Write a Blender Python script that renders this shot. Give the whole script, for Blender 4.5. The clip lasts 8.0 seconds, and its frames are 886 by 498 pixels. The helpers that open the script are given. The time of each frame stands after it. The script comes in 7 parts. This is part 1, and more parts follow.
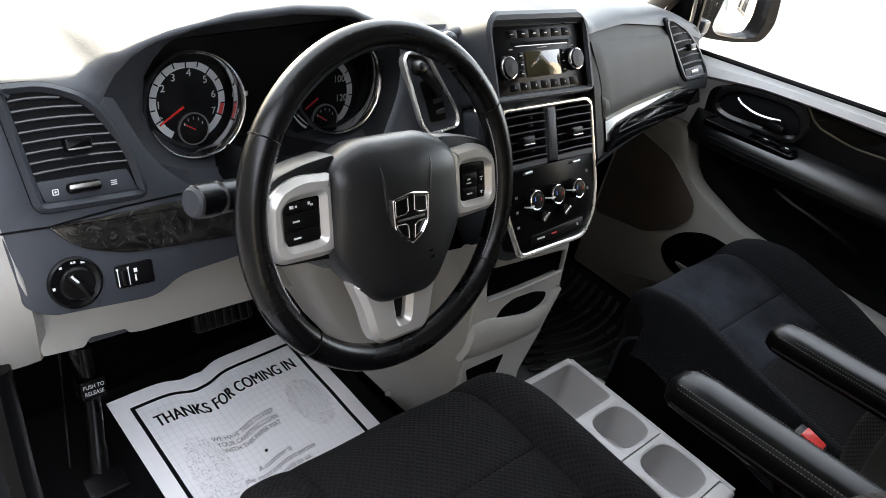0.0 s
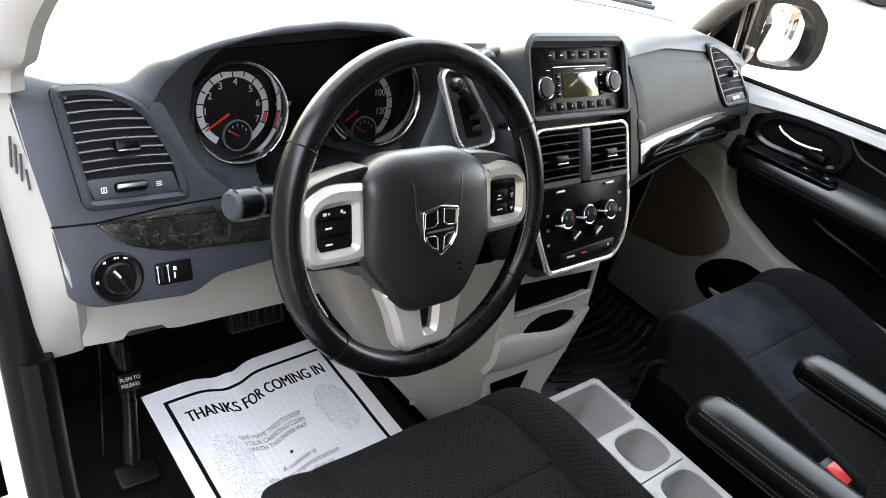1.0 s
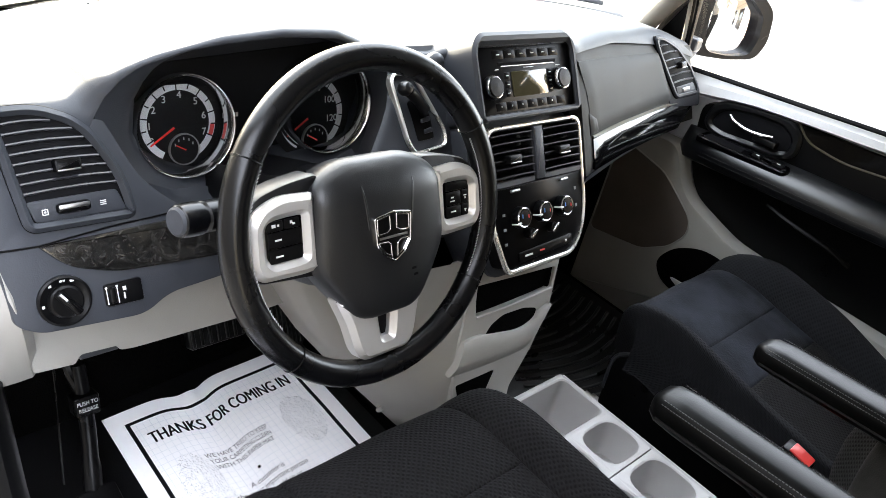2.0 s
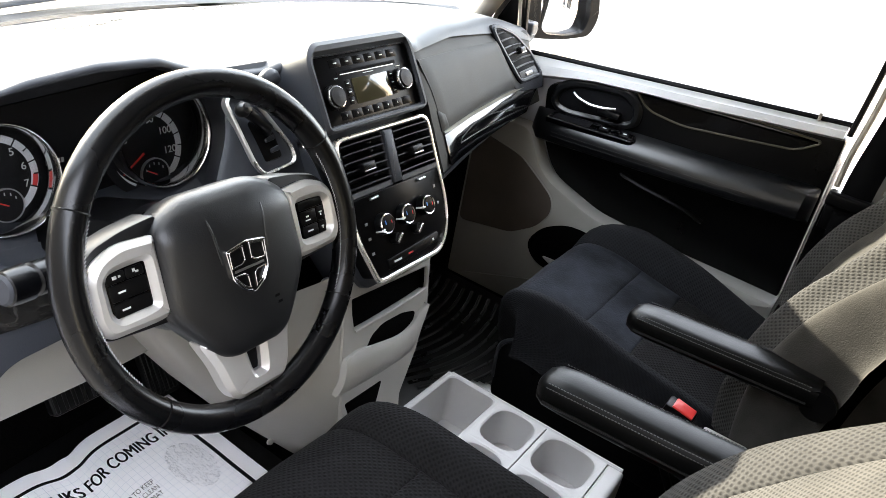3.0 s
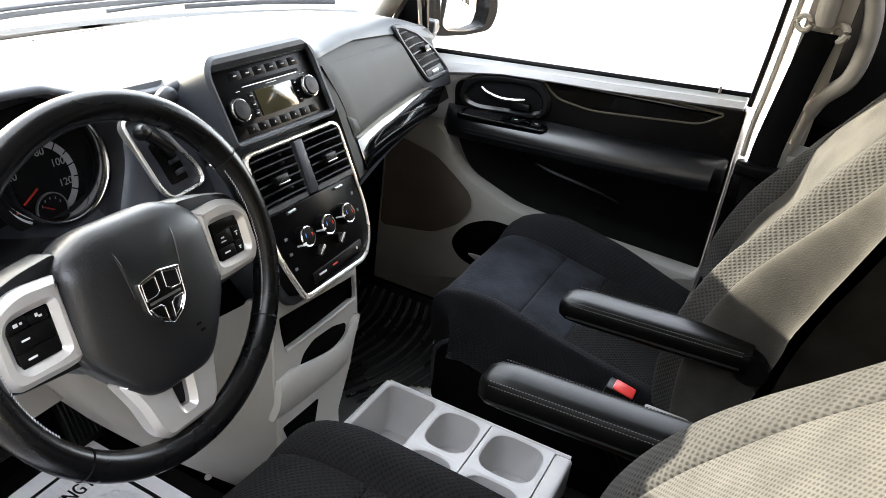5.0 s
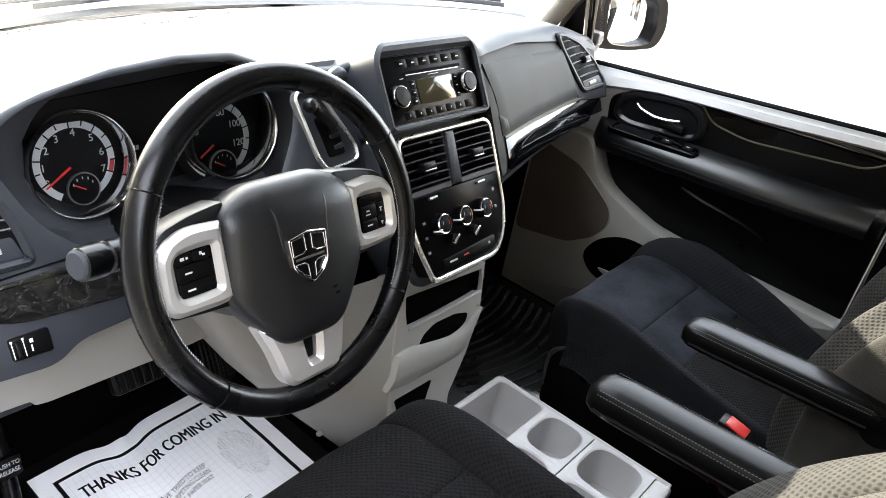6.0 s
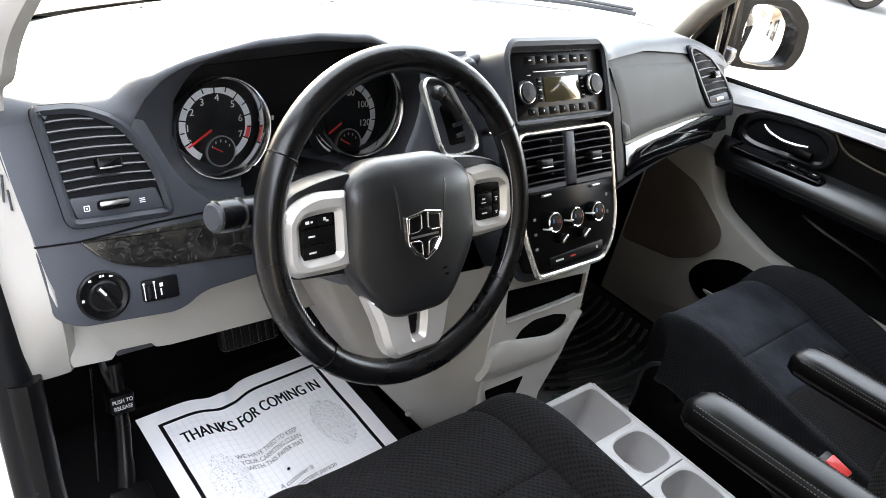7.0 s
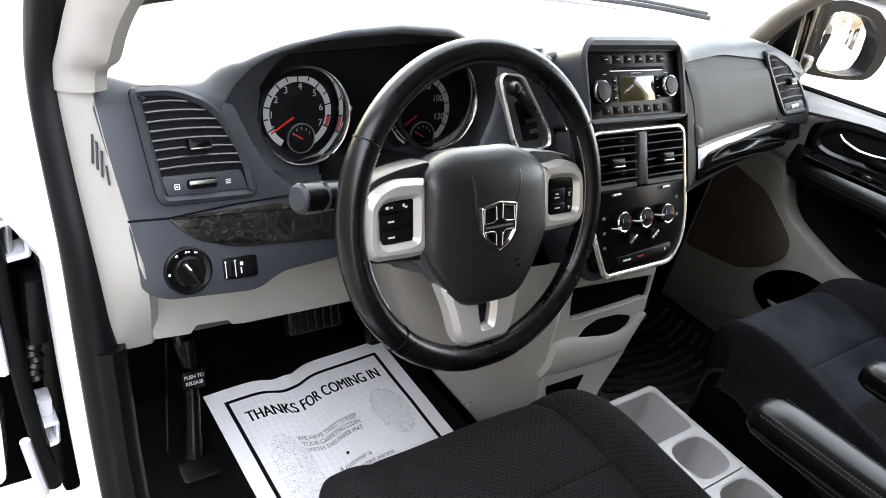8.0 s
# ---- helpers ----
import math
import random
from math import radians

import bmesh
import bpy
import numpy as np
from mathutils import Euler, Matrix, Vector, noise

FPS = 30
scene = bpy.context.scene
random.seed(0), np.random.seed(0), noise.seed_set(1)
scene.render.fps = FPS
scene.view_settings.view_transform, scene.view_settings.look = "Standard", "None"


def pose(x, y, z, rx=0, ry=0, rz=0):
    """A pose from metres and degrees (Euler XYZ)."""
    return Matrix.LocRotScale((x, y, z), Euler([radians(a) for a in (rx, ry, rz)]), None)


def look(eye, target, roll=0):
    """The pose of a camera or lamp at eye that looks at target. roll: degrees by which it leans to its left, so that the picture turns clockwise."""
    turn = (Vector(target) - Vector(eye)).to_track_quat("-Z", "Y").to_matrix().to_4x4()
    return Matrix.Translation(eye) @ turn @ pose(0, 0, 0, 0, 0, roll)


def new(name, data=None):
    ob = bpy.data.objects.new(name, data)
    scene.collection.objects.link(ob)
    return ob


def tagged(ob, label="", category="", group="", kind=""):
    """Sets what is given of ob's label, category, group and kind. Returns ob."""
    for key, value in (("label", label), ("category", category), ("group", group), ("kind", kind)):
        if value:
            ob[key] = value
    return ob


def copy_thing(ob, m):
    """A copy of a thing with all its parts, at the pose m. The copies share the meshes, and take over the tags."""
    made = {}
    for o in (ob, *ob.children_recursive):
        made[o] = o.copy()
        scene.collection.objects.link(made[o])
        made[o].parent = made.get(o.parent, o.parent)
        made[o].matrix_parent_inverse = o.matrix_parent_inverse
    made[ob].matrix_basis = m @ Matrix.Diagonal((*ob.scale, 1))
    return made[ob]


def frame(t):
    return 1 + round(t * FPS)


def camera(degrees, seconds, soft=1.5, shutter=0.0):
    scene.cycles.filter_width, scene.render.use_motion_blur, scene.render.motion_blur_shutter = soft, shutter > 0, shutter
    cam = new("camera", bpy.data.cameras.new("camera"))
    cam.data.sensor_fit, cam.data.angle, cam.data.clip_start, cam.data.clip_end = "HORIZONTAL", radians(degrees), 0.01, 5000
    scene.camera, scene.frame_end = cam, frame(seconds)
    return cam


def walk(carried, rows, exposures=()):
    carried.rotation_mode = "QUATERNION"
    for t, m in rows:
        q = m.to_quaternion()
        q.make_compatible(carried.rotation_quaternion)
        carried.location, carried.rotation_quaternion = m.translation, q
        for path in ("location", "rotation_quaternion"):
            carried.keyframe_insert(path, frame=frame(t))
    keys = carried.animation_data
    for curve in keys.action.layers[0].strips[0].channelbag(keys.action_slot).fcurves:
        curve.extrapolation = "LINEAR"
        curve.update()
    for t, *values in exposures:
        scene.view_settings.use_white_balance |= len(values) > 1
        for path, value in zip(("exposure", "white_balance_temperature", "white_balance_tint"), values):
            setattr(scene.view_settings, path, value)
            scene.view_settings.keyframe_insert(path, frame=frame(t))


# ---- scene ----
cam = camera(60.30, 8.0, soft=0.78)
ROWS = [
    (0, -0.9142, -0.4734, 1.4537, -50.832, -31.432, -15.181),
    (0.5, -0.9147, -0.4923, 1.4699, -49.519, -30.417, -16.866),
    (1, -0.9195, -0.4936, 1.4649, -47.246, -31.124, -16.055),
    (2.5, -0.8868, -0.5000, 1.4713, -53.831, -29.518, -12.641),
    (3, -0.8714, -0.4997, 1.4749, -59.706, -28.568, -10.535),
    (3.5, -0.8617, -0.4951, 1.4761, -64.894, -27.702, -8.494),
    (4, -0.8579, -0.4952, 1.4772, -67.496, -27.293, -7.066),
    (5.5, -0.8547, -0.4841, 1.4591, -62.834, -27.753, -8.503),
    (6, -0.8836, -0.5052, 1.4668, -55.091, -28.574, -11.054),
    (6.5, -0.8895, -0.5090, 1.4613, -50.076, -29.160, -12.554),
    (7, -0.9109, -0.5105, 1.4546, -46.967, -29.739, -13.594),
    (7.5, -0.9259, -0.5137, 1.4495, -44.968, -30.038, -14.034),
    (8, -0.9425, -0.5123, 1.4454, -42.603, -30.476, -13.999),
]
EXPOSURES = [(0.0, 3.25), (0.5, 3.8), (1.0, 3.85), (2.5, 3.95), (3.5, 3.85), (4.0, 3.85), (5.5, 3.95), (7.0, 3.95), (8.0, 3.75)]
walk(cam, [(t, pose(x, y, z, 0, 0, yaw) @ pose(0, 0, 0, 90 + pitch, 0, 0) @ pose(0, 0, 0, 0, 0, -roll)) for t, x, y, z, yaw, pitch, roll in ROWS], EXPOSURES)

# ---- world, sun and exposure ----
SUN_EL, SUN_AZ = 15.0, 11.0
world = bpy.data.worlds.new("sky")
scene.world = world
world.use_nodes = True
wn, wl = world.node_tree.nodes, world.node_tree.links
wn.clear()
sky = wn.new("ShaderNodeTexSky")
sky.sky_type, sky.sun_disc = "NISHITA", False
sky.sun_elevation, sky.sun_rotation = radians(SUN_EL), radians(SUN_AZ)
sky.air_density, sky.dust_density = 1.0, 2.0
bg = wn.new("ShaderNodeBackground")
bg.inputs["Strength"].default_value = 0.085
wo = wn.new("ShaderNodeOutputWorld")
haze = wn.new("ShaderNodeMix")
haze.data_type, haze.blend_type = "RGBA", "ADD"
haze.inputs[0].default_value = 1.0
haze.inputs[7].default_value = (8.6, 8.6, 9.1, 1)  # thin bright cloud over the whole sky
wl.new(sky.outputs[0], haze.inputs[6])
wl.new(haze.outputs[2], bg.inputs[0])
wl.new(bg.outputs[0], wo.inputs[0])
sun_data = bpy.data.lights.new("sun", "SUN")
sun_data.energy, sun_data.angle, sun_data.color = 5.0, radians(0.6), (1.0, 0.89, 0.72)
sun = new("sun", sun_data)
sun_dir = Vector((math.sin(radians(SUN_AZ)) * math.cos(radians(SUN_EL)), math.cos(radians(SUN_AZ)) * math.cos(radians(SUN_EL)), math.sin(radians(SUN_EL))))
sun.matrix_world = look(sun_dir * 20, (0, 0, 0))


# ---- materials ----
def mat(name, color, rough=0.5, metal=0.0, var=0.12, vscale=9.0, bump=0.0, bscale=900.0, coat=0.0, sheen=0.0, rvar=0.08, spec=0.5):
    """A surface with mottling at a large scale and grain at a small one."""
    m = bpy.data.materials.new(name)
    m.use_nodes = True
    n, l = m.node_tree.nodes, m.node_tree.links
    b = n["Principled BSDF"]
    tc = n.new("ShaderNodeTexCoord")
    big, fine = n.new("ShaderNodeTexNoise"), n.new("ShaderNodeTexNoise")
    big.inputs["Scale"].default_value, big.inputs["Detail"].default_value = vscale, 5
    fine.inputs["Scale"].default_value, fine.inputs["Detail"].default_value = bscale, 2
    l.new(tc.outputs["Object"], big.inputs["Vector"])
    l.new(tc.outputs["Object"], fine.inputs["Vector"])
    ramp = n.new("ShaderNodeValToRGB")
    ramp.color_ramp.elements[0].position, ramp.color_ramp.elements[1].position = 0.3, 0.7
    ramp.color_ramp.elements[0].color = (*[c * (1 - var) for c in color], 1)
    ramp.color_ramp.elements[1].color = (*[min(1, c * (1 + var)) for c in color], 1)
    l.new(big.outputs[0], ramp.inputs[0])
    l.new(ramp.outputs[0], b.inputs["Base Color"])
    rr = n.new("ShaderNodeMapRange")
    rr.inputs[3].default_value, rr.inputs[4].default_value = max(0.02, rough - rvar), min(1, rough + rvar)
    l.new(big.outputs[0], rr.inputs[0])
    l.new(rr.outputs[0], b.inputs["Roughness"])
    b.inputs["Metallic"].default_value = metal
    b.inputs["Specular IOR Level"].default_value = spec
    b.inputs["Coat Weight"].default_value = coat
    b.inputs["Sheen Weight"].default_value = sheen
    b.inputs["Sheen Roughness"].default_value = 0.4
    if bump:
        bp = n.new("ShaderNodeBump")
        bp.inputs["Strength"].default_value, bp.inputs["Distance"].default_value = bump, 0.001
        l.new(fine.outputs[0], bp.inputs["Height"])
        l.new(bp.outputs[0], b.inputs["Normal"])
    return m


def knit(name, color, pitch=0.0062, depth=0.8, sheen=0.3):
    """Woven seat cloth: rows of small dimples laid out in the cloth's own metres."""
    m = mat(name, color, 0.9, var=0.18, vscale=25, sheen=sheen, spec=0.1)
    n, l = m.node_tree.nodes, m.node_tree.links
    b = n["Principled BSDF"]
    uv, mp, vo = n.new("ShaderNodeTexCoord"), n.new("ShaderNodeMapping"), n.new("ShaderNodeTexVoronoi")
    mp.inputs["Rotation"].default_value[2] = radians(45)
    vo.voronoi_dimensions = "2D"
    vo.inputs["Scale"].default_value, vo.inputs["Randomness"].default_value = 1 / pitch, 0.08
    l.new(uv.outputs["UV"], mp.inputs[0])
    l.new(mp.outputs[0], vo.inputs["Vector"])
    rp = n.new("ShaderNodeMapRange")
    rp.inputs[1].default_value, rp.inputs[2].default_value = 0.12, 0.45
    l.new(vo.outputs["Distance"], rp.inputs[0])
    bp = n.new("ShaderNodeBump")
    bp.inputs["Strength"].default_value, bp.inputs["Distance"].default_value = depth * 0.7, 0.0012
    l.new(rp.outputs[0], bp.inputs["Height"])
    l.new(bp.outputs[0], b.inputs["Normal"])
    old = b.inputs["Base Color"].links[0].from_socket
    mx = n.new("ShaderNodeMix")
    mx.data_type, mx.blend_type = "RGBA", "MULTIPLY"
    mx.inputs[0].default_value = 1.0
    cr = n.new("ShaderNodeValToRGB")
    cr.color_ramp.elements[0].color, cr.color_ramp.elements[1].color = (0.45, 0.45, 0.45, 1), (1, 1, 1, 1)
    l.new(rp.outputs[0], cr.inputs[0])
    l.new(old, mx.inputs[6])
    l.new(cr.outputs[0], mx.inputs[7])
    l.new(mx.outputs[2], b.inputs["Base Color"])
    return m


def burl(name, dark, light):
    """Dark burled wood-grain film under gloss."""
    m = mat(name, dark, 0.16, coat=0.6)
    n, l = m.node_tree.nodes, m.node_tree.links
    b = n["Principled BSDF"]
    tc, a, c = n.new("ShaderNodeTexCoord"), n.new("ShaderNodeTexNoise"), n.new("ShaderNodeTexVoronoi")
    a.inputs["Scale"].default_value, a.inputs["Detail"].default_value, a.inputs["Distortion"].default_value = 38, 8, 2.2
    c.inputs["Scale"].default_value = 26
    l.new(tc.outputs["Object"], a.inputs["Vector"])
    l.new(a.outputs["Color"], c.inputs["Vector"])
    c.inputs["Scale"].default_value = 5
    r = n.new("ShaderNodeValToRGB")
    r.color_ramp.elements[0].position, r.color_ramp.elements[1].position = 0.15, 0.75
    r.color_ramp.elements[0].color, r.color_ramp.elements[1].color = (*light, 1), (*dark, 1)
    l.new(c.outputs["Distance"], r.inputs[0])
    l.new(r.outputs[0], b.inputs["Base Color"])
    return m


def glass(name, tint=(0.93, 0.96, 0.95), ior=1.45):
    m = bpy.data.materials.new(name)
    m.use_nodes = True
    n, l = m.node_tree.nodes, m.node_tree.links
    n.clear()
    o, mx, t, g, f = [n.new("ShaderNode" + k) for k in ("OutputMaterial", "MixShader", "BsdfTransparent", "BsdfGlossy", "Fresnel")]
    t.inputs[0].default_value = (*tint, 1)
    g.inputs["Roughness"].default_value = 0.02
    f.inputs["IOR"].default_value = ior
    l.new(f.outputs[0], mx.inputs[0])
    l.new(t.outputs[0], mx.inputs[1])
    l.new(g.outputs[0], mx.inputs[2])
    l.new(mx.outputs[0], o.inputs[0])
    return m


M_DASH = mat("dark_grained_plastic", (0.0255, 0.0282, 0.0350), 0.50, bump=0.22, bscale=620, spec=0.30)
# Dash plastic again, darker and warmer to stand for less light on this side.
M_DASHDIM = mat("dimmed_dash_plastic", (0.0215, 0.0215, 0.0200), 0.60, bump=0.20, bscale=620, spec=0.14)
M_BLACK = mat("black_plastic", (0.0024, 0.0024, 0.0027), 0.30, bump=0.15, bscale=1200, spec=0.13)
M_GLOSS = mat("gloss_black_plastic", (0.0014, 0.0014, 0.00175), 0.09, rvar=0.03, spec=0.25)
M_BEIGE = mat("light_grey_plastic", (0.255, 0.245, 0.228), 0.55, var=0.05, bump=0.25, bscale=800)
M_GREY = mat("console_grey_plastic", (0.335, 0.326, 0.320), 0.5, var=0.06, bump=0.2, bscale=900)
# Door trim plastic made paler, the window's light put into its colour.
M_LITSILL = mat("window_lit_sill_plastic", (0.52, 0.52, 0.53), 0.42, var=0.04, bump=0.15, bscale=900)
M_PANEL = mat("satin_black_plastic", (0.0020, 0.0020, 0.0024), 0.32, rvar=0.04, spec=0.07)
M_LEATHER = mat("black_leather", (0.0016, 0.0017, 0.0022), 0.27, bump=0.08, bscale=420, rvar=0.06, spec=0.32)
M_PAD = mat("padded_black_leather", (0.0020, 0.0023, 0.0031), 0.33, bump=0.12, bscale=420, spec=0.72)
M_VINYL = mat("black_vinyl", (0.00175, 0.00175, 0.00175), 0.38, bump=0.10, bscale=420, spec=0.14)
M_STITCH = mat("dull_grey_thread", (0.05, 0.05, 0.05), 0.8)
M_BLUE = mat("blue_print", (0.08, 0.22, 0.55), 0.5)
M_BRONZE = mat("bronze_grey_trim", (0.085, 0.074, 0.050), 0.45, metal=0.4)
M_HUB = mat("black_grained_vinyl", (0.0036, 0.0039, 0.0050), 0.40, bump=0.2, bscale=700, spec=0.50)
M_THREAD = mat("grey_thread", (0.35, 0.35, 0.36), 0.8)
M_CHROME = mat("chrome", (0.85, 0.85, 0.85), 0.13, metal=1.0, var=0.03, rvar=0.03)
M_BRIGHT = mat("bright_plated_trim", (0.80, 0.79, 0.77), 0.28, metal=0.8, var=0.03)
M_SILVER = mat("satin_silver_paint", (0.50, 0.49, 0.475), 0.33, metal=0.60, var=0.04, bump=0.1, bscale=2500)
M_BURLD = burl("gloss_dark_burl_film", (0.003, 0.003, 0.003), (0.013, 0.011, 0.009))
M_BURL = burl("dark_burl_film", (0.0025, 0.0025, 0.0025), (0.030, 0.0285, 0.027))
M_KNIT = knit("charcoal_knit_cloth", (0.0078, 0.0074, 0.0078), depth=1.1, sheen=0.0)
M_SUEDE = mat("blue_black_suede", (0.0145, 0.0160, 0.0205), 0.95, var=0.60, vscale=15, bump=1.0, bscale=260, sheen=0.06, spec=0.05)
# Black carpet; also the black of some shaded spots and pocket openings.
M_CARPETSHADE = mat("black_carpet_and_shade", (0.0014, 0.0014, 0.0014), 0.95, bump=1.0, bscale=500, spec=0.015)
M_RUBBER = mat("black_rubber", (0.0024, 0.0024, 0.0027), 0.38, bump=0.3, bscale=400, spec=0.3)
M_SEAL = mat("door_seal_rubber", (0.0022, 0.0022, 0.0028), 0.5, bump=0.3, bscale=600, spec=0.12)
M_PAINT = mat("white_car_paint", (0.62, 0.62, 0.655), 0.18, var=0.02, coat=0.8)
M_LINER = mat("headliner_cloth", (0.26, 0.255, 0.245), 0.95, bump=0.4, bscale=900)
M_TRIM = mat("beige_pillar_trim", (0.336, 0.308, 0.264), 0.6, var=0.05, bump=0.2, bscale=800)
M_PAPER = mat("white_paper", (0.92, 0.92, 0.93), 0.85, var=0.02, vscale=14, bump=0.15, bscale=300)
# Print, and the black plates that give gaps and recesses their shade.
M_INK = mat("black_ink_and_gap_shade", (0.004, 0.004, 0.005), 0.8, spec=0.1)
M_FAINT = mat("pale_blue_ink", (0.68, 0.71, 0.76), 0.8)
M_WHITE = mat("white_print", (0.55, 0.55, 0.55), 0.6)
M_RED = mat("red_plastic", (0.62, 0.035, 0.03), 0.35)
M_NEEDLE = mat("red_needle", (0.80, 0.025, 0.015), 0.4)
M_DIAL = mat("black_dial", (0.006, 0.006, 0.0068), 0.6, spec=0.15)
M_RINGG = mat("grey_dial_ring", (0.60, 0.61, 0.63), 0.5)
M_LCD = mat("amber_dark_display", (0.045, 0.04, 0.022), 0.12, coat=0.6)
M_BELT = mat("black_webbing", (0.0028, 0.0028, 0.00315), 0.75, bump=0.8, bscale=1500, spec=0.05)
M_PRINT = mat("dim_grey_print", (0.18, 0.18, 0.18), 0.7)
M_SLAT = mat("satin_plastic_and_lit_slat", (0.022, 0.023, 0.027), 0.30, spec=0.6)
M_GLASS = glass("tinted_car_glass", (0.66, 0.69, 0.68))
M_SIDEGLASS = glass("clear_side_glass", (0.86, 0.88, 0.87))
M_LENS = glass("gauge_lens", (0.97, 0.97, 0.97), 1.3)
M_MIRROR = mat("mirror_silver", (0.85, 0.86, 0.87), 0.01, metal=1.0, var=0.0, rvar=0.0)
M_ASPHALT = mat("pale_worn_asphalt", (0.105, 0.105, 0.102), 0.9, var=0.2, vscale=0.6, bump=0.6, bscale=90)
M_LINE = mat("faded_yellow_paint", (0.62, 0.50, 0.26), 0.8, var=0.15)
M_STUCCO = mat("tan_stucco", (0.55, 0.47, 0.38), 0.9, bump=0.5, bscale=60)
M_LIGHTBLOCK = mat("light_block_grey", (0.06, 0.06, 0.06), 0.9, bump=0.5, bscale=60)
M_STEEL = mat("dull_steel", (0.45, 0.45, 0.45), 0.35, metal=1.0)
M_LEAF = mat("green_leaves", (0.07, 0.13, 0.03), 0.6, var=0.4, vscale=3)
M_BARK = mat("bark", (0.12, 0.09, 0.06), 0.9)


# ---- mesh tools ----
def part(name, bm, material, parent=None, label="", m=None, sharp=38):
    """Links a bmesh, built in world metres (or in the frame m), as one mesh under a thing or a part."""
    if m is not None:
        bm.transform(m)
    me = bpy.data.meshes.new(name)
    bm.normal_update()
    bm.to_mesh(me)
    bm.free()
    me.materials.append(material)
    me.polygons.foreach_set("use_smooth", [True] * len(me.polygons))
    me.set_sharp_from_angle(angle=radians(sharp))
    ob = new(name, me)
    if parent is not None:
        ob.parent = parent
        if parent.type == "EMPTY":
            ob.matrix_parent_inverse = parent.matrix_basis.inverted()
    if label:
        ob["label"] = label
    return ob


def thing(name, at, label, category, group="", kind=""):
    ob = new(name)
    ob.empty_display_size = 0.05
    ob.matrix_basis = Matrix.Translation(at)
    return tagged(ob, label, category, group, kind)


def lean(y0, z0, k, x0=0.0):
    """Frame of a panel that faces the cabin and leans: x to the right, y up the panel, z out of it; k is y per z."""
    s = math.hypot(1, k)
    return Matrix(((1, 0, 0, x0), (0, k / s, -1 / s, y0), (0, 1 / s, k / s, z0), (0, 0, 0, 1)))


def basis(o, x, y):
    x = Vector(x).normalized()
    z = x.cross(Vector(y)).normalized()
    y = z.cross(x)
    return Matrix(((x.x, y.x, z.x, o[0]), (x.y, y.y, z.y, o[1]), (x.z, y.z, z.z, o[2]), (0, 0, 0, 1)))


def rpoly(pts, r=0.01, n=4):
    """A closed outline with rounded corners; r may be one radius or one for each corner."""
    out, k = [], len(pts)
    for i in range(k):
        p, a, b = Vector(pts[i]).to_2d(), Vector(pts[i - 1]).to_2d(), Vector(pts[(i + 1) % k]).to_2d()
        rad = r[i] if isinstance(r, (list, tuple)) else r
        da, db = (a - p), (b - p)
        c = min(rad, da.length * 0.49, db.length * 0.49)
        s, e = p + da.normalized() * c, p + db.normalized() * c
        for j in range(n + 1):
            t = j / n
            out.append((1 - t) ** 2 * s + 2 * t * (1 - t) * p + t * t * e)
    return out


def inset(o, d):
    res, k = [], len(o)
    area = sum(o[i - 1].x * o[i].y - o[i].x * o[i - 1].y for i in range(k))
    sg = 1 if area > 0 else -1
    for i in range(k):
        t = (o[(i + 1) % k] - o[i - 1])
        if t.length < 1e-9:
            res.append(o[i].copy())
            continue
        t.normalize()
        res.append(o[i] + Vector((-t.y, t.x)) * d * sg)
    return res


def loft(rings, closed=True, cap0=True, cap1=True, bm=None):
    bm = bm or bmesh.new()
    vs = [[bm.verts.new(p) for p in r] for r in rings]
    n = len(vs[0])
    for a, b in zip(vs, vs[1:]):
        for i in range(n if closed else n - 1):
            j = (i + 1) % n
            bm.faces.new((a[i], a[j], b[j], b[i]))
    if closed and cap0:
        bm.faces.new(vs[0][::-1])
    if closed and cap1:
        bm.faces.new(vs[-1])
    return bm


def ccw(o):
    area = sum(o[i - 1].x * o[i].y - o[i].x * o[i - 1].y for i in range(len(o)))
    return o if area > 0 else o[::-1]


def slab(o, t, bev=0.002, back=0.0, bm=None):
    """A plate with the outline o, from -back to t, its front edge rounded."""
    o = ccw(o)
    i1, i2 = inset(o, bev * 0.3), inset(o, bev)
    f = lambda q, z: [(p.x, p.y, z) for p in q]
    return loft([f(o, -back), f(o, t - bev), f(i1, t - bev * 0.3), f(i2, t)], bm=bm)


def ring(o, i, t, bev=0.002, back=0.0, bm=None):
    """A frame between the outlines o and i (as many points each), rounded at the front."""
    o, i = ccw(o), ccw(i)
    f = lambda q, z: [(p.x, p.y, z) for p in q]
    return loft([f(i, -back), f(o, -back), f(o, t - bev), f(inset(o, bev), t), f(inset(i, -bev), t), f(i, t - bev), f(i, -back)], cap0=False, cap1=False, bm=bm)


def lathe(prof, n=32, bm=None, at=(0, 0), hollow=False):
    rings = [[(at[0] + r * math.cos(2 * math.pi * i / n), at[1] + r * math.sin(2 * math.pi * i / n), z) for i in range(n)] for r, z in prof]
    return loft(rings, cap0=not hollow, cap1=not hollow, bm=bm)


def circle(r, n=32, at=(0, 0), a0=0.0):
    return [Vector((at[0] + r * math.cos(a0 + 2 * math.pi * i / n), at[1] + r * math.sin(a0 + 2 * math.pi * i / n))) for i in range(n)]


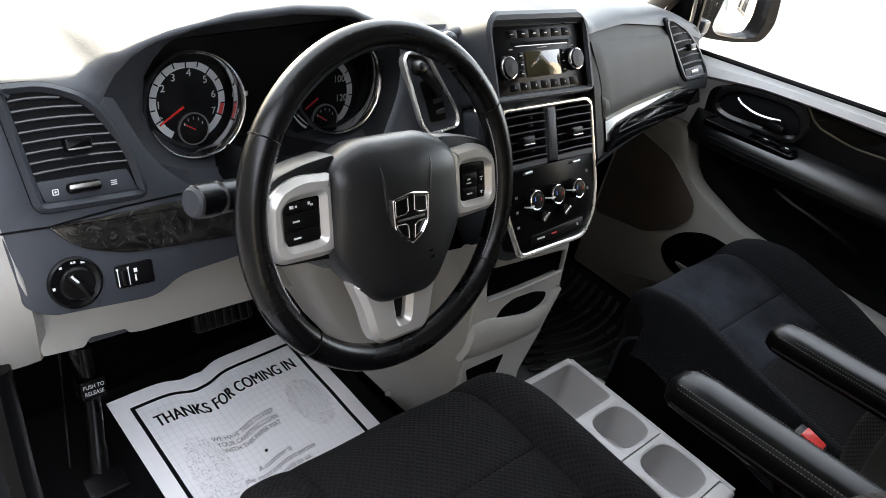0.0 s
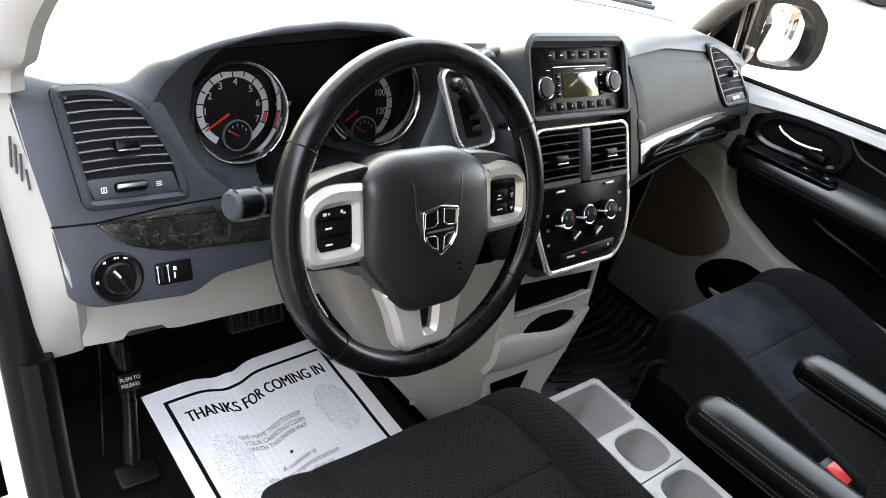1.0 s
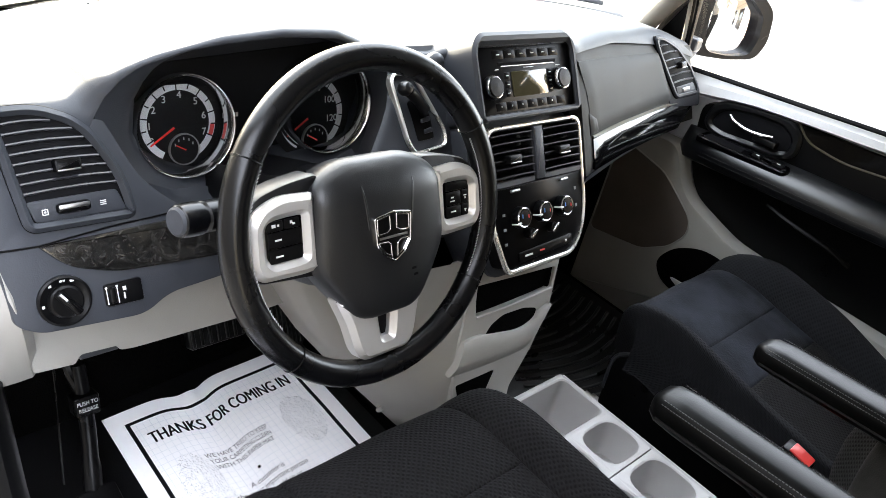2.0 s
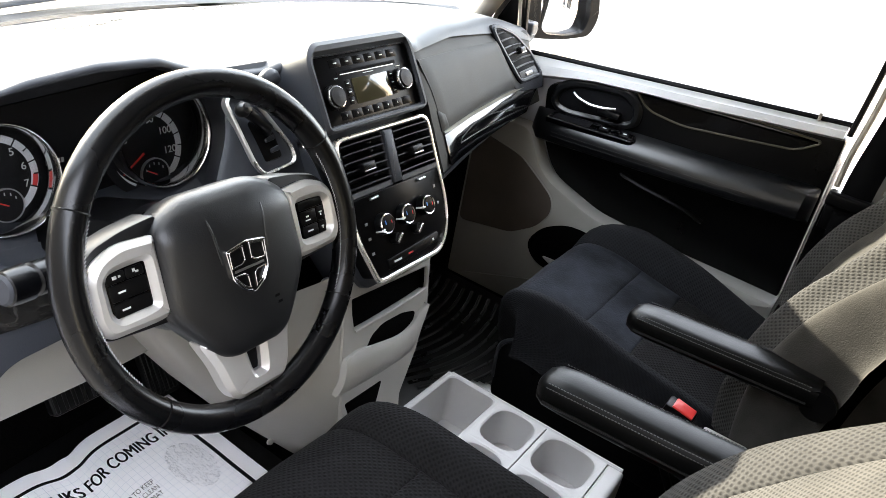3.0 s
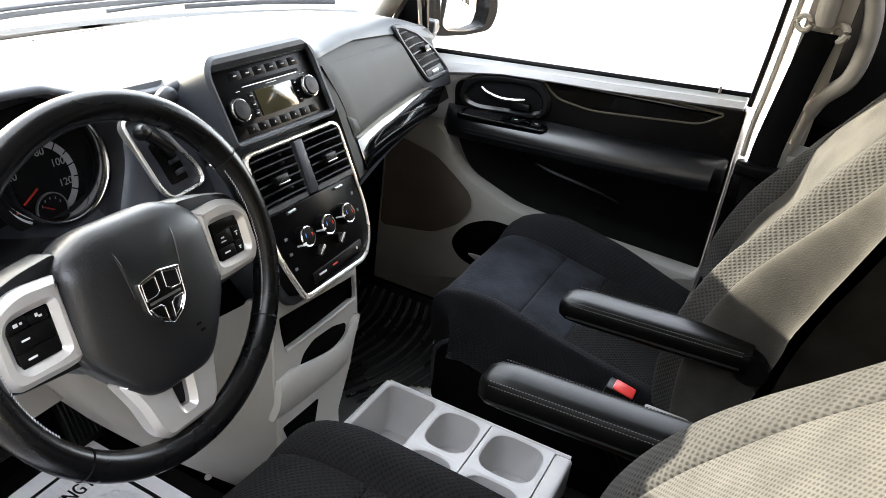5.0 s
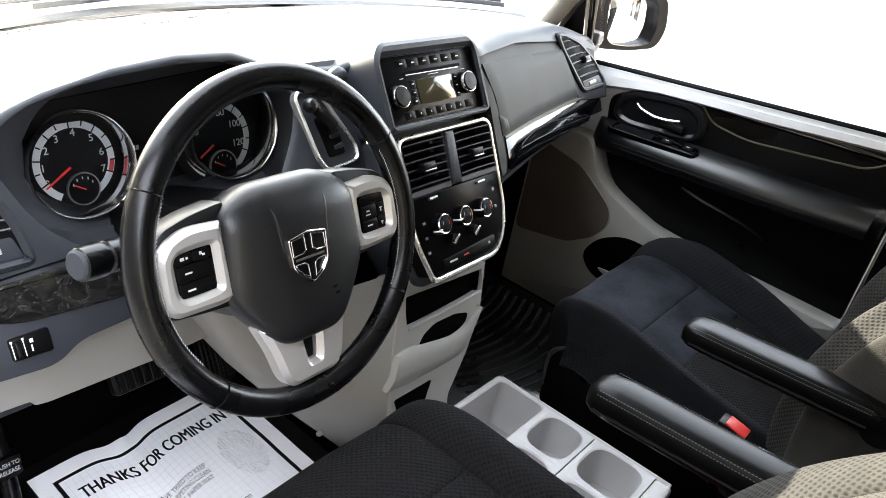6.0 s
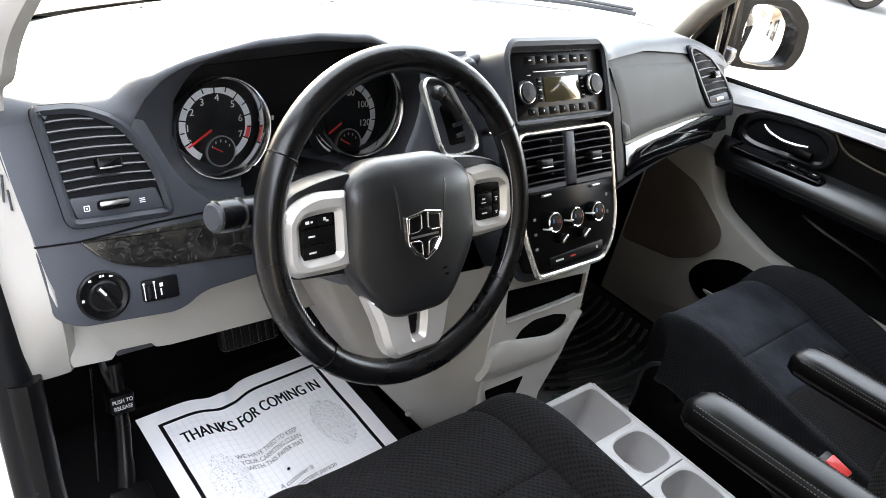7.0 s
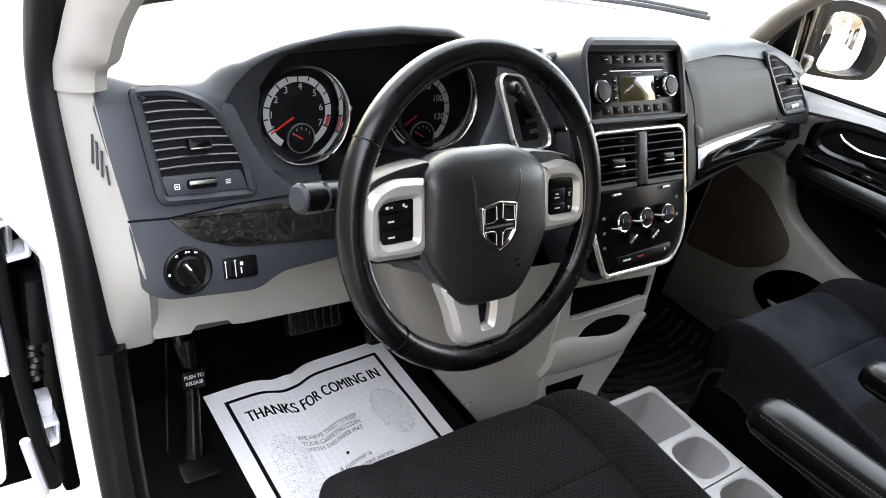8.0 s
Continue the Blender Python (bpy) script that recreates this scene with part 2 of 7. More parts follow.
def smooth_path(pts, n=6):
    """A curve through the points (Catmull-Rom)."""
    pts = [Vector(p) for p in pts]
    out = []
    for i in range(len(pts) - 1):
        a, b, c, d = pts[max(i - 1, 0)], pts[i], pts[i + 1], pts[min(i + 2, len(pts) - 1)]
        for j in range(n):
            t = j / n
            out.append(0.5 * (2 * b + (c - a) * t + (2 * a - 5 * b + 4 * c - d) * t * t + (3 * b - a - 3 * c + d) * t ** 3))
    return out + [pts[-1]]


def tube(pts, r, n=10, closed=False, bm=None, flat=1.0, up=(0, 0, 1)):
    """A round (or flattened) bar along the points."""
    pts = [Vector(p) for p in pts]
    rings, k = [], len(pts)
    for i, p in enumerate(pts):
        a, b = (pts[i - 1], pts[(i + 1) % k]) if closed else (pts[max(i - 1, 0)], pts[min(i + 1, k - 1)])
        t = (b - a).normalized()
        u = Vector(up)
        if abs(t.dot(u)) > 0.95:
            u = Vector((0, 1, 0)) if abs(t.y) < 0.9 else Vector((1, 0, 0))
        s = t.cross(u).normalized()
        w = s.cross(t)
        rad = r[i] if isinstance(r, (list, tuple)) else r
        rings.append([p + s * (rad * math.cos(2 * math.pi * j / n)) + w * (rad * flat * math.sin(2 * math.pi * j / n)) for j in range(n)])
    if closed:
        rings.append(rings[0])
        bm = bm or bmesh.new()
        vs = [[bm.verts.new(q) for q in rg] for rg in rings[:-1]]
        for i in range(k):
            a, b = vs[i], vs[(i + 1) % k]
            for j in range(n):
                bm.faces.new((a[j], a[(j + 1) % n], b[(j + 1) % n], b[j]))
        return bm
    return loft(rings, bm=bm)


def box(x0, x1, y0, y1, z0, z1, bev=0.003, seg=2, bm=None):
    b = bmesh.new()
    bmesh.ops.create_cube(b, size=1)
    b.transform(Matrix.Translation(((x0 + x1) / 2, (y0 + y1) / 2, (z0 + z1) / 2)) @ Matrix.Diagonal((x1 - x0, y1 - y0, z1 - z0, 1)))
    if bev:
        bmesh.ops.bevel(b, geom=list(b.edges), offset=bev, segments=seg, affect="EDGES", profile=0.6)
    if bm is None:
        return b
    me = bpy.data.meshes.new("t")
    b.to_mesh(me)
    b.free()
    bm.from_mesh(me)
    bpy.data.meshes.remove(me)
    return bm


def sheet(grid, thick=None, uv=True):
    """A surface over rows of points; with thick, a second skin that far behind closes it."""
    bm = bmesh.new()
    lay = bm.loops.layers.uv.new("UVMap") if uv else None
    g = [[Vector(p) for p in r] for r in grid]
    nr, nc = len(g), len(g[0])
    vs = [[bm.verts.new(p) for p in r] for r in g]
    us = [[0.0] * nc for _ in range(nr)]
    ws = [[0.0] * nc for _ in range(nr)]
    for i in range(nr):
        for j in range(1, nc):
            us[i][j] = us[i][j - 1] + (g[i][j] - g[i][j - 1]).length
    for j in range(nc):
        for i in range(1, nr):
            ws[i][j] = ws[i - 1][j] + (g[i][j] - g[i - 1][j]).length
    mid = [us[i][nc // 2] for i in range(nr)]
    for i in range(nr - 1):
        for j in range(nc - 1):
            f = bm.faces.new((vs[i][j], vs[i][j + 1], vs[i + 1][j + 1], vs[i + 1][j]))
            if lay:
                for lp, (a, b) in zip(f.loops, ((i, j), (i, j + 1), (i + 1, j + 1), (i + 1, j))):
                    lp[lay].uv = (us[a][b] - mid[a], ws[a][b])
    if thick is not None:
        th = Vector(thick)
        bk = [[bm.verts.new(p + th) for p in r] for r in g]
        for i in range(nr - 1):
            for j in range(nc - 1):
                bm.faces.new((bk[i][j], bk[i + 1][j], bk[i + 1][j + 1], bk[i][j + 1]))
        edge = [(0, j) for j in range(nc)] + [(i, nc - 1) for i in range(1, nr)] + [(nr - 1, j) for j in range(nc - 2, -1, -1)] + [(i, 0) for i in range(nr - 2, 0, -1)]
        for (a, b), (c, d) in zip(edge, edge[1:] + edge[:1]):
            bm.faces.new((vs[a][b], bk[a][b], bk[c][d], vs[c][d]))
    return bm


def words(name, s, size, m, material, parent, align="CENTER", depth=0.0003, squeeze=1.0, label=""):
    cu = bpy.data.curves.new(name, "FONT")
    cu.body, cu.size, cu.align_x, cu.align_y, cu.extrude = s, size, align, "CENTER", depth
    tmp = bpy.data.objects.new(name, cu)
    me = bpy.data.meshes.new_from_object(tmp)
    bpy.data.objects.remove(tmp)
    bm = bmesh.new()
    bm.from_mesh(me)
    bpy.data.meshes.remove(me)
    bm.transform(Matrix.Diagonal((squeeze, 1, 1, 1)))
    return part(name, bm, material, parent, label, m)


def interp(x, xs, ys):
    return float(np.interp(x, xs, ys))


def bars(rects, t, bm=None):
    """Small flat print: rectangles (u, v, width, height)."""
    bm = bm or bmesh.new()
    for u, v, w, h in rects:
        slab([Vector((u - w / 2, v - h / 2)), Vector((u + w / 2, v - h / 2)), Vector((u + w / 2, v + h / 2)), Vector((u - w / 2, v + h / 2))], t, 0.0001, bm=bm)
    return bm


# ---- the setting: ground, body shell ----
bm = bmesh.new()
bmesh.ops.create_grid(bm, x_segments=40, y_segments=40, size=400)
tagged(part("ground", bm, M_ASPHALT), "pale worn parking lot asphalt under bright sun", "ground", kind="structure")

# Unseen wall, added to keep low sky light out of the passenger side.
tagged(part("light_block_wall", box(-4.2, -4.0, -12.0, 8.0, -0.1, 4.3, 0.02), M_LIGHTBLOCK), "unseen dark wall added to block low light from the left", "wall", kind="structure")
FLOOR = 0.42
floor = tagged(part("floor", box(-0.74, 0.76, -1.9, 0.62, FLOOR - 0.05, FLOOR, 0.005), M_CARPETSHADE), "black carpeted van floor in deep shade", "floor", kind="structure")
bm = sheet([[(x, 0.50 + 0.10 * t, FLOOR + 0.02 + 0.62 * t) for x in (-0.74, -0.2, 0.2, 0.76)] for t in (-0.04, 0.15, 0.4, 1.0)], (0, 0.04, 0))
tagged(part("firewall", bm, M_CARPETSHADE), "black carpeted toe board under the dashboard", "firewall", kind="structure")
# Unseen; front edge set well forward to cut overhead light on the dashboard.
tagged(part("roof", box(-0.70, 0.70, -2.3, 0.10, 1.60, 1.70, 0.03, 3), M_LINER), "light cloth headliner under the van roof", "roof", kind="structure")
tagged(part("rear_wall", box(-0.78, 0.80, -2.35, -2.28, 0.3, 1.66, 0.02), M_CARPETSHADE), "plain rear wall of the cabin", "wall", kind="structure")
tagged(part("side_wall", box(0.78, 0.84, -2.3, -0.44, 0.3, 1.08, 0.02), M_CARPETSHADE), "dark trim of the rear cabin side", "wall", kind="structure")
tagged(part("rear_side_glass", box(0.80, 0.82, -2.3, -0.46, 1.08, 1.66, 0.004), M_DIAL), "dark tinted rear side window", "window", kind="structure")
tagged(part("driver_side_wall", box(-0.84, -0.76, -2.3, -0.74, 0.3, 1.66, 0.02), M_TRIM), "dark trim of the rear cabin side", "wall", kind="structure")


def pillar(name, pts, r, material, label, flat=0.7):
    return tagged(part(name, tube(smooth_path(pts, 6), r, 14, flat=flat), material), label, "pillar", kind="structure")


PL_ = [(-0.757, 0.400, 1.060), (-0.757, 0.398, 1.090), (-0.756, 0.372, 1.130), (-0.754, 0.337, 1.182), (-0.748, 0.275, 1.26), (-0.738, 0.19, 1.36), (-0.706, -0.01, 1.55), (-0.665, -0.22, 1.69)]
PR_ = [(-0.741, 0.290, 1.100), (-0.741, 0.285, 1.124), (-0.741, 0.242, 1.152), (-0.741, 0.215, 1.190), (-0.740, 0.171, 1.235), (-0.724, 0.12, 1.30), (-0.695, -0.07, 1.49), (-0.655, -0.28, 1.63)]
bm = sheet([[a.lerp(b, f) + Vector((-0.012, -0.004, 0)) * math.sin(math.pi * f) ** 0.6 for f in (0, 0.1, 0.3, 0.5, 0.7, 0.9, 1)] for a, b in zip(smooth_path(PL_, 4), smooth_path(PR_, 4))], (0.014, 0.006, 0))
tagged(part("a_pillar_driver", bm, M_BEIGE), "light grey trimmed windscreen pillar", "pillar", kind="structure")
pillar("a_pillar_passenger", [(0.742, 0.50, 1.03), (0.738, 0.462, 1.09), (0.734, 0.432, 1.14), (0.728, 0.395, 1.192), (0.720, 0.325, 1.258), (0.695, 0.15, 1.395), (0.665, -0.08, 1.535), (0.64, -0.3, 1.66)], 0.030, M_TRIM, "light grey trimmed windscreen pillar on the passenger side")
bm = sheet([[(0.775 - 0.11 * t * t, y0 - 0.03 * t, 0.62 + 1.03 * t) for y0 in (-0.425, -0.45, -0.475, -0.50)] for t in [0.31 + 0.69 * i / 12 for i in range(13)]], (0.05, 0, 0))
tagged(part("b_pillar_passenger", bm, M_TRIM), "light grey trimmed door pillar carrying the seat belt", "pillar", kind="structure")
# Lower pillar trim, its shadow given as a black surface.
tagged(part("b_pillar_foot", box(0.745, 0.80, -0.52, -0.40, 0.40, 0.945, 0.01), M_CARPETSHADE), "foot of the door pillar, coloured black for its shadow", "pillar", kind="structure")
tagged(part("b_pillar_driver", box(-0.83, -0.74, -0.80, -0.68, 0.3, 1.66, 0.02), M_TRIM), "light grey trimmed door pillar behind the driver seat", "pillar", kind="structure")
# Unseen header, moved forward with the roof to block light from above.
tagged(part("windscreen_header", tube([(-0.66, 0.02, 1.56), (-0.3, 0.10, 1.585), (0.3, 0.10, 1.585), (0.64, 0.02, 1.56)], 0.05, 10), M_LINER), "cloth covered header above the windscreen", "header", kind="structure")
tagged(part("roof_rail", tube([(0.66, -0.10, 1.62), (0.67, -1.0, 1.65), (0.67, -2.3, 1.64)], 0.035, 10), M_LINER), "light roof rail above the doors", "rail", kind="structure")
tagged(part("roof_rail_driver", tube([(-0.68, -0.10, 1.62), (-0.69, -1.0, 1.65), (-0.69, -2.3, 1.64)], 0.035, 10), M_LINER), "light roof rail above the doors", "rail", kind="structure")


def ws_y(x):
    return 0.79 - 0.40 * x * x


# windscreen: one curved pane from cowl to header
bm = sheet([[(x * (1 - 0.08 * t), ws_y(x) * (1 - t) + (-0.04 - 0.1 * x * x) * t, 1.082 + (1.645 - 1.082) * t + 0.03 * math.sin(math.pi * t)) for x in np.linspace(-0.78, 0.78, 13)] for t in np.linspace(0, 1, 9)])
tagged(part("windscreen", bm, M_GLASS), "clear curved windscreen over the dashboard", "windscreen", kind="structure")
bm = sheet([[(x, ws_y(x) + d, z) for x in np.linspace(-0.78, 0.78, 25)] for d, z in ((-0.012, 1.090), (0.012, 1.094), (0.03, 1.080), (0.22, 1.045), (0.30, 1.0))])
tagged(part("cowl", bm, M_BLACK), "black plastic cowl at the foot of the windscreen", "cowl", kind="structure")
bm = sheet([[(x, ws_y(x) + d, z - 0.06 * abs(x)) for x in np.linspace(-0.85, 0.85, 17)] for d, z in ((0.26, 1.03), (0.5, 1.0), (0.8, 0.93), (0.95, 0.80), (0.97, 0.45))], (0, 0, -0.02))
tagged(part("bonnet", bm, M_PAINT), "white painted bonnet beyond the windscreen", "bonnet", kind="structure")


def wiper(pts, label):
    w = thing("windscreen_wiper", pts[0], label, "wiper", "windscreen wipers")
    part("arm", tube(smooth_path(pts, 5), 0.0042, 8), M_DASH, w)
    q = [Vector(p) + Vector((0, -0.012, -0.008)) for p in pts[1:]]
    part("blade", tube(smooth_path(q, 5), 0.003, 6, flat=2.0), M_DASH, w)
    return w


wiper([(-0.62, 0.80, 1.09), (-0.30, 0.815, 1.105), (0.05, 0.815, 1.125), (0.42, 0.745, 1.135)], "black wiper arm lying along the windscreen foot")
wiper([(0.30, 0.86, 1.085), (0.45, 0.80, 1.10), (0.62, 0.70, 1.112), (0.74, 0.60, 1.118)], "black wiper arm beside the passenger corner")

tagged(part("cowl_side", box(0.735, 0.80, 0.36, 0.80, 0.30, 1.05, 0.01), M_CARPETSHADE), "black carpeted side of the passenger footwell", "wall", kind="structure")
tagged(part("cowl_side_driver", box(-0.762, -0.735, 0.46, 0.80, 0.30, 1.04, 0.01), M_CARPETSHADE), "black carpeted side of the driver footwell", "wall", kind="structure")
tagged(part("bulkhead", box(-0.76, 0.78, 0.60, 0.80, 0.30, 1.04, 0.02), M_CARPETSHADE), "black bulkhead behind the dashboard", "wall", kind="structure")

# ---- driver's door opening ----
SEAL = [(-0.70, -0.02, 1.52), (-0.735, 0.22, 1.36), (-0.757, 0.345, 1.25), (-0.76, 0.392, 1.165), (-0.762, 0.405, 1.07), (-0.76, 0.355, 0.98), (-0.757, 0.305, 0.90), (-0.752, 0.268, 0.77), (-0.748, 0.215, 0.64), (-0.745, 0.14, 0.53), (-0.745, 0.0, 0.455), (-0.745, -0.3, 0.44), (-0.745, -0.66, 0.44)]
tagged(part("door_seal", tube(smooth_path(SEAL, 6), 0.024, 10, up=(1, 0, 0)), M_SEAL), "black rubber door seal round the opening", "seal", kind="structure")
sp = smooth_path(SEAL, 6)
rows = []
for p in sp[6:66]:
    w = interp(p.z, [0.84, 0.90, 0.96], [0.0, 0.4, 1.0])
    rows.append([(p.x - 0.004, p.y + 0.004, p.z), (p.x - 0.018, p.y + 0.03, p.z), (p.x - 0.030, p.y + 0.055, p.z), (p.x - 0.033 - 0.045 * w, p.y + 0.075 + 0.06 * w, p.z), (p.x - 0.034 - 0.11 * w, p.y + 0.10 + 0.09 * w, p.z)])
bm = sheet(rows)
tagged(part("door_jamb", bm, M_PAINT), "white painted metal door jamb", "jamb", kind="structure")
tagged(part("sill", box(-0.90, -0.73, -0.9, 0.2, 0.30, 0.43, 0.02), M_PAINT), "white painted door sill", "sill", kind="structure")
bm = tube([(-0.742, 0.262, 0.775), (-0.738, 0.215, 0.64), (-0.735, 0.12, 0.50), (-0.735, -0.3, 0.45), (-0.735, -0.7, 0.45)], 0.028, 10, flat=0.8, up=(1, 0, 0))
tagged(part("sill_trim", bm, M_BLACK), "black plastic scuff trim along the sill", "trim", kind="structure")

# ---- dashboard ----
dash = thing("dashboard", (0, 0.45, FLOOR), "dark grey grained dashboard with light grey lower panels", "dashboard")
EX = [-0.75, -0.715, -0.69, -0.65, -0.625, -0.609, -0.597, -0.585, -0.56, -0.53, -0.46, -0.38, -0.30, -0.245, -0.205, -0.13, -0.117, 0.10, 0.13, 0.30, 0.50, 0.60, 0.68, 0.745]
EY = [0.313, 0.313, 0.312, 0.312, 0.308, 0.304, 0.299, 0.296, 0.290, 0.282, 0.272, 0.268, 0.270, 0.272, 0.262, 0.258, 0.248, 0.205, 0.200, 0.254, 0.297, 0.307, 0.310, 0.310]
EZ = [1.112, 1.105, 1.099, 1.098, 1.096, 1.096, 1.104, 1.119, 1.138, 1.154, 1.175, 1.184, 1.180, 1.160, 1.148, 1.146, 1.155, 1.165, 1.168, 1.168, 1.151, 1.136, 1.118, 1.099]
RX, RY = [0.08, 0.12, 0.30, 0.50, 0.645, 0.72, 0.76], [0.115, 0.128, 0.185, 0.24, 0.275, 0.288, 0.30]


def ry(x, z):
    """Depth of the passenger fascia."""
    return interp(x, RX, RY) + 0.5 * (z - 1.04) + (0.25 * (z - 1.10) if z > 1.10 else 0)


# lower edge of the pad: over the driver vent, round the gauge hood, past the radio, over the glove box
BX = [-0.75, -0.70, -0.650, -0.625, -0.608, -0.598, -0.588, -0.570, -0.545, -0.50, -0.46, -0.38, -0.30, -0.245, -0.205, -0.117, 0.10, 0.125, 0.30, 0.53, 0.60, 0.68, 0.745]
BZ = [1.078, 1.087, 1.087, 1.077, 1.066, 1.072, 1.096, 1.124, 1.143, 1.160, 1.168, 1.176, 1.171, 1.150, 1.136, 1.143, 1.152, 1.157, 1.150, 1.122, 1.106, 1.092, 1.075]


def eased(x, xs, ys):
    """Table lookup with its corners rounded off, wider on the passenger side."""
    r = 0.045 if x > 0.16 else 0.008 if x < -0.14 else 0.003
    return sum(interp(x + r * k, xs, ys) * w for k, w in ((-1, 1), (-0.6, 2), (-0.3, 3), (0, 3), (0.3, 3), (0.6, 2), (1, 1))) / 15


def pad_profile(x, n_top=13, n_roll=11):
    ye, ze, zb, yw = eased(x, EX, EY), eased(x, EX, EZ), eased(x, BX, BZ), ws_y(x) - 0.01
    left, right = 1 - interp(x, [-0.612, -0.575], [0, 1]), interp(x, [0.10, 0.16], [0, 1])
    yb, k, w = ye - 0.002, -0.15, 0.020
    if left > 0:
        yb, k, w = yb + (0.24 + 0.467 * (zb - 0.95) - 0.0049 - yb) * left, k + (0.467 - k) * left, w + (0.045 - w) * left
    if right > 0:
        yb, k, w = yb + (ry(x, zb) - 0.0012 - yb) * right, k + (0.65 - k) * right, w + (0.035 - w) * right
    zc = ze + 0.003
    yc = yb + (zc - zb) * k
    ya = yc + w
    za = ze - 0.0005
    top = []
    for t in np.linspace(0, 1, n_top)[:-1]:
        top.append((x, yw + (ya - yw) * t, 1.083 + (za - 1.083) * (1 - (1 - t) ** 1.5) + 0.008 * math.sin(math.pi * t) * (1 - t)))
    for t in np.linspace(0, 1, n_roll):
        top.append((x, (1 - t) ** 2 * ya + 2 * t * (1 - t) * yc + t * t * yb, (1 - t) ** 2 * za + 2 * t * (1 - t) * zc + t * t * zb))
    return top + [(x, yb + 0.012, zb - 0.002)]


part("upper_pad", sheet([pad_profile(x) for x in np.linspace(-0.741, 0.745, 190)]), M_DASH, dash, "dark grained upper pad, sunlit")
for x0, x1 in ((-0.50, -0.10), (-0.02, 0.30)):
    rects = [(x0 + (x1 - x0) * i / 26, 0, 0.011, 0.006) for i in range(27)]
    bm = bmesh.new()
    for u, v, w, h in rects:
        y = interp(u, [-0.5, -0.1, 0.06, 0.32], [0.545, 0.635, 0.675, 0.645])
        pr = pad_profile(u)
        zz = interp(-y, [-q[1] for q in pr[:12]], [q[2] for q in pr[:12]])
        box(u - w / 2, u + w / 2, y - h / 2, y + h / 2, zz - 0.006, zz + 0.0012, 0, bm=bm)
    part("defroster_grille", bm, M_BLACK, dash, "row of black defroster slots")
part("light_sensor", lathe([(0.0, 0.015), (0.008, 0.013), (0.0125, 0.008), (0.014, 0.0), (0.014, -0.02)], 24), M_DASH, dash, "dark dome beside the radio", Matrix.Translation((-0.150, 0.238, 1.142)) @ pose(0, 0, 0, 40, 0, 0))

F = lean(0.24, 0.95, 0.467)
fv = math.hypot(1, 0.467)


def fz(x, z):
    return (x, (z - 0.95) * fv)


fo = rpoly([fz(-0.742, 1.080), fz(-0.722, 0.965), fz(-0.714, 0.889), fz(-0.69, 0.876), fz(-0.575, 0.868), fz(-0.545, 0.884), fz(-0.46, 0.889), fz(-0.20, 0.905), fz(-0.11, 0.90), fz(-0.11, 0.99), fz(-0.20, 0.985), fz(-0.40, 0.955), fz(-0.50, 0.965), fz(-0.555, 1.01), fz(-0.585, 1.075), fz(-0.596, 1.078), fz(-0.607, 1.062), fz(-0.580, 1.006), fz(-0.578, 0.985), fz(-0.677, 0.988), fz(-0.694, 1.080), fz(-0.699, 1.086)], [0.003, 0.004, 0.01, 0.012, 0.02, 0.02, 0.02, 0.004, 0.004, 0.004, 0.004, 0.05, 0.04, 0.03] + [0.003] * 8, 6)
part("driver_fascia", slab(fo, 0.004, 0.0015, 0.06), M_DASH, dash, "dark grained fascia below the driver vent", F)
# grooved joint under the vent and wood strip
part("fascia_joint", tube([F @ Vector((*fz(x, z), 0.0042)) for x, z in ((-0.722, 0.964), (-0.676, 0.962), (-0.60, 0.968), (-0.48, 0.972))], 0.0012, 6), M_BLACK, dash)
wo_ = rpoly([fz(-0.678, 0.962), fz(-0.652, 0.936), fz(-0.60, 0.920), fz(-0.46, 0.912), fz(-0.44, 0.955), fz(-0.52, 0.964)], [0.004, 0.02, 0.02, 0.004, 0.004, 0.004], 5)
part("wood_trim", slab(wo_, 0.007, 0.0025), M_BURL, dash, "dark burl wood-grain strip", F)

# cluster bowl
W = Vector((-0.387, 0.041, 1.048))
upper = [(x, eased(x, EX, EY) + 0.003, eased(x, BX, BZ) + 0.001) for x in np.linspace(-0.592, -0.212, 28)]
lower = [(-0.196, 1.10), (-0.188, 1.05), (-0.205, 0.99), (-0.27, 0.965), (-0.40, 0.955), (-0.50, 0.965), (-0.57, 1.00), (-0.598, 1.04)]
outl = upper + [(p.x, 0.268 + 0.1 * (1.184 - p.y) + 0.006, p.y) for p in smooth_path([(x, z, 0) for x, z in lower], 4)]
inn = [(-0.385 + (x + 0.385) * (0.72 if x < -0.385 else 1.10), 1.045 + (z - 1.045) * 0.86) for x, y, z in outl]
rg = [[(a[0] * (1 - k) + b[0] * k, a[1] * (1 - t) + 0.375 * t, a[2] * (1 - k) + b[1] * k) for a, b in zip(outl, inn)] for t, k in ((0.0, 0.0), (0.03, 0.10), (0.08, 0.26), (0.15, 0.45), (0.24, 0.65), (0.34, 0.84), (0.44, 1.0), (0.56, 1.03), (1.0, 1.04))]
part("cluster_bowl", loft(rg, cap0=False, cap1=True), M_DASH, dash, "dark grained recessed bowl around the gauges")
FT = ([-0.60, -0.572, -0.555, -0.50, -0.40, -0.20, -0.11], [1.075, 1.045, 1.010, 0.965, 0.955, 0.985, 0.99])
BT = ([-0.598, -0.57, -0.50, -0.40, -0.27, -0.205], [1.04, 1.00, 0.965, 0.955, 0.965, 0.99])
rows = []
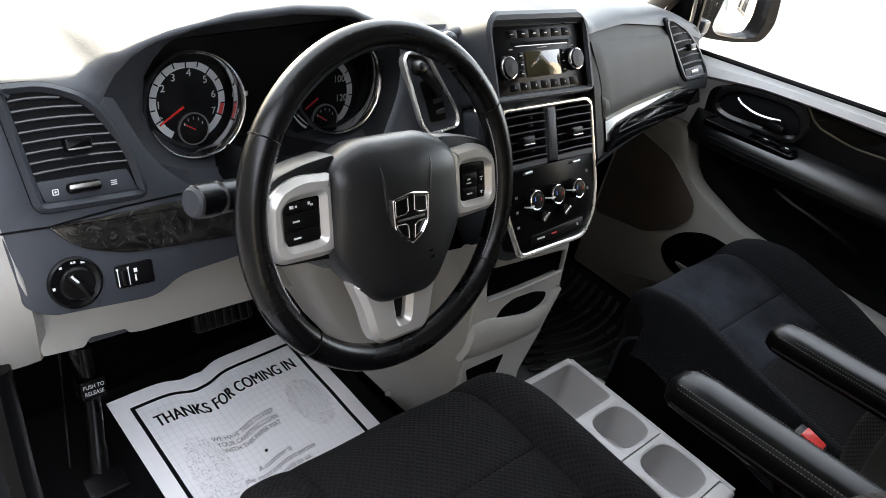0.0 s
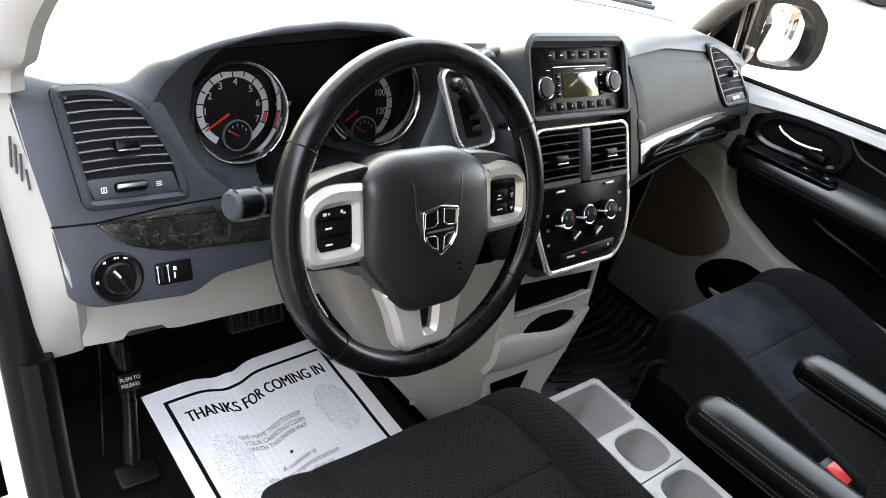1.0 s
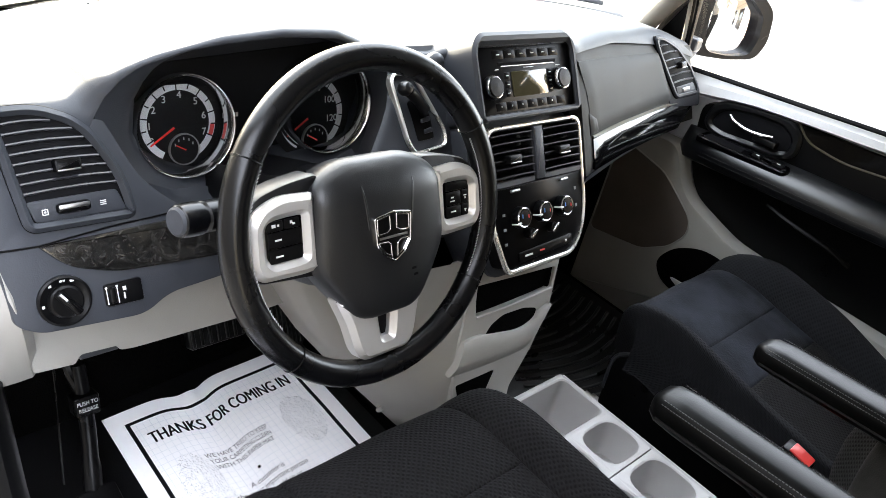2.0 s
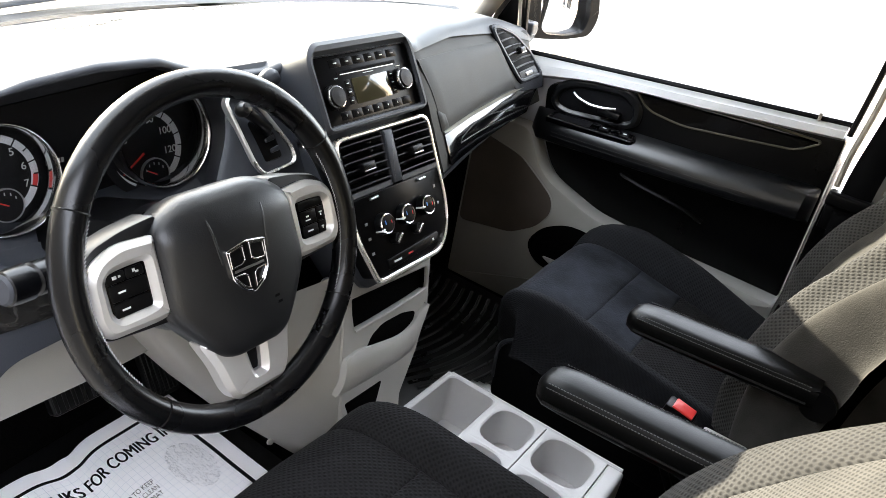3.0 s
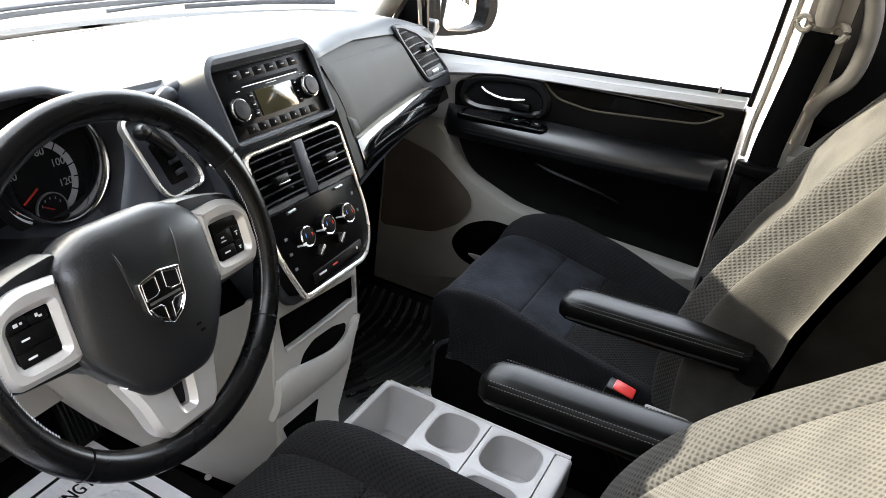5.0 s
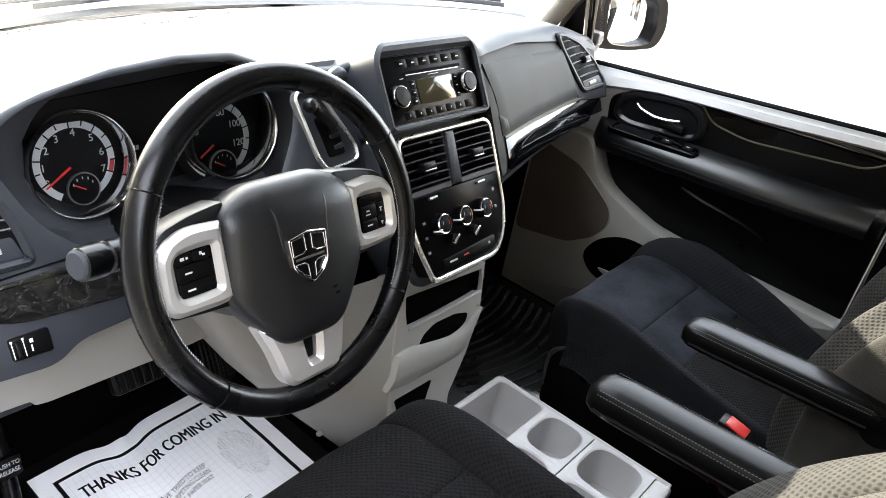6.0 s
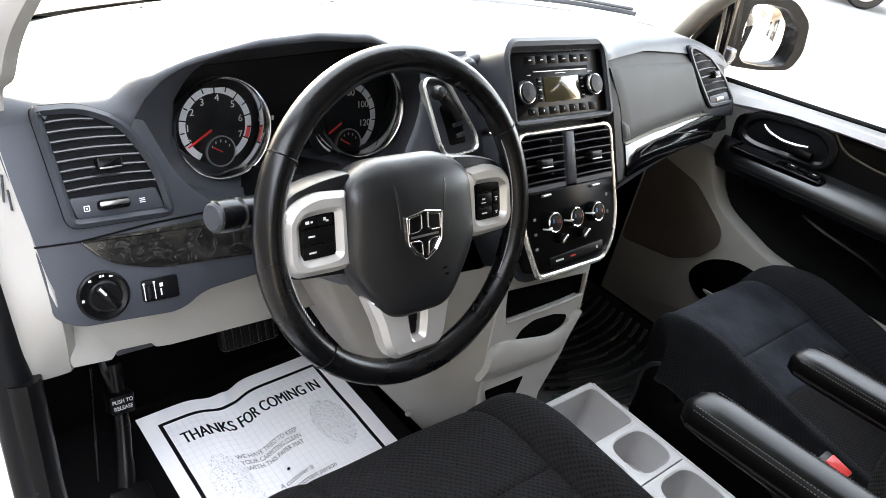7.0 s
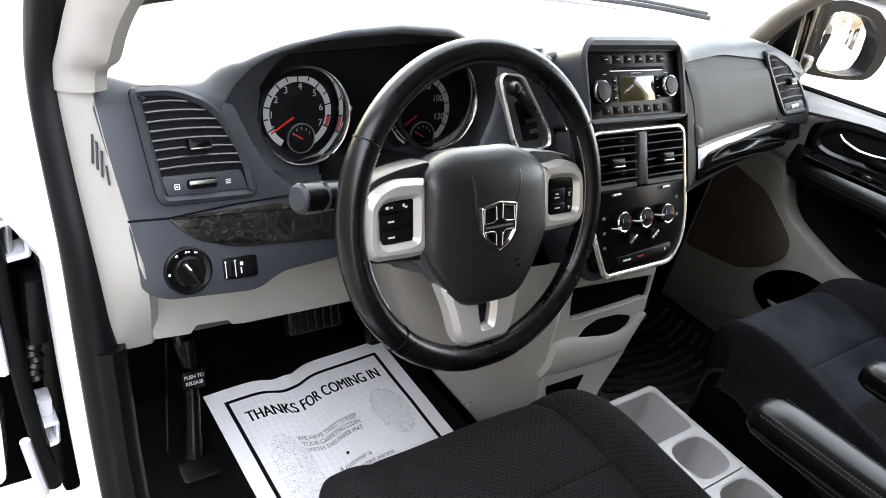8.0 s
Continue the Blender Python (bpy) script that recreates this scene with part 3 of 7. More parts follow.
for x in np.linspace(-0.575, -0.22, 30):
    zf, zk = interp(x, *FT) - 0.004, interp(x, *BT) + 0.005
    f_, k_ = Vector((x, 0.24 + 0.467 * (zf - 0.95) - 0.001, zf)), Vector((x, 0.268 + 0.1 * (1.184 - zk) + 0.012, zk))
    rows.append([tuple(f_.lerp(k_, t) - Vector((0, 0, 0.005 * math.sin(math.pi * t)))) for t in (0, 0.2, 0.5, 0.8, 1.0)])
part("cluster_ledge", sheet(rows), M_DASH, dash, "dark ledge below the gauges")
# shoulder of the dashboard between gauges and shifter
sh = lean(0.2003, 1.03, 0.6)
rows = []
for z in np.linspace(0.962, 1.152, 25):
    yy = 0.2003 + 0.6 * (z - 1.03) - 0.0026 + 0.35 * max(0, z - 1.138)
    xe = eased(z, [0.96, 1.005, 1.03, 1.052, 1.066, 1.085, 1.12, 1.152], [-0.285, -0.283, -0.272, -0.245, -0.227, -0.215, -0.213, -0.205])
    a = radians(interp(z, [0.962, 1.13], [-82, 68]))
    flat = [(-0.118 + (xe + 0.014 + 0.118) * t, yy + 0.002 * t, z) for t in (0.25, 0.5, 0.75, 1.0)]
    turn = [(xe + x, yy + d, z) for x, d in ((0.008, 0.0025), (0.003, 0.005), (0.0, 0.0095))]
    foot = Vector((-0.246 + 0.0755 * math.cos(a), 0.329 + 0.25 * 0.0755 * math.sin(a), 1.046 + 0.0755 * math.sin(a)))
    lip = Vector(turn[-1])
    wall = [tuple(lip.lerp(foot, t) + Vector((0.010, 0.004, 0)) * math.sin(math.pi * t)) for t in (0.15, 0.35, 0.55, 0.75, 0.92, 1.0)]
    rows.append([(-0.112, yy + 0.012, z), (-0.118, yy, z)] + flat + turn + wall)
part("shifter_fascia", sheet(rows), M_DASH, dash, "dark rounded fascia beside the gauges")

# light grey knee panels
K = lean(0.262, 0.82, 0.2)
ko = rpoly([(-0.702, 0.075), (-0.687, -0.0420), (-0.640, -0.0455), (-0.632, -0.0345), (-0.589, -0.0370), (-0.584, -0.0445), (-0.567, -0.047), (-0.40, -0.050), (-0.30, -0.046), (-0.20, 0.05), (-0.48, 0.09)], [0.01, 0.004, 0.003, 0.003, 0.003, 0.003, 0.004, 0.01, 0.01, 0.01, 0.01], 4)
part("knee_panel", slab(ko, 0.004, 0.003, 0.10), M_BEIGE, dash, "light grey knee panel below the fascia", K)
part("knee_panel_latch", slab(rpoly([(-0.632, -0.046), (-0.584, -0.046), (-0.584, -0.030), (-0.632, -0.030)], 0.002, 2), -0.004, 0.001, 0.03), M_SLAT, dash, "dark latch at the panel's lower edge", K)
OUTC = [(-0.757, 0.398, 1.062), (-0.757, 0.375, 1.02), (-0.753, 0.312, 0.93), (-0.744, 0.282, 0.85), (-0.737, 0.273, 0.765)]
INC = [(-0.744, 0.310, 1.112), (-0.732, 0.2725, 1.03), (-0.718, 0.2355, 0.950), (-0.707, 0.214, 0.885), (-0.684, 0.268, 0.760)]
rows = [[Vector(a).lerp(Vector(b), f) + Vector((-0.010, -0.006, 0)) * math.sin(math.pi * f) for f in (0, 0.2, 0.4, 0.6, 0.8, 1.0)] for a, b in zip(smooth_path(OUTC, 4), smooth_path(INC, 4))]
end = part("end_panel", sheet(rows, (0.012, 0.012, 0)), M_BEIGE, dash, "light grey end panel with air slots")
for f0, n0, f1, n1 in ((0.85, -0.26, 0.73, 0.12), (0.885, -0.18, 0.78, 0.18), (0.92, -0.08, 0.82, 0.26), (0.925, 0.10, 0.885, 0.35)):
    p, q = [Vector(OUTC[1]).lerp(Vector(INC[1]), f).lerp(Vector(OUTC[2]).lerp(Vector(INC[2]), f), n) + Vector((-0.0105, -0.0065, 0)) * math.sin(math.pi * f) for f, n in ((f0, n0), (f1, n1))]
    part("slot", tube([p, q], 0.0034, 6, flat=0.3, up=(1, 0, 0)), M_DASH, end)
# centre lower column panel
rows = []
for z in np.linspace(0.885, 0.435, 16):
    xl = interp(z, [0.43, 0.53, 0.639, 0.773, 0.846, 0.885], [-0.075, -0.158, -0.249, -0.338, -0.379, -0.395])
    xr, yr = interp(z, [0.43, 0.60, 0.69, 0.769, 0.868], [0.0, -0.10, -0.165, -0.147, -0.113]), 0.09 + 0.35 * (z - 0.85)
    rows.append([(xl - 0.004, 0.32, z), (xl - 0.004, 0.20, z), (xl, 0.172, z), (xl + 0.012, 0.160, z)] + [(xl + 0.012 + (xr - xl - 0.012) * f, 0.160 + (yr - 0.160) * f - 0.014 * math.sin(math.pi * f), z) for f in (0.2, 0.4, 0.6, 0.8, 0.93, 1.0)])
cp = part("column_panel", sheet(rows), M_BEIGE, dash, "light grey panel beside the pedals")
part("panel_clip", lathe([(0.0, 0.003), (0.005, 0.002), (0.006, 0.0)], 14), M_BEIGE, cp, "", basis((-0.215, 0.128, 0.60), (0.9, -0.4, 0), (0, 0.2, 1)))
part("panel_joint", tube([(-0.31, 0.158, 0.812), (-0.25, 0.128, 0.806), (-0.19, 0.100, 0.800), (-0.14, 0.074, 0.796)], 0.0016, 6), M_BLACK, cp)

# passenger side fascia: curved surface
def rsurf(quad, nx, nz, h, t=0.02):
    """A patch of the passenger fascia between four corners (x, z), h proud of it."""
    a, b, c, d = [Vector(q) for q in quad]
    g = []
    for j in np.linspace(0, 1, nz):
        r = []
        for i in np.linspace(0, 1, nx):
            p = (a * (1 - i) + b * i) * (1 - j) + (d * (1 - i) + c * i) * j
            e = min(i, 1 - i, j, 1 - j)
            hh = h - (0.004 if e < 1e-6 else 0)
            r.append((p.x, ry(p.x, p.y) - hh * 0.9, p.y + hh * 0.4))
        g.append(r)
    return sheet(g, (0, t, 0))


part("passenger_fascia", rsurf([(0.118, 0.985), (0.735, 0.955), (0.74, 1.100), (0.118, 1.168)], 40, 10, 0.0, 0.03), M_DASHDIM, dash, "passenger fascia, dash plastic darkened for the weaker light")
part("fascia_end", slab(rpoly([(-0.085, 0.06), (-0.04, 0.082), (0.037, 0.052), (0.098, 0.010), (0.138, -0.040), (0.128, -0.075), (-0.02, -0.058), (-0.07, 0.03)], 0.01, 4), 0.0015, 0.002, 0.05), M_DASH, dash, "dark curved end of the fascia", basis((0.60, 0.2678, 1.055), (1, 0.12, 0), (0, 0.5, 1)))
part("glove_gap", rsurf([(0.146, 1.0365), (0.606, 1.009), (0.530, 1.110), (0.124, 1.1475)], 26, 10, 0.0025), M_INK, dash, "dark joint round the glove box door")
gd = part("glove_door", rsurf([(0.149, 1.039), (0.602, 1.011), (0.527, 1.108), (0.127, 1.1450)], 26, 10, 0.0048), M_DASHDIM, dash, "upper glove box door, dash plastic darkened for the weaker light")
part("glove_latch", rsurf([(0.140, 1.040), (0.178, 1.037), (0.165, 1.066), (0.138, 1.072)], 6, 5, 0.0054, 0.01), M_DASHDIM, gd)
gt = part("gloss_trim", rsurf([(0.146, 0.988), (0.62, 0.955), (0.742, 0.993), (0.146, 1.034)], 30, 6, 0.007), M_GLOSS, dash, "gloss black trim strip")
# Upper face of the trim; a brownish reflection is put into its colour.
part("bright_line", rsurf([(0.146, 1.0345), (0.742, 0.9935), (0.740, 0.9960), (0.146, 1.0380)], 24, 3, 0.0078, 0.006), M_BRONZE, dash, "slim upper line, bronze grey for its brownish reflection")
lens_ = [(0.20 + 0.43 * t, 1.010 - 0.042 * t - 0.004, 1) for t in np.linspace(0, 1, 12)] + [(0.63 - 0.43 * t, 0.968 + 0.042 * t + 0.014 * math.sin(math.pi * t ** 1.6), 1) for t in np.linspace(0.08, 0.97, 12)]
part("trim_groove", tube([(x, ry(x, z) - 0.0066, z + 0.0028) for x, z, _ in lens_], 0.0012, 6, closed=True), M_PANEL, gt)
rows = [[(x, ry(x, 0.99) + d, interp(x, [0.10, 0.62, 0.735], [0.99, 0.957, 0.985]) - h) for x in np.linspace(0.105, 0.735, 20)] for d, h in ((-0.004, 0.0), (0.0, 0.016), (0.014, 0.03), (0.05, 0.04), (0.16, 0.045))]
part("fascia_underside", sheet(rows), M_DASH, dash, "dark rolled underside of the fascia")

# ---- air vents ----




def vent(m, outer, inner, n, lab, tabs, fin=None, grp="dashboard air vents", r=0.012, deep=0.028, edge=0.010, slat=M_BLACK):
    at = m @ Vector((0, 0, 0))
    v = thing("air_vent", at, lab, "air vent", grp)
    o, i = rpoly(outer, r, 5 if fin is None else 9), rpoly(inner, 0.008 if fin else r * 0.7, 5)
    if fin:
        i = inset(ccw(o), fin)
        part("seam", slab(inset(ccw(o), -0.0008), 0.0012, 0.0005, 0.01), M_INK, v, "", m)
        part("vent_gap", slab(inset(ccw(o), fin * 0.5), 0.0022, 0.0005, 0.01), M_INK, v, "black plate for the shade behind the slats", m)
    part("frame", ring(o, i if len(o) == len(i) else inset(ccw(o), 0.006), edge, edge * (0.62 if fin else 0.4), 0.02), M_DASH, v, "dark plastic vent frame", m)
    part("throat", slab(inset(ccw(i), -0.001), -deep, 0.001, deep + 0.004), M_INK, v, "", m)
    ys = [p[1] for p in inner]
    lo, hi = min(ys), max(ys)
    for k in range(n):
        y = lo + (hi - lo) * (k + 0.5) / n 
        xs = []
        rim = [(p[0], p[1]) for p in i] if fin else inner
        for p, q in zip(rim, rim[1:] + rim[:1]):
            if (p[1] - y) * (q[1] - y) < 0:
                xs.append(p[0] + (q[0] - p[0]) * (y - p[1]) / (q[1] - p[1]))
        if len(xs) < 2:
            continue
        xa, xb = min(xs), max(xs)
        bow = 0.0035 if fin else 0.0012
        rows_ = []
        for f in (0, 0.2, 0.4, 0.6, 0.8, 1):
            x, yy = xa + (xb - xa) * f, y + bow * (4 * f * (1 - f) - 1) * 0.5
            rows_.append([(x, yy - 0.0022, 0.0020), (x, yy - 0.0017, 0.0042), (x, yy - 0.0004, 0.0052), (x, yy + 0.0010, 0.0044), (x, yy + 0.0044, -0.36 * deep), (x, yy + 0.0030, -0.5 * deep)])
        part("slat", loft(rows_), slat, v, "", m)
    for x, y in tabs:
        part("tab", slab(rpoly([(x - 0.014, y - 0.007), (x + 0.014, y - 0.007), (x + 0.014, y + 0.007), (x - 0.014, y + 0.007)], 0.003, 3), 0.013, 0.003, 0.008), M_BLACK, v, "small adjuster tab", m)
        part("tab_edge", slab(rpoly([(x - 0.012, y - 0.0062), (x + 0.012, y - 0.0062), (x + 0.012, y - 0.0042), (x - 0.012, y - 0.0042)], 0.0008, 2), 0.0138, 0.0005), M_STEEL, v, "", m)
    return v


fo_v = [fz(-0.7045, 1.0965), fz(-0.686, 0.9755), fz(-0.5655, 0.9735), fz(-0.574, 1.024), fz(-0.608, 1.080), fz(-0.655, 1.0975)]
fi_v = [fz(-0.692, 1.0870), fz(-0.675, 1.0105), fz(-0.588, 1.0105), fz(-0.594, 1.030), fz(-0.614, 1.065), fz(-0.650, 1.0870)]
VF = F @ Matrix.Translation((0, 0, 0.004))
# Slats lighter than in the other vents, standing for light from the open door.
dv = vent(VF, fo_v, fi_v, 8, "dark slatted driver air vent beside the gauges", [(-0.634, (1.037 - 0.95) * fv)], fin=0.0105, edge=0.008, r=[0.012, 0.014, 0.014, 0.045, 0.045, 0.018], slat=M_SLAT)
fr2 = rpoly([fz(-0.681, 1.006), fz(-0.675, 0.985), fz(-0.578, 0.983), fz(-0.586, 1.006)], 0.004, 3)
part("dial_plate", slab(fr2, 0.0042, 0.001, 0.003), M_DASH, dv, "", VF)
part("thumbwheel", slab(rpoly([fz(-0.653, 1.0005), fz(-0.653, 0.9900), fz(-0.617, 0.9900), fz(-0.617, 1.0005)], 0.005, 4), 0.010, 0.004), M_BLACK, dv, "ribbed thumbwheel", VF)
part("thumbwheel_edge", slab(rpoly([fz(-0.651, 0.9990), fz(-0.651, 0.9945), fz(-0.619, 0.9945), fz(-0.619, 0.9990)], 0.0015, 2), 0.0106, 0.0005), M_STEEL, dv, "", VF)
tagged(part("marks", bars([(*fz(-0.664, 0.9965), 0.0055, 0.001), (*fz(-0.664, 0.9915), 0.0055, 0.001), (*fz(-0.6667, 0.994), 0.001, 0.0055), (*fz(-0.6613, 0.994), 0.001, 0.0055), (*fz(-0.664, 0.994), 0.002, 0.002)] + [(*fz(-0.603, 0.9945 + 0.0019 * k), 0.0065, 0.0011) for k in (-1, 0, 1)], 0.0046), M_WHITE, dv, "", VF), kind="stuff")
# passenger vent, on the turned end of the fascia
PV = basis((0.60, 0.2678, 1.055), (1, 0.12, 0), (0, 0.5, 1)) @ Matrix.Translation((0, 0, 0.003))
pv = vent(PV, [(-0.086, 0.092), (-0.050, 0.091), (0.020, 0.066), (0.085, 0.018), (0.118, -0.030), (0.112, -0.048), (-0.002, -0.045), (-0.030, -0.005), (-0.070, 0.055)][::-1], [(-0.073, 0.080), (-0.046, 0.080), (0.010, 0.060), (0.066, 0.016), (0.084, -0.014), (0.0, -0.016), (-0.022, 0.010), (-0.060, 0.060)][::-1], 6, "dark slatted passenger air vent at the dashboard end", [(0.028, 0.024)], fin=0.011, r=0.018, deep=0.010, edge=0.005)
part("dial_plate", slab(rpoly([(0.0, -0.020), (0.090, -0.019), (0.104, -0.038), (0.006, -0.038)], 0.004, 3), 0.0034, 0.001, 0.003), M_DASH, pv, "", PV)
part("thumbwheel", slab(rpoly([(0.030, -0.025), (0.066, -0.025), (0.068, -0.034), (0.032, -0.034)], 0.003, 3), 0.006, 0.002), M_STEEL, pv, "", PV)

# ---- light switches ----
hs = thing("headlight_switch", F @ Vector((*fz(-0.662, 0.903), 0)), "black rotary headlight switch with white marks", "switch")
HM = F @ Matrix.Translation((*fz(-0.662, 0.904), 0.005)) @ Matrix.Diagonal((0.79, 0.79, 0.8, 1))
part("bezel", lathe([(0.036, -0.004), (0.036, 0.004), (0.033, 0.006), (0.030, 0.004), (0.0, 0.004)], 36), M_BLACK, hs, "", HM)
part("knob", lathe([(0.024, 0.002), (0.023, 0.012), (0.020, 0.015), (0.0, 0.015)], 32), M_BLACK, hs, "", HM)
part("grip", slab(rpoly([(-0.006, -0.022), (0.006, -0.022), (0.006, 0.021), (-0.006, 0.021)], 0.004, 3), 0.026, 0.004, -0.012), M_BLACK, hs, "", HM @ pose(0, 0, 0, 0, 0, 35))
part("pointer", bars([(0, 0.012, 0.003, 0.013)], 0.0265), M_WHITE, hs, "", HM @ pose(0, 0, 0, 0, 0, 35))
tagged(part("marks", bars([(-0.029, -0.002, 0.004, 0.004), (-0.016, 0.0245, 0.004, 0.0035), (-0.001, 0.0285, 0.003, 0.003), (0.003, 0.0285, 0.003, 0.003), (0.0135, 0.0265, 0.0055, 0.003)], 0.0045), M_WHITE, hs, "", HM), kind="stuff")
dm = thing("dimmer_switch", F @ Vector((*fz(-0.594, 0.894), 0)), "black dimmer switch with two thumbwheels", "switch")
DM = F @ Matrix.Translation((*fz(-0.597, 0.8975), 0.005)) @ Matrix.Diagonal((0.86, 0.76, 0.8, 1))
part("plate", slab(rpoly([(-0.026, -0.016), (0.024, -0.018), (0.024, 0.018), (-0.026, 0.018)], 0.004, 3), 0.003, 0.001, 0.004), M_BLACK, dm, "", DM)
part("wheel", slab(rpoly([(-0.0205, -0.012), (-0.0125, -0.012), (-0.0125, 0.012), (-0.0205, 0.012)], 0.002, 2), 0.007, 0.002), M_BLACK, dm, "", DM)
tagged(part("marks", bars([(-0.0235, 0.0, 0.0012, 0.026), (-0.0095, 0.0, 0.0012, 0.026), (-0.0235, 0.013, 0.0028, 0.0028), (-0.0095, 0.013, 0.0028, 0.0028), (-0.001, -0.004, 0.002, 0.010), (0.0, 0.007, 0.0045, 0.006)], 0.0036), M_WHITE, dm, "", DM), kind="stuff")
# ---- gauges ----
ic = thing("instrument_cluster", (-0.385, 0.34, 1.0), "twin chrome-ringed gauges with red needles, engine off", "gauges")
part("backplate", slab(rpoly([(-0.60, 0.965), (-0.165, 0.965), (-0.165, 1.13), (-0.60, 1.10)], 0.05, 5), 0.002, 0.001, 0.01), M_DIAL, ic, "black backplate", Matrix(((1, 0, 0, 0), (0, 0, -1, 0.374), (0, 1, 0, 0), (0, 0, 0, 1))))


def gauge(name, x, z, R, digits, label, red=None, dx=0.0, dy=0.0, deep=0.026):
    g = part(name, lathe([(R * 0.98, 0.0), (R * 0.98, 0.002), (0.0, 0.002)], 48), M_DIAL, ic, label, lean(0.338, z, 0.25, x) @ Matrix.Translation((dx, dy, -deep)))
    rim = lean(0.338, z, 0.25, x) @ Matrix.Translation((-0.001, 0.001, -0.006))
    m = rim @ Matrix.Translation((0.001 + dx, dy - 0.001, 0.006 - deep))
    part("bezel", lathe([(R * 1.04, -0.012), (R * 1.06, 0.008), (R * 1.05, 0.015), (R * 1.03, 0.018), (R * 1.005, 0.0165), (R * 0.985, 0.012), (R * 0.972, 0.004), (R * 0.968, -0.006)], 64, hollow=True), M_CHROME, g, "chrome ring", rim)
    part("well", lathe([(R * 0.966, -0.005), (R * 1.03, -0.012), (R * 1.14, -0.026)], 48, hollow=True), M_DIAL, g, "black wall of the well", rim)
    bm = bmesh.new()
    ro, ri = R * 0.80, R * 0.66
    vs = [[bm.verts.new((r * math.sin(a), r * math.cos(a), 0.0032)) for r in (ri, ro)] for a in [radians(-150) + (radians(318)) * k / 60 for k in range(61)]]
    for p, q in zip(vs, vs[1:]):
        bm.faces.new((p[0], p[1], q[1], q[0]))
    part("scale", bm, M_RINGG, g, "grey scale band", m)
    if red:
        bm = bmesh.new()
        vs = [[bm.verts.new((r * math.sin(a), r * math.cos(a), 0.0036)) for r in (ri + 0.002, ro - 0.001)] for a in [radians(red[0] + (red[1] - red[0]) * k / 8) for k in range(9)]]
        for p, q in zip(vs, vs[1:]):
            bm.faces.new((p[0], p[1], q[1], q[0]))
        part("red_zone", bm, M_RED, g, "red zone", m)
    bm = bmesh.new()
    for k in range(13):
        a = radians(-118 + 19.5 * k)
        w, r0 = 0.0009, (R * 0.70 if k % 2 else R * 0.62)
        s, c = math.sin(a), math.cos(a)
        bm.faces.new([bm.verts.new((s * r + c * u, c * r - s * u, 0.0042)) for r, u in ((r0, -w), (r0, w), (ro, w), (ro, -w))])
    part("ticks", bm, M_DIAL, g, "", m)
    for s, ang, f in digits:
        a = radians(ang)
        words("numeral", s, R * 0.205, m @ Matrix.Translation((math.sin(a) * R * 0.56 * f, math.cos(a) * R * 0.56 * f, 0.003)), M_WHITE, g)
    part("needle", loft([[(-0.0013, R * 0.15, 0.006), (0.0013, R * 0.15, 0.006), (0.0013, R * 0.15, 0.0075), (-0.0013, R * 0.15, 0.0075)], [(-0.0010, R * 0.76, 0.006), (0.0010, R * 0.76, 0.006), (0.0010, R * 0.76, 0.007), (-0.0010, R * 0.76, 0.007)]]), M_NEEDLE, g, "red needle", m @ pose(0, 0, 0, 0, 0, 122))
    sm = m @ Matrix.Translation((R * 0.07, -R * 0.55, 0.004))
    sd = part("small_dial", lathe([(R * 0.31, -0.002), (R * 0.31, 0.001), (0, 0.001)], 32), M_DIAL, g, "small round sub-dial", sm)
    part("small_ring", lathe([(R * 0.33, -0.002), (R * 0.33, 0.002), (R * 0.305, 0.002), (R * 0.305, -0.002)], 32), M_STEEL, sd, "", sm)
    tagged(part("small_marks", bars([(math.sin(radians(a)) * R * 0.22, math.cos(radians(a)) * R * 0.22, 0.0013, 0.0035) for a in (-60, -30, 0, 30, 60)], 0.0014), M_WHITE, sd, "", sm), kind="stuff")
    part("small_needle", bars([(0, R * 0.09, 0.0016, R * 0.22)], 0.004), M_NEEDLE, sd, "", sm @ pose(0, 0, 0, 0, 0, 60))
    part("lens", lathe([(R * 0.93, 0.009), (R * 0.6, 0.0105), (0, 0.011)], 40), M_LENS, g, "clear lens", rim)
    return g


gauge("tachometer", -0.466, 1.036, 0.064, [("0", -119, 1.2), ("1", -92, 1.1), ("2", -60, 1.05), ("3", -30, 1), ("4", 5, 1), ("5", 44, 1), ("6", 80, 1), ("7", 114, 1.05)], "black tachometer with white numerals", (97, 116), 0.003)
gauge("speedometer", -0.246, 1.046, 0.0695, [("0", -112, 1.1), ("40", -65, 1), ("60", -27, 1), ("80", 15, 1), ("100", 60, 0.95), ("120", 105, 0.95)], "black speedometer with white numerals", None, -0.0125, -0.0175)
part("odometer", bars([(-0.005 * k, 0, 0.0035, 0.006) for k in range(5)], 0.001), M_WHITE, ic, "small white digits as plain bars", lean(0.368, 1.03, 0.1, -0.375))

# ---- steering wheel ----
TAU = radians(21.04)
WM = Matrix(((1, 0, 0, W.x), (0, math.sin(TAU), -math.cos(TAU), W.y), (0, math.cos(TAU), math.sin(TAU), W.z), (0, 0, 0, 1)))
sw = thing("steering_wheel", W, "black leather steering wheel with satin silver spokes", "steering wheel")
RR, rt = 0.177, 0.0155
part("rim", tube([(RR * math.cos(a), RR * math.sin(a), 0) for a in [2 * math.pi * i / 96 for i in range(96)]], rt, 18, closed=True), M_LEATHER, sw, "black leather rim", WM)
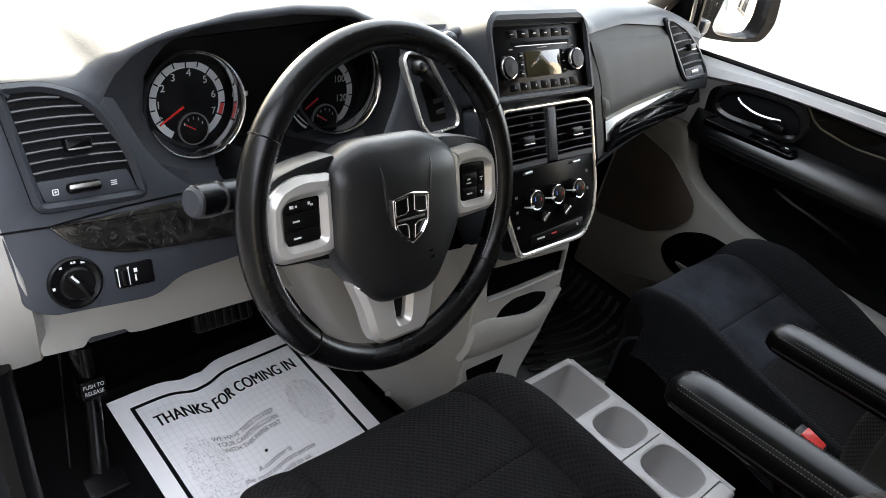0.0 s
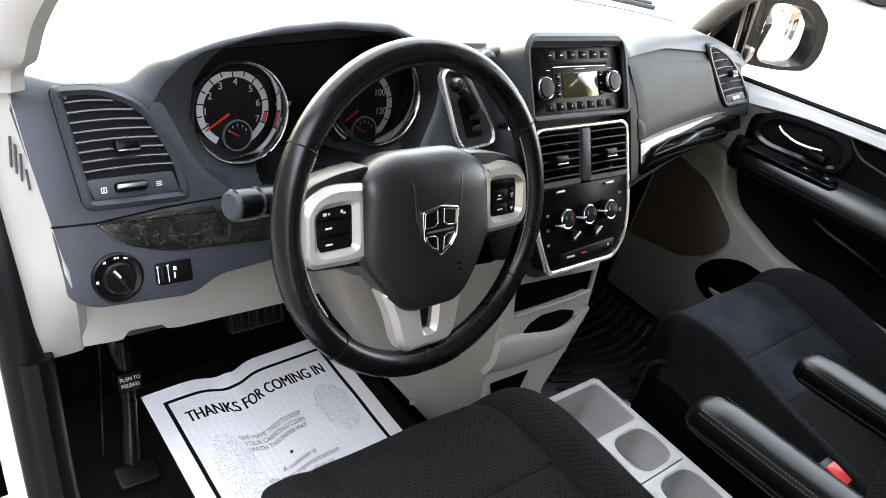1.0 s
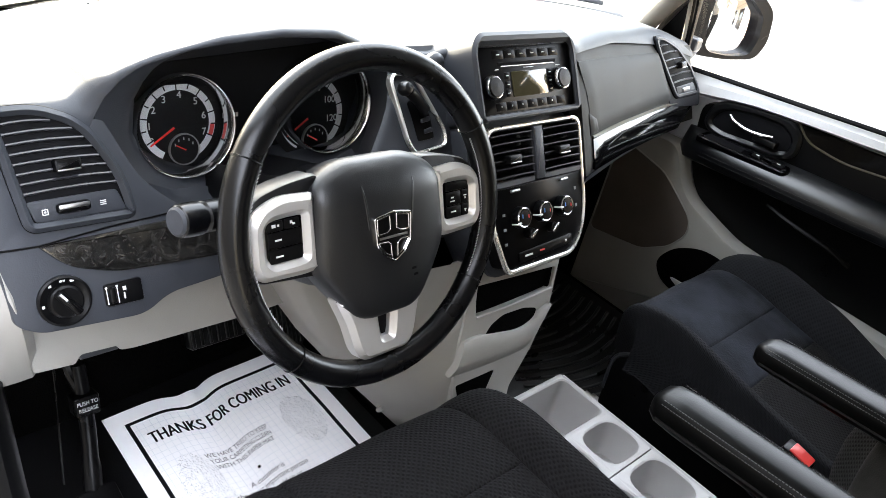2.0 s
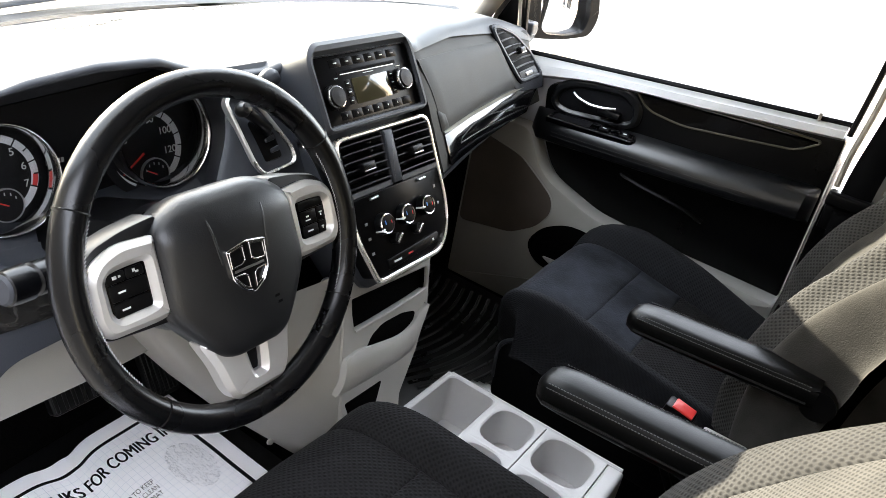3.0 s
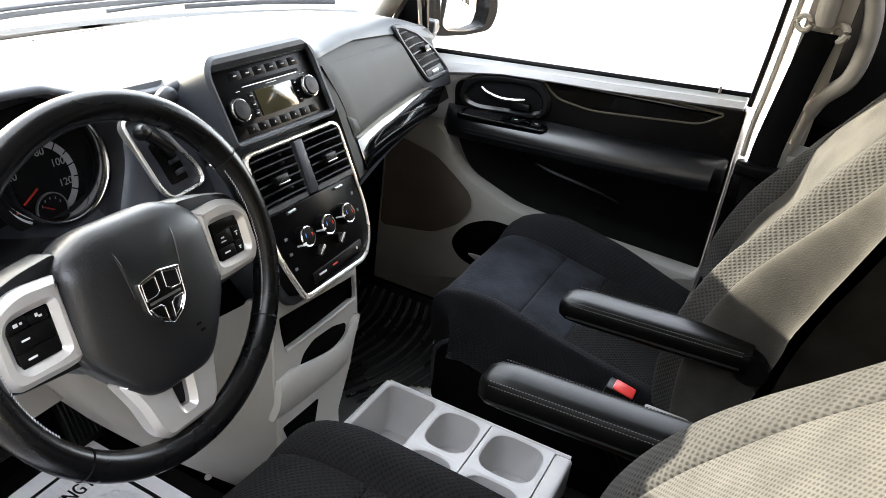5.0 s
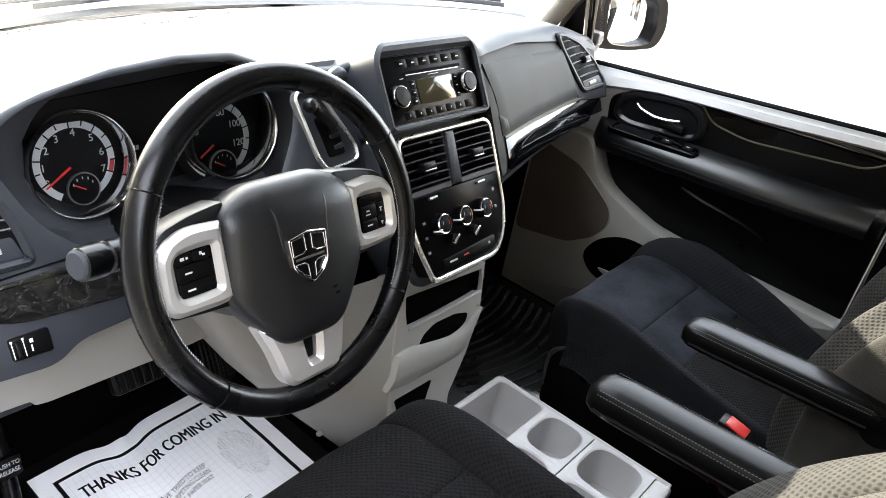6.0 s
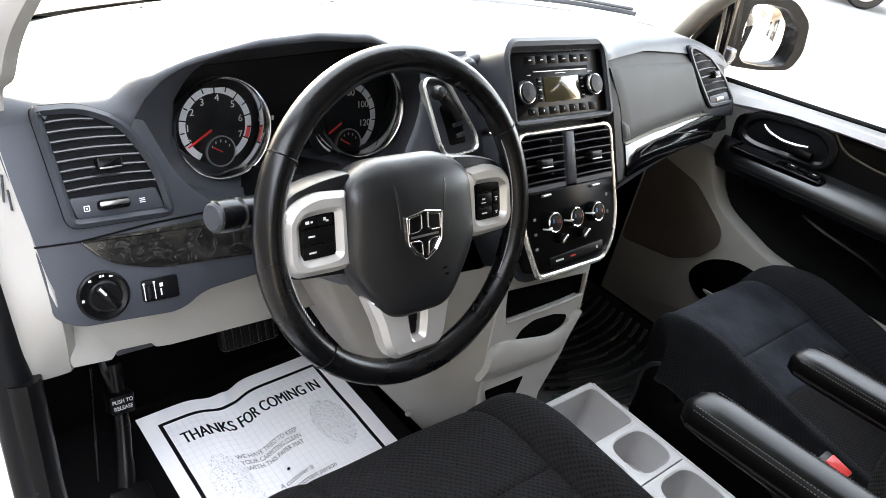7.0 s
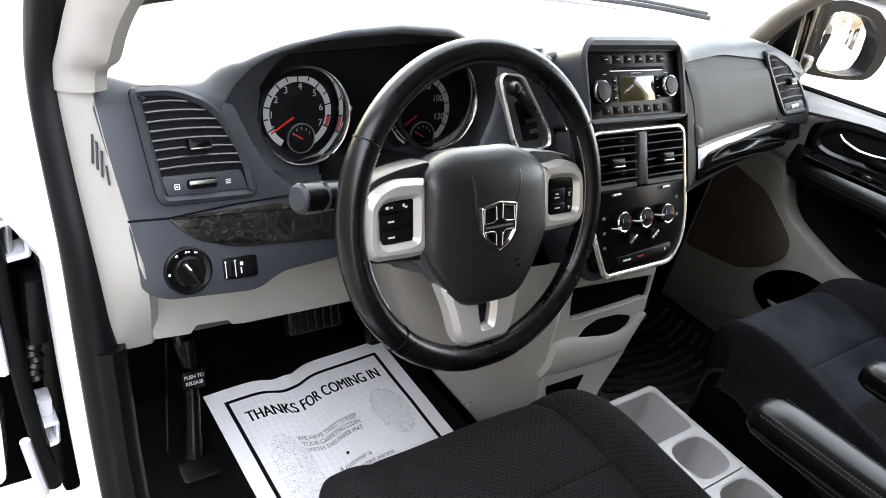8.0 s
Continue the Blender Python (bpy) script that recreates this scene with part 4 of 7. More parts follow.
for a in (150, 30, -36, -134):
    p = radians(a)
    part("rim_seam", tube([(math.cos(p) * (RR + (rt + 0.0003) * math.cos(b)), math.sin(p) * (RR + (rt + 0.0003) * math.cos(b)), (rt + 0.0003) * math.sin(b)) for b in [2 * math.pi * i / 20 for i in range(20)]], 0.0008, 5, closed=True), M_BLACK, sw, "", WM)
for a0, a1 in ((-34, 28), (152, 214)):
    bm = bmesh.new()
    k = int((a1 - a0) / 1.25)
    for i in range(k):
        p = radians(a0 + (a1 - a0) * i / k)
        c, s = math.cos(p), math.sin(p)
        q = Vector(((RR - rt * 0.93) * c, (RR - rt * 0.93) * s, rt * 0.42))
        d = Vector((-s, c, 0)) * 0.0013 + Vector((c, s, 0)) * 0.0008
        tube([q - d, q + d], 0.0006, 5, bm=bm)
    tagged(part("stitching", bm, M_THREAD, sw, "grey stitches", WM), kind="stuff")
HUB = [(-0.088, 0.052), (-0.092, 0.0), (-0.095, -0.036), (-0.066, -0.078), (-0.040, -0.108), (0.040, -0.108), (0.066, -0.078), (0.095, -0.036), (0.092, 0.0), (0.088, 0.052), (0.05, 0.073), (-0.05, 0.073)]
hub = ccw(rpoly(HUB, [0.02, 0.02, 0.03, 0.03, 0.03, 0.03, 0.03, 0.03, 0.02, 0.02, 0.03, 0.03], 6))
HUB_Z = ((1.0, 0.0), (0.99, 0.004), (0.97, 0.0085), (0.94, 0.0115), (0.89, 0.0138), (0.82, 0.0150), (0.74, 0.0158), (0.62, 0.0164), (0.5, 0.0168), (0.35, 0.0170), (0.2, 0.0172))


def dome(x, y):
    return 0.010 * max(0, 1 - (x / 0.09) ** 2) - 9.0 * max(0, y - 0.028) ** 2


def f3(q, z, s=1.0):
    return [(p.x * s, p.y * s, z + (dome(p.x * s, p.y * s) if z >= 0 else 0)) for p in q]


def hub_z(x, y):
    """Height of the airbag cover over the wheel's plane."""
    a = math.atan2(y, x)
    r = max(p.length * (1 - 6 * abs(math.remainder(math.atan2(p.y, p.x) - a, 2 * math.pi))) for p in hub)
    return interp(math.hypot(x, y) / r, [q[0] for q in HUB_Z[::-1]], [q[1] for q in HUB_Z[::-1]]) + dome(x, y)


hb = part("hub_cover", loft([f3(hub, -0.055, 0.80), f3(hub, -0.034, 0.95)] + [f3(hub, z, k) for k, z in HUB_Z + ((0.1, 0.0173),)]), M_HUB, sw, "dark grained airbag cover", WM)
for sx in (-1, 1):
    pts = [(sx * x, y, hub_z(x, y) - 0.0006) for x, y in ((0.040, 0.068), (0.038, 0.060), (0.036, 0.048), (0.034, 0.032), (0.032, 0.014), (0.0305, -0.002))]
    part("cover_crease", tube([WM @ Vector(p) for p in smooth_path(pts, 4)], 0.0016, 8), M_HUB, hb)
for u, v, w in ((0.026, -0.058, 0.020), (0.026, -0.066, 0.028)):
    part("cover_mark", bars([(u, v, w * 0.7, 0.003)], 0.0004), M_BLACK, hb, "", WM @ Matrix.Translation((0, 0, hub_z(u, v) - 0.0002)))
# emblem: plain shield with a cross
EM = WM @ Matrix.Translation((0.0, -0.0135, 0.0258)) @ Matrix.Diagonal((0.98, 0.88, 1, 1))
sho = [(-0.026, 0.026), (-0.024, -0.008), (-0.014, -0.024), (0.0, -0.033), (0.014, -0.024), (0.024, -0.008), (0.026, 0.026), (0.0, 0.031)]
em = part("emblem", slab(rpoly(sho, 0.003, 3), 0.002, 0.001, 0.006), M_BLACK, sw, "chrome and black shield emblem", EM)
w = ccw(rpoly(sho, 0.003, 3))
part("emblem_outline", ring(inset(w, -0.0012), inset(w, 0.0014), 0.0042, 0.0008), M_CHROME, em, "chrome shield outline", EM)
for sx in (-1, 1):
    for q in ([(-0.0235, 0.0245), (-0.0040, 0.0280), (-0.0036, 0.009), (-0.009, 0.0045), (-0.0235, 0.0036)], [(-0.0225, -0.0050), (-0.009, -0.0055), (-0.0040, -0.010), (-0.0032, -0.0275), (-0.013, -0.0215), (-0.0215, -0.0090)]):
        w = ccw(rpoly([(-sx * x, y) for x, y in q], 0.0012, 3))
        part("emblem_cell", ring(w, inset(w, 0.0019), 0.0038, 0.0006), M_CHROME, em, "", EM)
part("emblem_band", bars([(0, -0.0008, 0.040, 0.0030)], 0.0028), M_STEEL, em, "", EM)


def spoke(s):
    o = rpoly([(s * x, y) for x, y in ((0.084, 0.046), (0.125, 0.049), (0.150, 0.039), (0.161, 0.024), (0.163, -0.020), (0.154, -0.036), (0.100, -0.038), (0.084, -0.036))], [0.004, 0.02, 0.012, 0.008, 0.008, 0.010, 0.01, 0.004], 5)
    i = rpoly([(s * x, y) for x, y in ((0.100, 0.0255), (0.118, 0.0258), (0.136, 0.0245), (0.1435, 0.018), (0.1435, -0.014), (0.138, -0.0195), (0.112, -0.0195), (0.101, -0.018))], [0.003, 0.006, 0.005, 0.005, 0.004, 0.003, 0.006, 0.003], 5)
    sp_ = part("spoke", ring(o, i, 0.0095, 0.0065, 0.012), M_SILVER, sw, "satin silver side spoke", WM)
    bk_ = rpoly([(s * x, y) for x, y in ((0.070, 0.064), (0.112, 0.059), (0.146, 0.050), (0.163, 0.030), (0.163, -0.032), (0.150, -0.041), (0.075, -0.048))], 0.01, 4)
    part("spoke_back", slab(bk_, -0.002, 0.006, 0.034), M_HUB, sp_, "dark moulded back of the spoke", WM)
    part("button_plate", slab(inset(ccw(i), -0.001), 0.0030, 0.001, 0.012), M_GLOSS, sp_, "black button pad", WM)
    grid_ = [(-0.0105, 0.0190, 0.0195, 0.0105), (0.0095, 0.0190, 0.0185, 0.0105), (0.0, 0.0045, 0.039, 0.0165), (0.0, -0.0120, 0.039, 0.0145)]
    mk = [(-0.012, 0.0195, 0.0055, 0.0045), (-0.0068, 0.0195, 0.003, 0.003), (0.0085, 0.0205, 0.0035, 0.0045), (0.0115, 0.0185, 0.004, 0.003), (-0.008, 0.0045, 0.010, 0.0026), (-0.008, -0.0125, 0.011, 0.0026)]
    if s > 0:
        grid_ = [(0.0, 0.0195, 0.038, 0.0105), (-0.006, 0.0045, 0.025, 0.0165), (0.0135, 0.0045, 0.011, 0.0165), (-0.006, -0.0120, 0.025, 0.0145), (0.0135, -0.0120, 0.011, 0.0145)]
        mk = [(-0.008, 0.006, 0.006, 0.0026), (-0.008, 0.0015, 0.010, 0.0020), (0.0135, 0.006, 0.006, 0.002), (0.0135, 0.003, 0.002, 0.004), (-0.007, -0.0115, 0.011, 0.0024), (0.0135, -0.0115, 0.005, 0.002), (0.0135, -0.0135, 0.002, 0.003)]
    for u, v, w, h in grid_:
        u += s * 0.122
        part("button", slab(rpoly([(u - w / 2, v - h / 2), (u + w / 2, v - h / 2), (u + w / 2, v + h / 2), (u - w / 2, v + h / 2)], 0.002, 2), 0.0046, 0.001), M_BLACK, sp_, "", WM)
    tagged(part("button_marks", bars([(s * 0.122 + a, b, c * 0.78, d * 0.70) for a, b, c, d in mk], 0.0051), M_WHITE, sp_, "pale button marks as plain bars", WM), kind="stuff")
    return sp_


spoke(-1)
spoke(1)
o = rpoly([(-0.066, -0.078), (-0.052, -0.112), (-0.044, -0.145), (-0.034, -0.160), (0.034, -0.160), (0.044, -0.145), (0.052, -0.112), (0.066, -0.078)], [0.004, 0.01, 0.01, 0.014, 0.014, 0.01, 0.01, 0.004], 5)
i = rpoly([(-0.0105, -0.090), (-0.0090, -0.115), (-0.0068, -0.132), (-0.005, -0.1375), (0.005, -0.1375), (0.0068, -0.132), (0.0090, -0.115), (0.0105, -0.090)], [0.001, 0.002, 0.002, 0.001, 0.001, 0.002, 0.002, 0.001], 5)
lsp = part("lower_spoke", ring(o, i, 0.0085, 0.0065, 0.014), M_SILVER, sw, "satin silver lower spoke with a slot", WM)
part("slot_floor", slab(inset(ccw(i), -0.002), -0.004, 0.001, 0.01), M_INK, lsp, "dark slot", WM)
part("boss", lathe([(0.05, -0.13), (0.06, -0.05), (0.07, -0.035), (0.0, -0.03)], 28), M_BLACK, sw, "", WM)

col = thing("steering_column", WM @ Vector((0, 0, -0.14)), "black steering column shroud", "column")
part("shroud", loft([[(x * s, y * s - 0.012, z) for x, y in ((-0.055, -0.05), (-0.03, -0.075), (0.03, -0.075), (0.055, -0.05), (0.06, 0.02), (0.04, 0.05), (-0.04, 0.05), (-0.06, 0.02))] for z, s in ((-0.30, 1.1), (-0.10, 1.05), (-0.065, 0.98), (-0.06, 0.85))]), M_BLACK, col, "", WM)
st = thing("wiper_stalk", (-0.52, 0.10, 1.05), "black stalk with a ribbed round end", "stalk")
part("arm", tube([(-0.580, 0.1, 1.056), (-0.53, 0.115, 1.045), (-0.45, 0.13, 1.03)], [0.012, 0.009, 0.010], 12), M_BLACK, st)
tipm = Matrix.Translation((-0.597, 0.096, 1.060)) @ Vector((0.97, 0.20, -0.14)).to_track_quat("Z", "Y").to_matrix().to_4x4()
part("end_cap", lathe([(0.0, 0.0), (0.013, 0.0), (0.0165, 0.003), (0.0175, 0.012), (0.0175, 0.026), (0.014, 0.028), (0.014, 0.031), (0.0165, 0.033), (0.0165, 0.055), (0.012, 0.060), (0, 0.06)], 28), M_LEATHER, st, "black turning end", tipm)
part("end_face", lathe([(0.0, -0.0016), (0.0125, -0.0012), (0.0150, 0.0010), (0.0150, 0.003), (0.0, 0.003)], 28), M_DASH, st, "dark grey end face", tipm)

# ---- gear shifter ----
gs = thing("gear_shifter", sh @ Vector((-0.18, 0.04, 0.0)), "dash-mounted gear lever in a chrome ringed gate", "gear shifter")
go = [(-0.175, 0.073), (-0.165, 0.084), (-0.128, 0.080), (-0.078, -0.012), (-0.080, -0.034), (-0.148, -0.040), (-0.160, -0.020)]
go = [(0.94 * x - 0.055, 0.94 * y + 0.03) for x, y in go]
gc = Vector((-0.179, 0.049))
gi = [((x - gc.x) * 0.89 + gc.x, (y - gc.y) * 0.935 + gc.y) for x, y in go]
part("surround", ring(rpoly(go, 0.012, 5), rpoly(gi, 0.010, 5), 0.009, 0.003, 0.004), M_BRIGHT, gs, "chrome gate surround", sh)
part("gate_plate", slab(rpoly(gi, 0.010, 5), 0.003, 0.001, 0.004), M_DASH, gs, "dark gate plate", sh)
part("gate_slot", slab(rpoly([(-0.193, 0.066), (-0.177, 0.074), (-0.154, 0.046), (-0.152, 0.012), (-0.183, 0.010), (-0.188, 0.043)], 0.004, 3), 0.0040, 0.0005), M_BLACK, gs, "dark stepped gate", sh)
for x, y, w, h in ((-0.1655, 0.0395, 0.017, 0.009), (-0.1625, 0.0240, 0.016, 0.009)):
    part("gate_step", slab(rpoly([(x - w / 2, y - h / 2), (x + w / 2, y - h / 2 + 0.002), (x + w / 2, y + h / 2), (x - w / 2, y + h / 2 - 0.003)], 0.002, 2), 0.0075, 0.0015), M_DASH, gs, "dark step of the gate", sh)
part("lever", tube([sh @ Vector(p) for p in ((-0.1660, 0.0490, 0.004), (-0.1700, 0.0540, 0.013), (-0.1838, 0.0667, 0.018), (-0.2000, 0.0800, 0.021))], [0.0070, 0.0078, 0.0080, 0.0088], 14), M_PAD, gs, "black lever", None)
part("lever_knob", lathe([(0.0, 0.011), (0.007, 0.009), (0.0105, 0.002), (0.0100, -0.005), (0.0070, -0.010), (0.0, -0.011)], 20), M_PAD, gs, "rounded black knob", sh @ Matrix.Translation((-0.2064, 0.0842, 0.021)))

# ---- radio ----
S = lean(0.183, 1.125, 0.58)
rad = thing("car_radio", S @ Vector((0, 0, 0)), "black car radio with two chrome ringed knobs", "radio")
ho = [(-0.121, -0.052), (-0.121, 0.050), (-0.106, 0.074), (0.096, 0.074), (0.108, 0.050), (0.108, -0.052)]
hi_ = [(-0.112, -0.043), (-0.112, 0.048), (-0.107, 0.055), (0.096, 0.055), (0.101, 0.048), (0.101, -0.043)]
part("housing", ring(rpoly(ho, [0.01, 0.013, 0.013, 0.013, 0.013, 0.01], 5), rpoly(hi_, 0.004, 5), 0.013, 0.006, 0.09), M_DASH, rad, "dark plastic surround", S)
part("inner_edge", ring(rpoly(hi_, 0.004, 5), rpoly([(x * 0.985, y * 0.97) for x, y in hi_], 0.004, 5), 0.006, 0.0005, 0.004), M_BLACK, rad, "", S)
part("faceplate", slab(rpoly(hi_, 0.006, 5), 0.003, 0.001, 0.02), M_PANEL, rad, "black faceplate", S)
for x, y in ((-0.087, -0.004), (0.069, 0.0)):
    kb = part("knob", lathe([(0.0172, 0.0), (0.0170, 0.0065), (0.0150, 0.0065), (0.0150, 0.011), (0.0135, 0.0135), (0.0, 0.014)], 32), M_BLACK, rad, "round knob", S @ Matrix.Translation((x, y, 0.003)))
    part("knob_ring", lathe([(0.0168, 0.0065), (0.0166, 0.0095), (0.0158, 0.0110), (0.0148, 0.0112), (0.0148, 0.0065)], 32, hollow=True), M_CHROME, kb, "chrome ring", S @ Matrix.Translation((x, y, 0.003)))
part("display", slab(rpoly([(-0.040, -0.020), (0.040, -0.020), (0.040, 0.017), (-0.040, 0.017)], 0.002, 2), 0.0042, 0.0005), M_LCD, rad, "dark amber display, off", S)
part("disc_slot", slab(rpoly([(-0.066, 0.026), (0.066, 0.026), (0.066, 0.031), (-0.066, 0.031)], 0.001, 2), 0.0036, 0.0003), M_INK, rad, "narrow disc slot", S)
part("slot_lip", bars([(0, 0.0252, 0.12, 0.0012)], 0.0045), M_STEEL, rad, "", S)
for k in range(6):
    part("key", slab(rpoly([(-0.076 + 0.0255 * k, 0.036), (-0.0525 + 0.0255 * k, 0.036), (-0.0525 + 0.0255 * k, 0.048), (-0.076 + 0.0255 * k, 0.048)], 0.001, 2), 0.0034, 0.0003), M_PANEL, rad, "", S)
for k in range(7):
    part("key", slab(rpoly([(-0.080 + 0.0232 * k, -0.038), (-0.059 + 0.0232 * k, -0.038), (-0.059 + 0.0232 * k, -0.026), (-0.080 + 0.0232 * k, -0.026)], 0.001, 2), 0.0034, 0.0003), M_PANEL, rad, "", S)
for x in (-0.049, 0.049):
    for k in range(3):
        part("key", slab(rpoly([(x - 0.0055, -0.019 + 0.0125 * k), (x + 0.0055, -0.019 + 0.0125 * k), (x + 0.0055, -0.0085 + 0.0125 * k), (x - 0.0055, -0.0085 + 0.0125 * k)], 0.001, 2), 0.0034, 0.0003), M_PANEL, rad, "", S)
mk = [(-0.064 + 0.0255 * k, 0.042, 0.009, 0.0022) for k in range(6)] + [(-0.069 + 0.0232 * k, -0.032, 0.0016, 0.004) for k in range(6)] + [(x, -0.0137 + 0.0125 * k, 0.007, 0.0018) for x in (-0.049, 0.049) for k in range(3)] + [(0, 0.0215, 0.032, 0.0012), (-0.07, 0.021, 0.010, 0.0014), (0.07, 0.021, 0.014, 0.0014)]
tagged(part("markings", bars([(a, b, c * 0.7, d * 0.7) for a, b, c, d in mk], 0.0040), M_WHITE, rad, "white key markings as plain bars", S), kind="stuff")

# ---- climate panel ----
C = lean(0.151, 1.07, 0.5)
cv = math.hypot(1, 0.5)


def cz(x, z):
    return (x, (z - 1.07) * cv)


cl = thing("climate_panel", C @ Vector((0, -0.1, 0)), "gloss black climate panel in a chrome frame", "climate control")
co = [cz(-0.110, 1.074), cz(-0.114, 0.945), cz(-0.090, 0.876), cz(0.070, 0.876), cz(0.100, 0.905), cz(0.112, 0.945), cz(0.110, 1.074)]
ci = [cz(-0.105, 1.069), cz(-0.109, 0.946), cz(-0.086, 0.882), cz(0.069, 0.882), cz(0.096, 0.909), cz(0.107, 0.946), cz(0.105, 1.069)]
rc = [0.015, 0.03, 0.01, 0.03, 0.03, 0.03, 0.02]
part("chrome_frame", ring(rpoly(co, rc, 5), rpoly(ci, rc, 5), 0.0055, 0.0018, 0.002), M_BRIGHT, cl, "slim chrome frame", C)
cl_o = [cz(-0.1085, 0.993), cz(-0.110, 0.946), cz(-0.087, 0.881), cz(0.069, 0.881), cz(0.097, 0.908), cz(0.108, 0.946), cz(0.107, 0.993)]
part("vent_divider", slab(rpoly([cz(-0.010, 0.996), cz(0.012, 0.996), cz(0.012, 1.068), cz(-0.010, 1.068)], 0.003, 3), 0.008, 0.003, 0.02), M_DASH, cl, "dark bar between the vents", C)
part("panel", slab(rpoly(cl_o, [0.001, 0.03, 0.01, 0.03, 0.03, 0.03, 0.001], 5), 0.002, 0.001, 0.05), M_PANEL, cl, "black panel", C)
part("panel_side", slab(rpoly([cz(-0.118, 1.08), cz(-0.122, 0.94), cz(-0.092, 0.868), cz(0.078, 0.868), cz(0.120, 0.93), cz(0.120, 1.08)], 0.02, 4), -0.030, 0.002, 0.10), M_DASH, cl, "dark plastic stack body", C)
for x, t in ((-0.054, 30), (-0.003, 10), (0.049, 0)):
    CM = C @ Matrix.Translation((*cz(x, 0.9505), 0.002))
    kb = part("knob", lathe([(0.0128, 0.0), (0.0128, 0.012), (0.0115, 0.0145), (0.0, 0.015)], 28), M_BLACK, cl, "round temperature knob", CM)
    part("cold_mark", bars([(-0.0065, 0.003, 0.0016, 0.006)], 0.0152), M_BLUE, kb, "", CM)
    part("warm_mark", bars([(0.007, 0.001, 0.0014, 0.005)], 0.0152), M_RED, kb, "", CM)
    part("knob_ring", lathe([(0.0155, 0.0105), (0.0154, 0.0128), (0.0142, 0.0140), (0.0130, 0.0136), (0.0130, 0.0105)], 28, hollow=True), M_CHROME, kb, "chrome ring", CM)
    part("knob_skirt", lathe([(0.0165, 0.0), (0.0165, 0.003), (0.0156, 0.011), (0.0130, 0.011), (0.0130, 0.0)], 28, hollow=True), M_BLACK, kb, "", CM)
    part("pointer", bars([(-0.015, 0, 0.006, 0.0022)], 0.0155), M_WHITE, kb, "", CM @ pose(0, 0, 0, 0, 0, t))
for x in (-0.036, 0.016):
    CM = C @ Matrix.Translation((*cz(x, 0.9255), 0.002))
    kb = part("small_knob", lathe([(0.0085, 0.0), (0.0085, 0.009), (0.007, 0.012), (0.0, 0.012)], 22), M_BLACK, cl, "", CM)
    part("grip", slab(rpoly([(-0.009, -0.0024), (0.009, -0.0024), (0.009, 0.0024), (-0.009, 0.0024)], 0.002, 3), 0.0155, 0.001, -0.010), M_CHROME, kb, "slim chrome grip", CM @ pose(0, 0, 0, 0, 0, 35))
    part("pointer", bars([(0.003, 0.001, 0.006, 0.0022)], 0.0125), M_WHITE, kb, "", CM)
tagged(part("markings", bars([(*cz(-0.086, z), 0.006, 0.004) for z in (0.958, 0.938, 0.918)] + [(*cz(0.088, z), 0.005, 0.005) for z in (0.970, 0.945)], 0.0024), M_PRINT, cl, "", C), kind="stuff")
part("lower_bar", slab(rpoly([cz(-0.062, 0.902), cz(-0.062, 0.888), cz(0.068, 0.893), cz(0.068, 0.907)], 0.003, 3), 0.005, 0.001), M_BLACK, cl, "row of lower keys", C)
tagged(part("lower_bar_marks", bars([(*cz(-0.04, 0.896), 0.018, 0.003), (*cz(0.052, 0.899), 0.004, 0.004)], 0.0053), M_WHITE, cl, "", C), kind="stuff")
part("red_mark", bars([(*cz(-0.008, 0.897), 0.012, 0.0025)], 0.0053), M_RED, cl, "", C)
for s in (-1, 1):
    x0, x1 = (-0.1055, -0.0102) if s < 0 else (0.0122, 0.1055)
    out = [cz(x0, 1.070), cz(x0, 0.994), cz(x1, 0.994), cz(x1, 1.070)]
    inn_ = [cz(x0 + 0.002, 1.068), cz(x0 + 0.002, 1.002), cz(x1 - 0.002, 1.002), cz(x1 - 0.002, 1.068)]
    CV = C @ Matrix.Translation((0, 0, 0.0015))
    v = vent(CV, out, inn_, 6, "dark slatted centre air vent above the climate knobs", [((x0 + x1) / 2 - 0.004, (1.030 - 1.07) * cv)], r=0.002, edge=0.003)
    part("thumbwheel", slab(rpoly([cz((x0 + x1) / 2 - 0.010, 0.9890), cz((x0 + x1) / 2 + 0.010, 0.9895), cz((x0 + x1) / 2 + 0.010, 0.9855), cz((x0 + x1) / 2 - 0.010, 0.9850)], 0.0015, 2), 0.006, 0.002), M_STEEL, v, "bright thumbwheel edge", C)

# ---- lower centre stack ----
ls = thing("lower_stack", (0, 0.09, 0.60), "light grey lower stack with an open shelf and a pocket", "centre stack")
L = lean(0.09, 0.85, 0.35)
lv = math.hypot(1, 0.35)


def lz(x, z):
    return (x, (z - 0.85) * lv)


lo_ = [lz(-0.115, 0.868), lz(-0.150, 0.769), lz(-0.167, 0.70), lz(-0.165, 0.55), lz(-0.07, 0.55), lz(-0.034, 0.657), lz(0.024, 0.709), lz(0.069, 0.768), lz(0.104, 0.868)]
li_ = [lz(-0.107, 0.841), lz(-0.111, 0.82), lz(-0.112, 0.795), lz(-0.08, 0.794), lz(-0.03, 0.794), lz(0.03, 0.795), lz(0.071, 0.797), lz(0.076, 0.81), lz(0.081, 0.829)]
part("stack_frame", ring(rpoly(lo_, 0.006, 4), rpoly(li_, 0.003, 4), 0.002, 0.002, 0.05), M_BEIGE, ls, "light grey lower frame", L)
part("shelf", slab(inset(ccw(rpoly(li_, 0.003, 4)), -0.004), -0.04, 0.001, 0.01), M_CARPETSHADE, ls, "black open shelf", L)
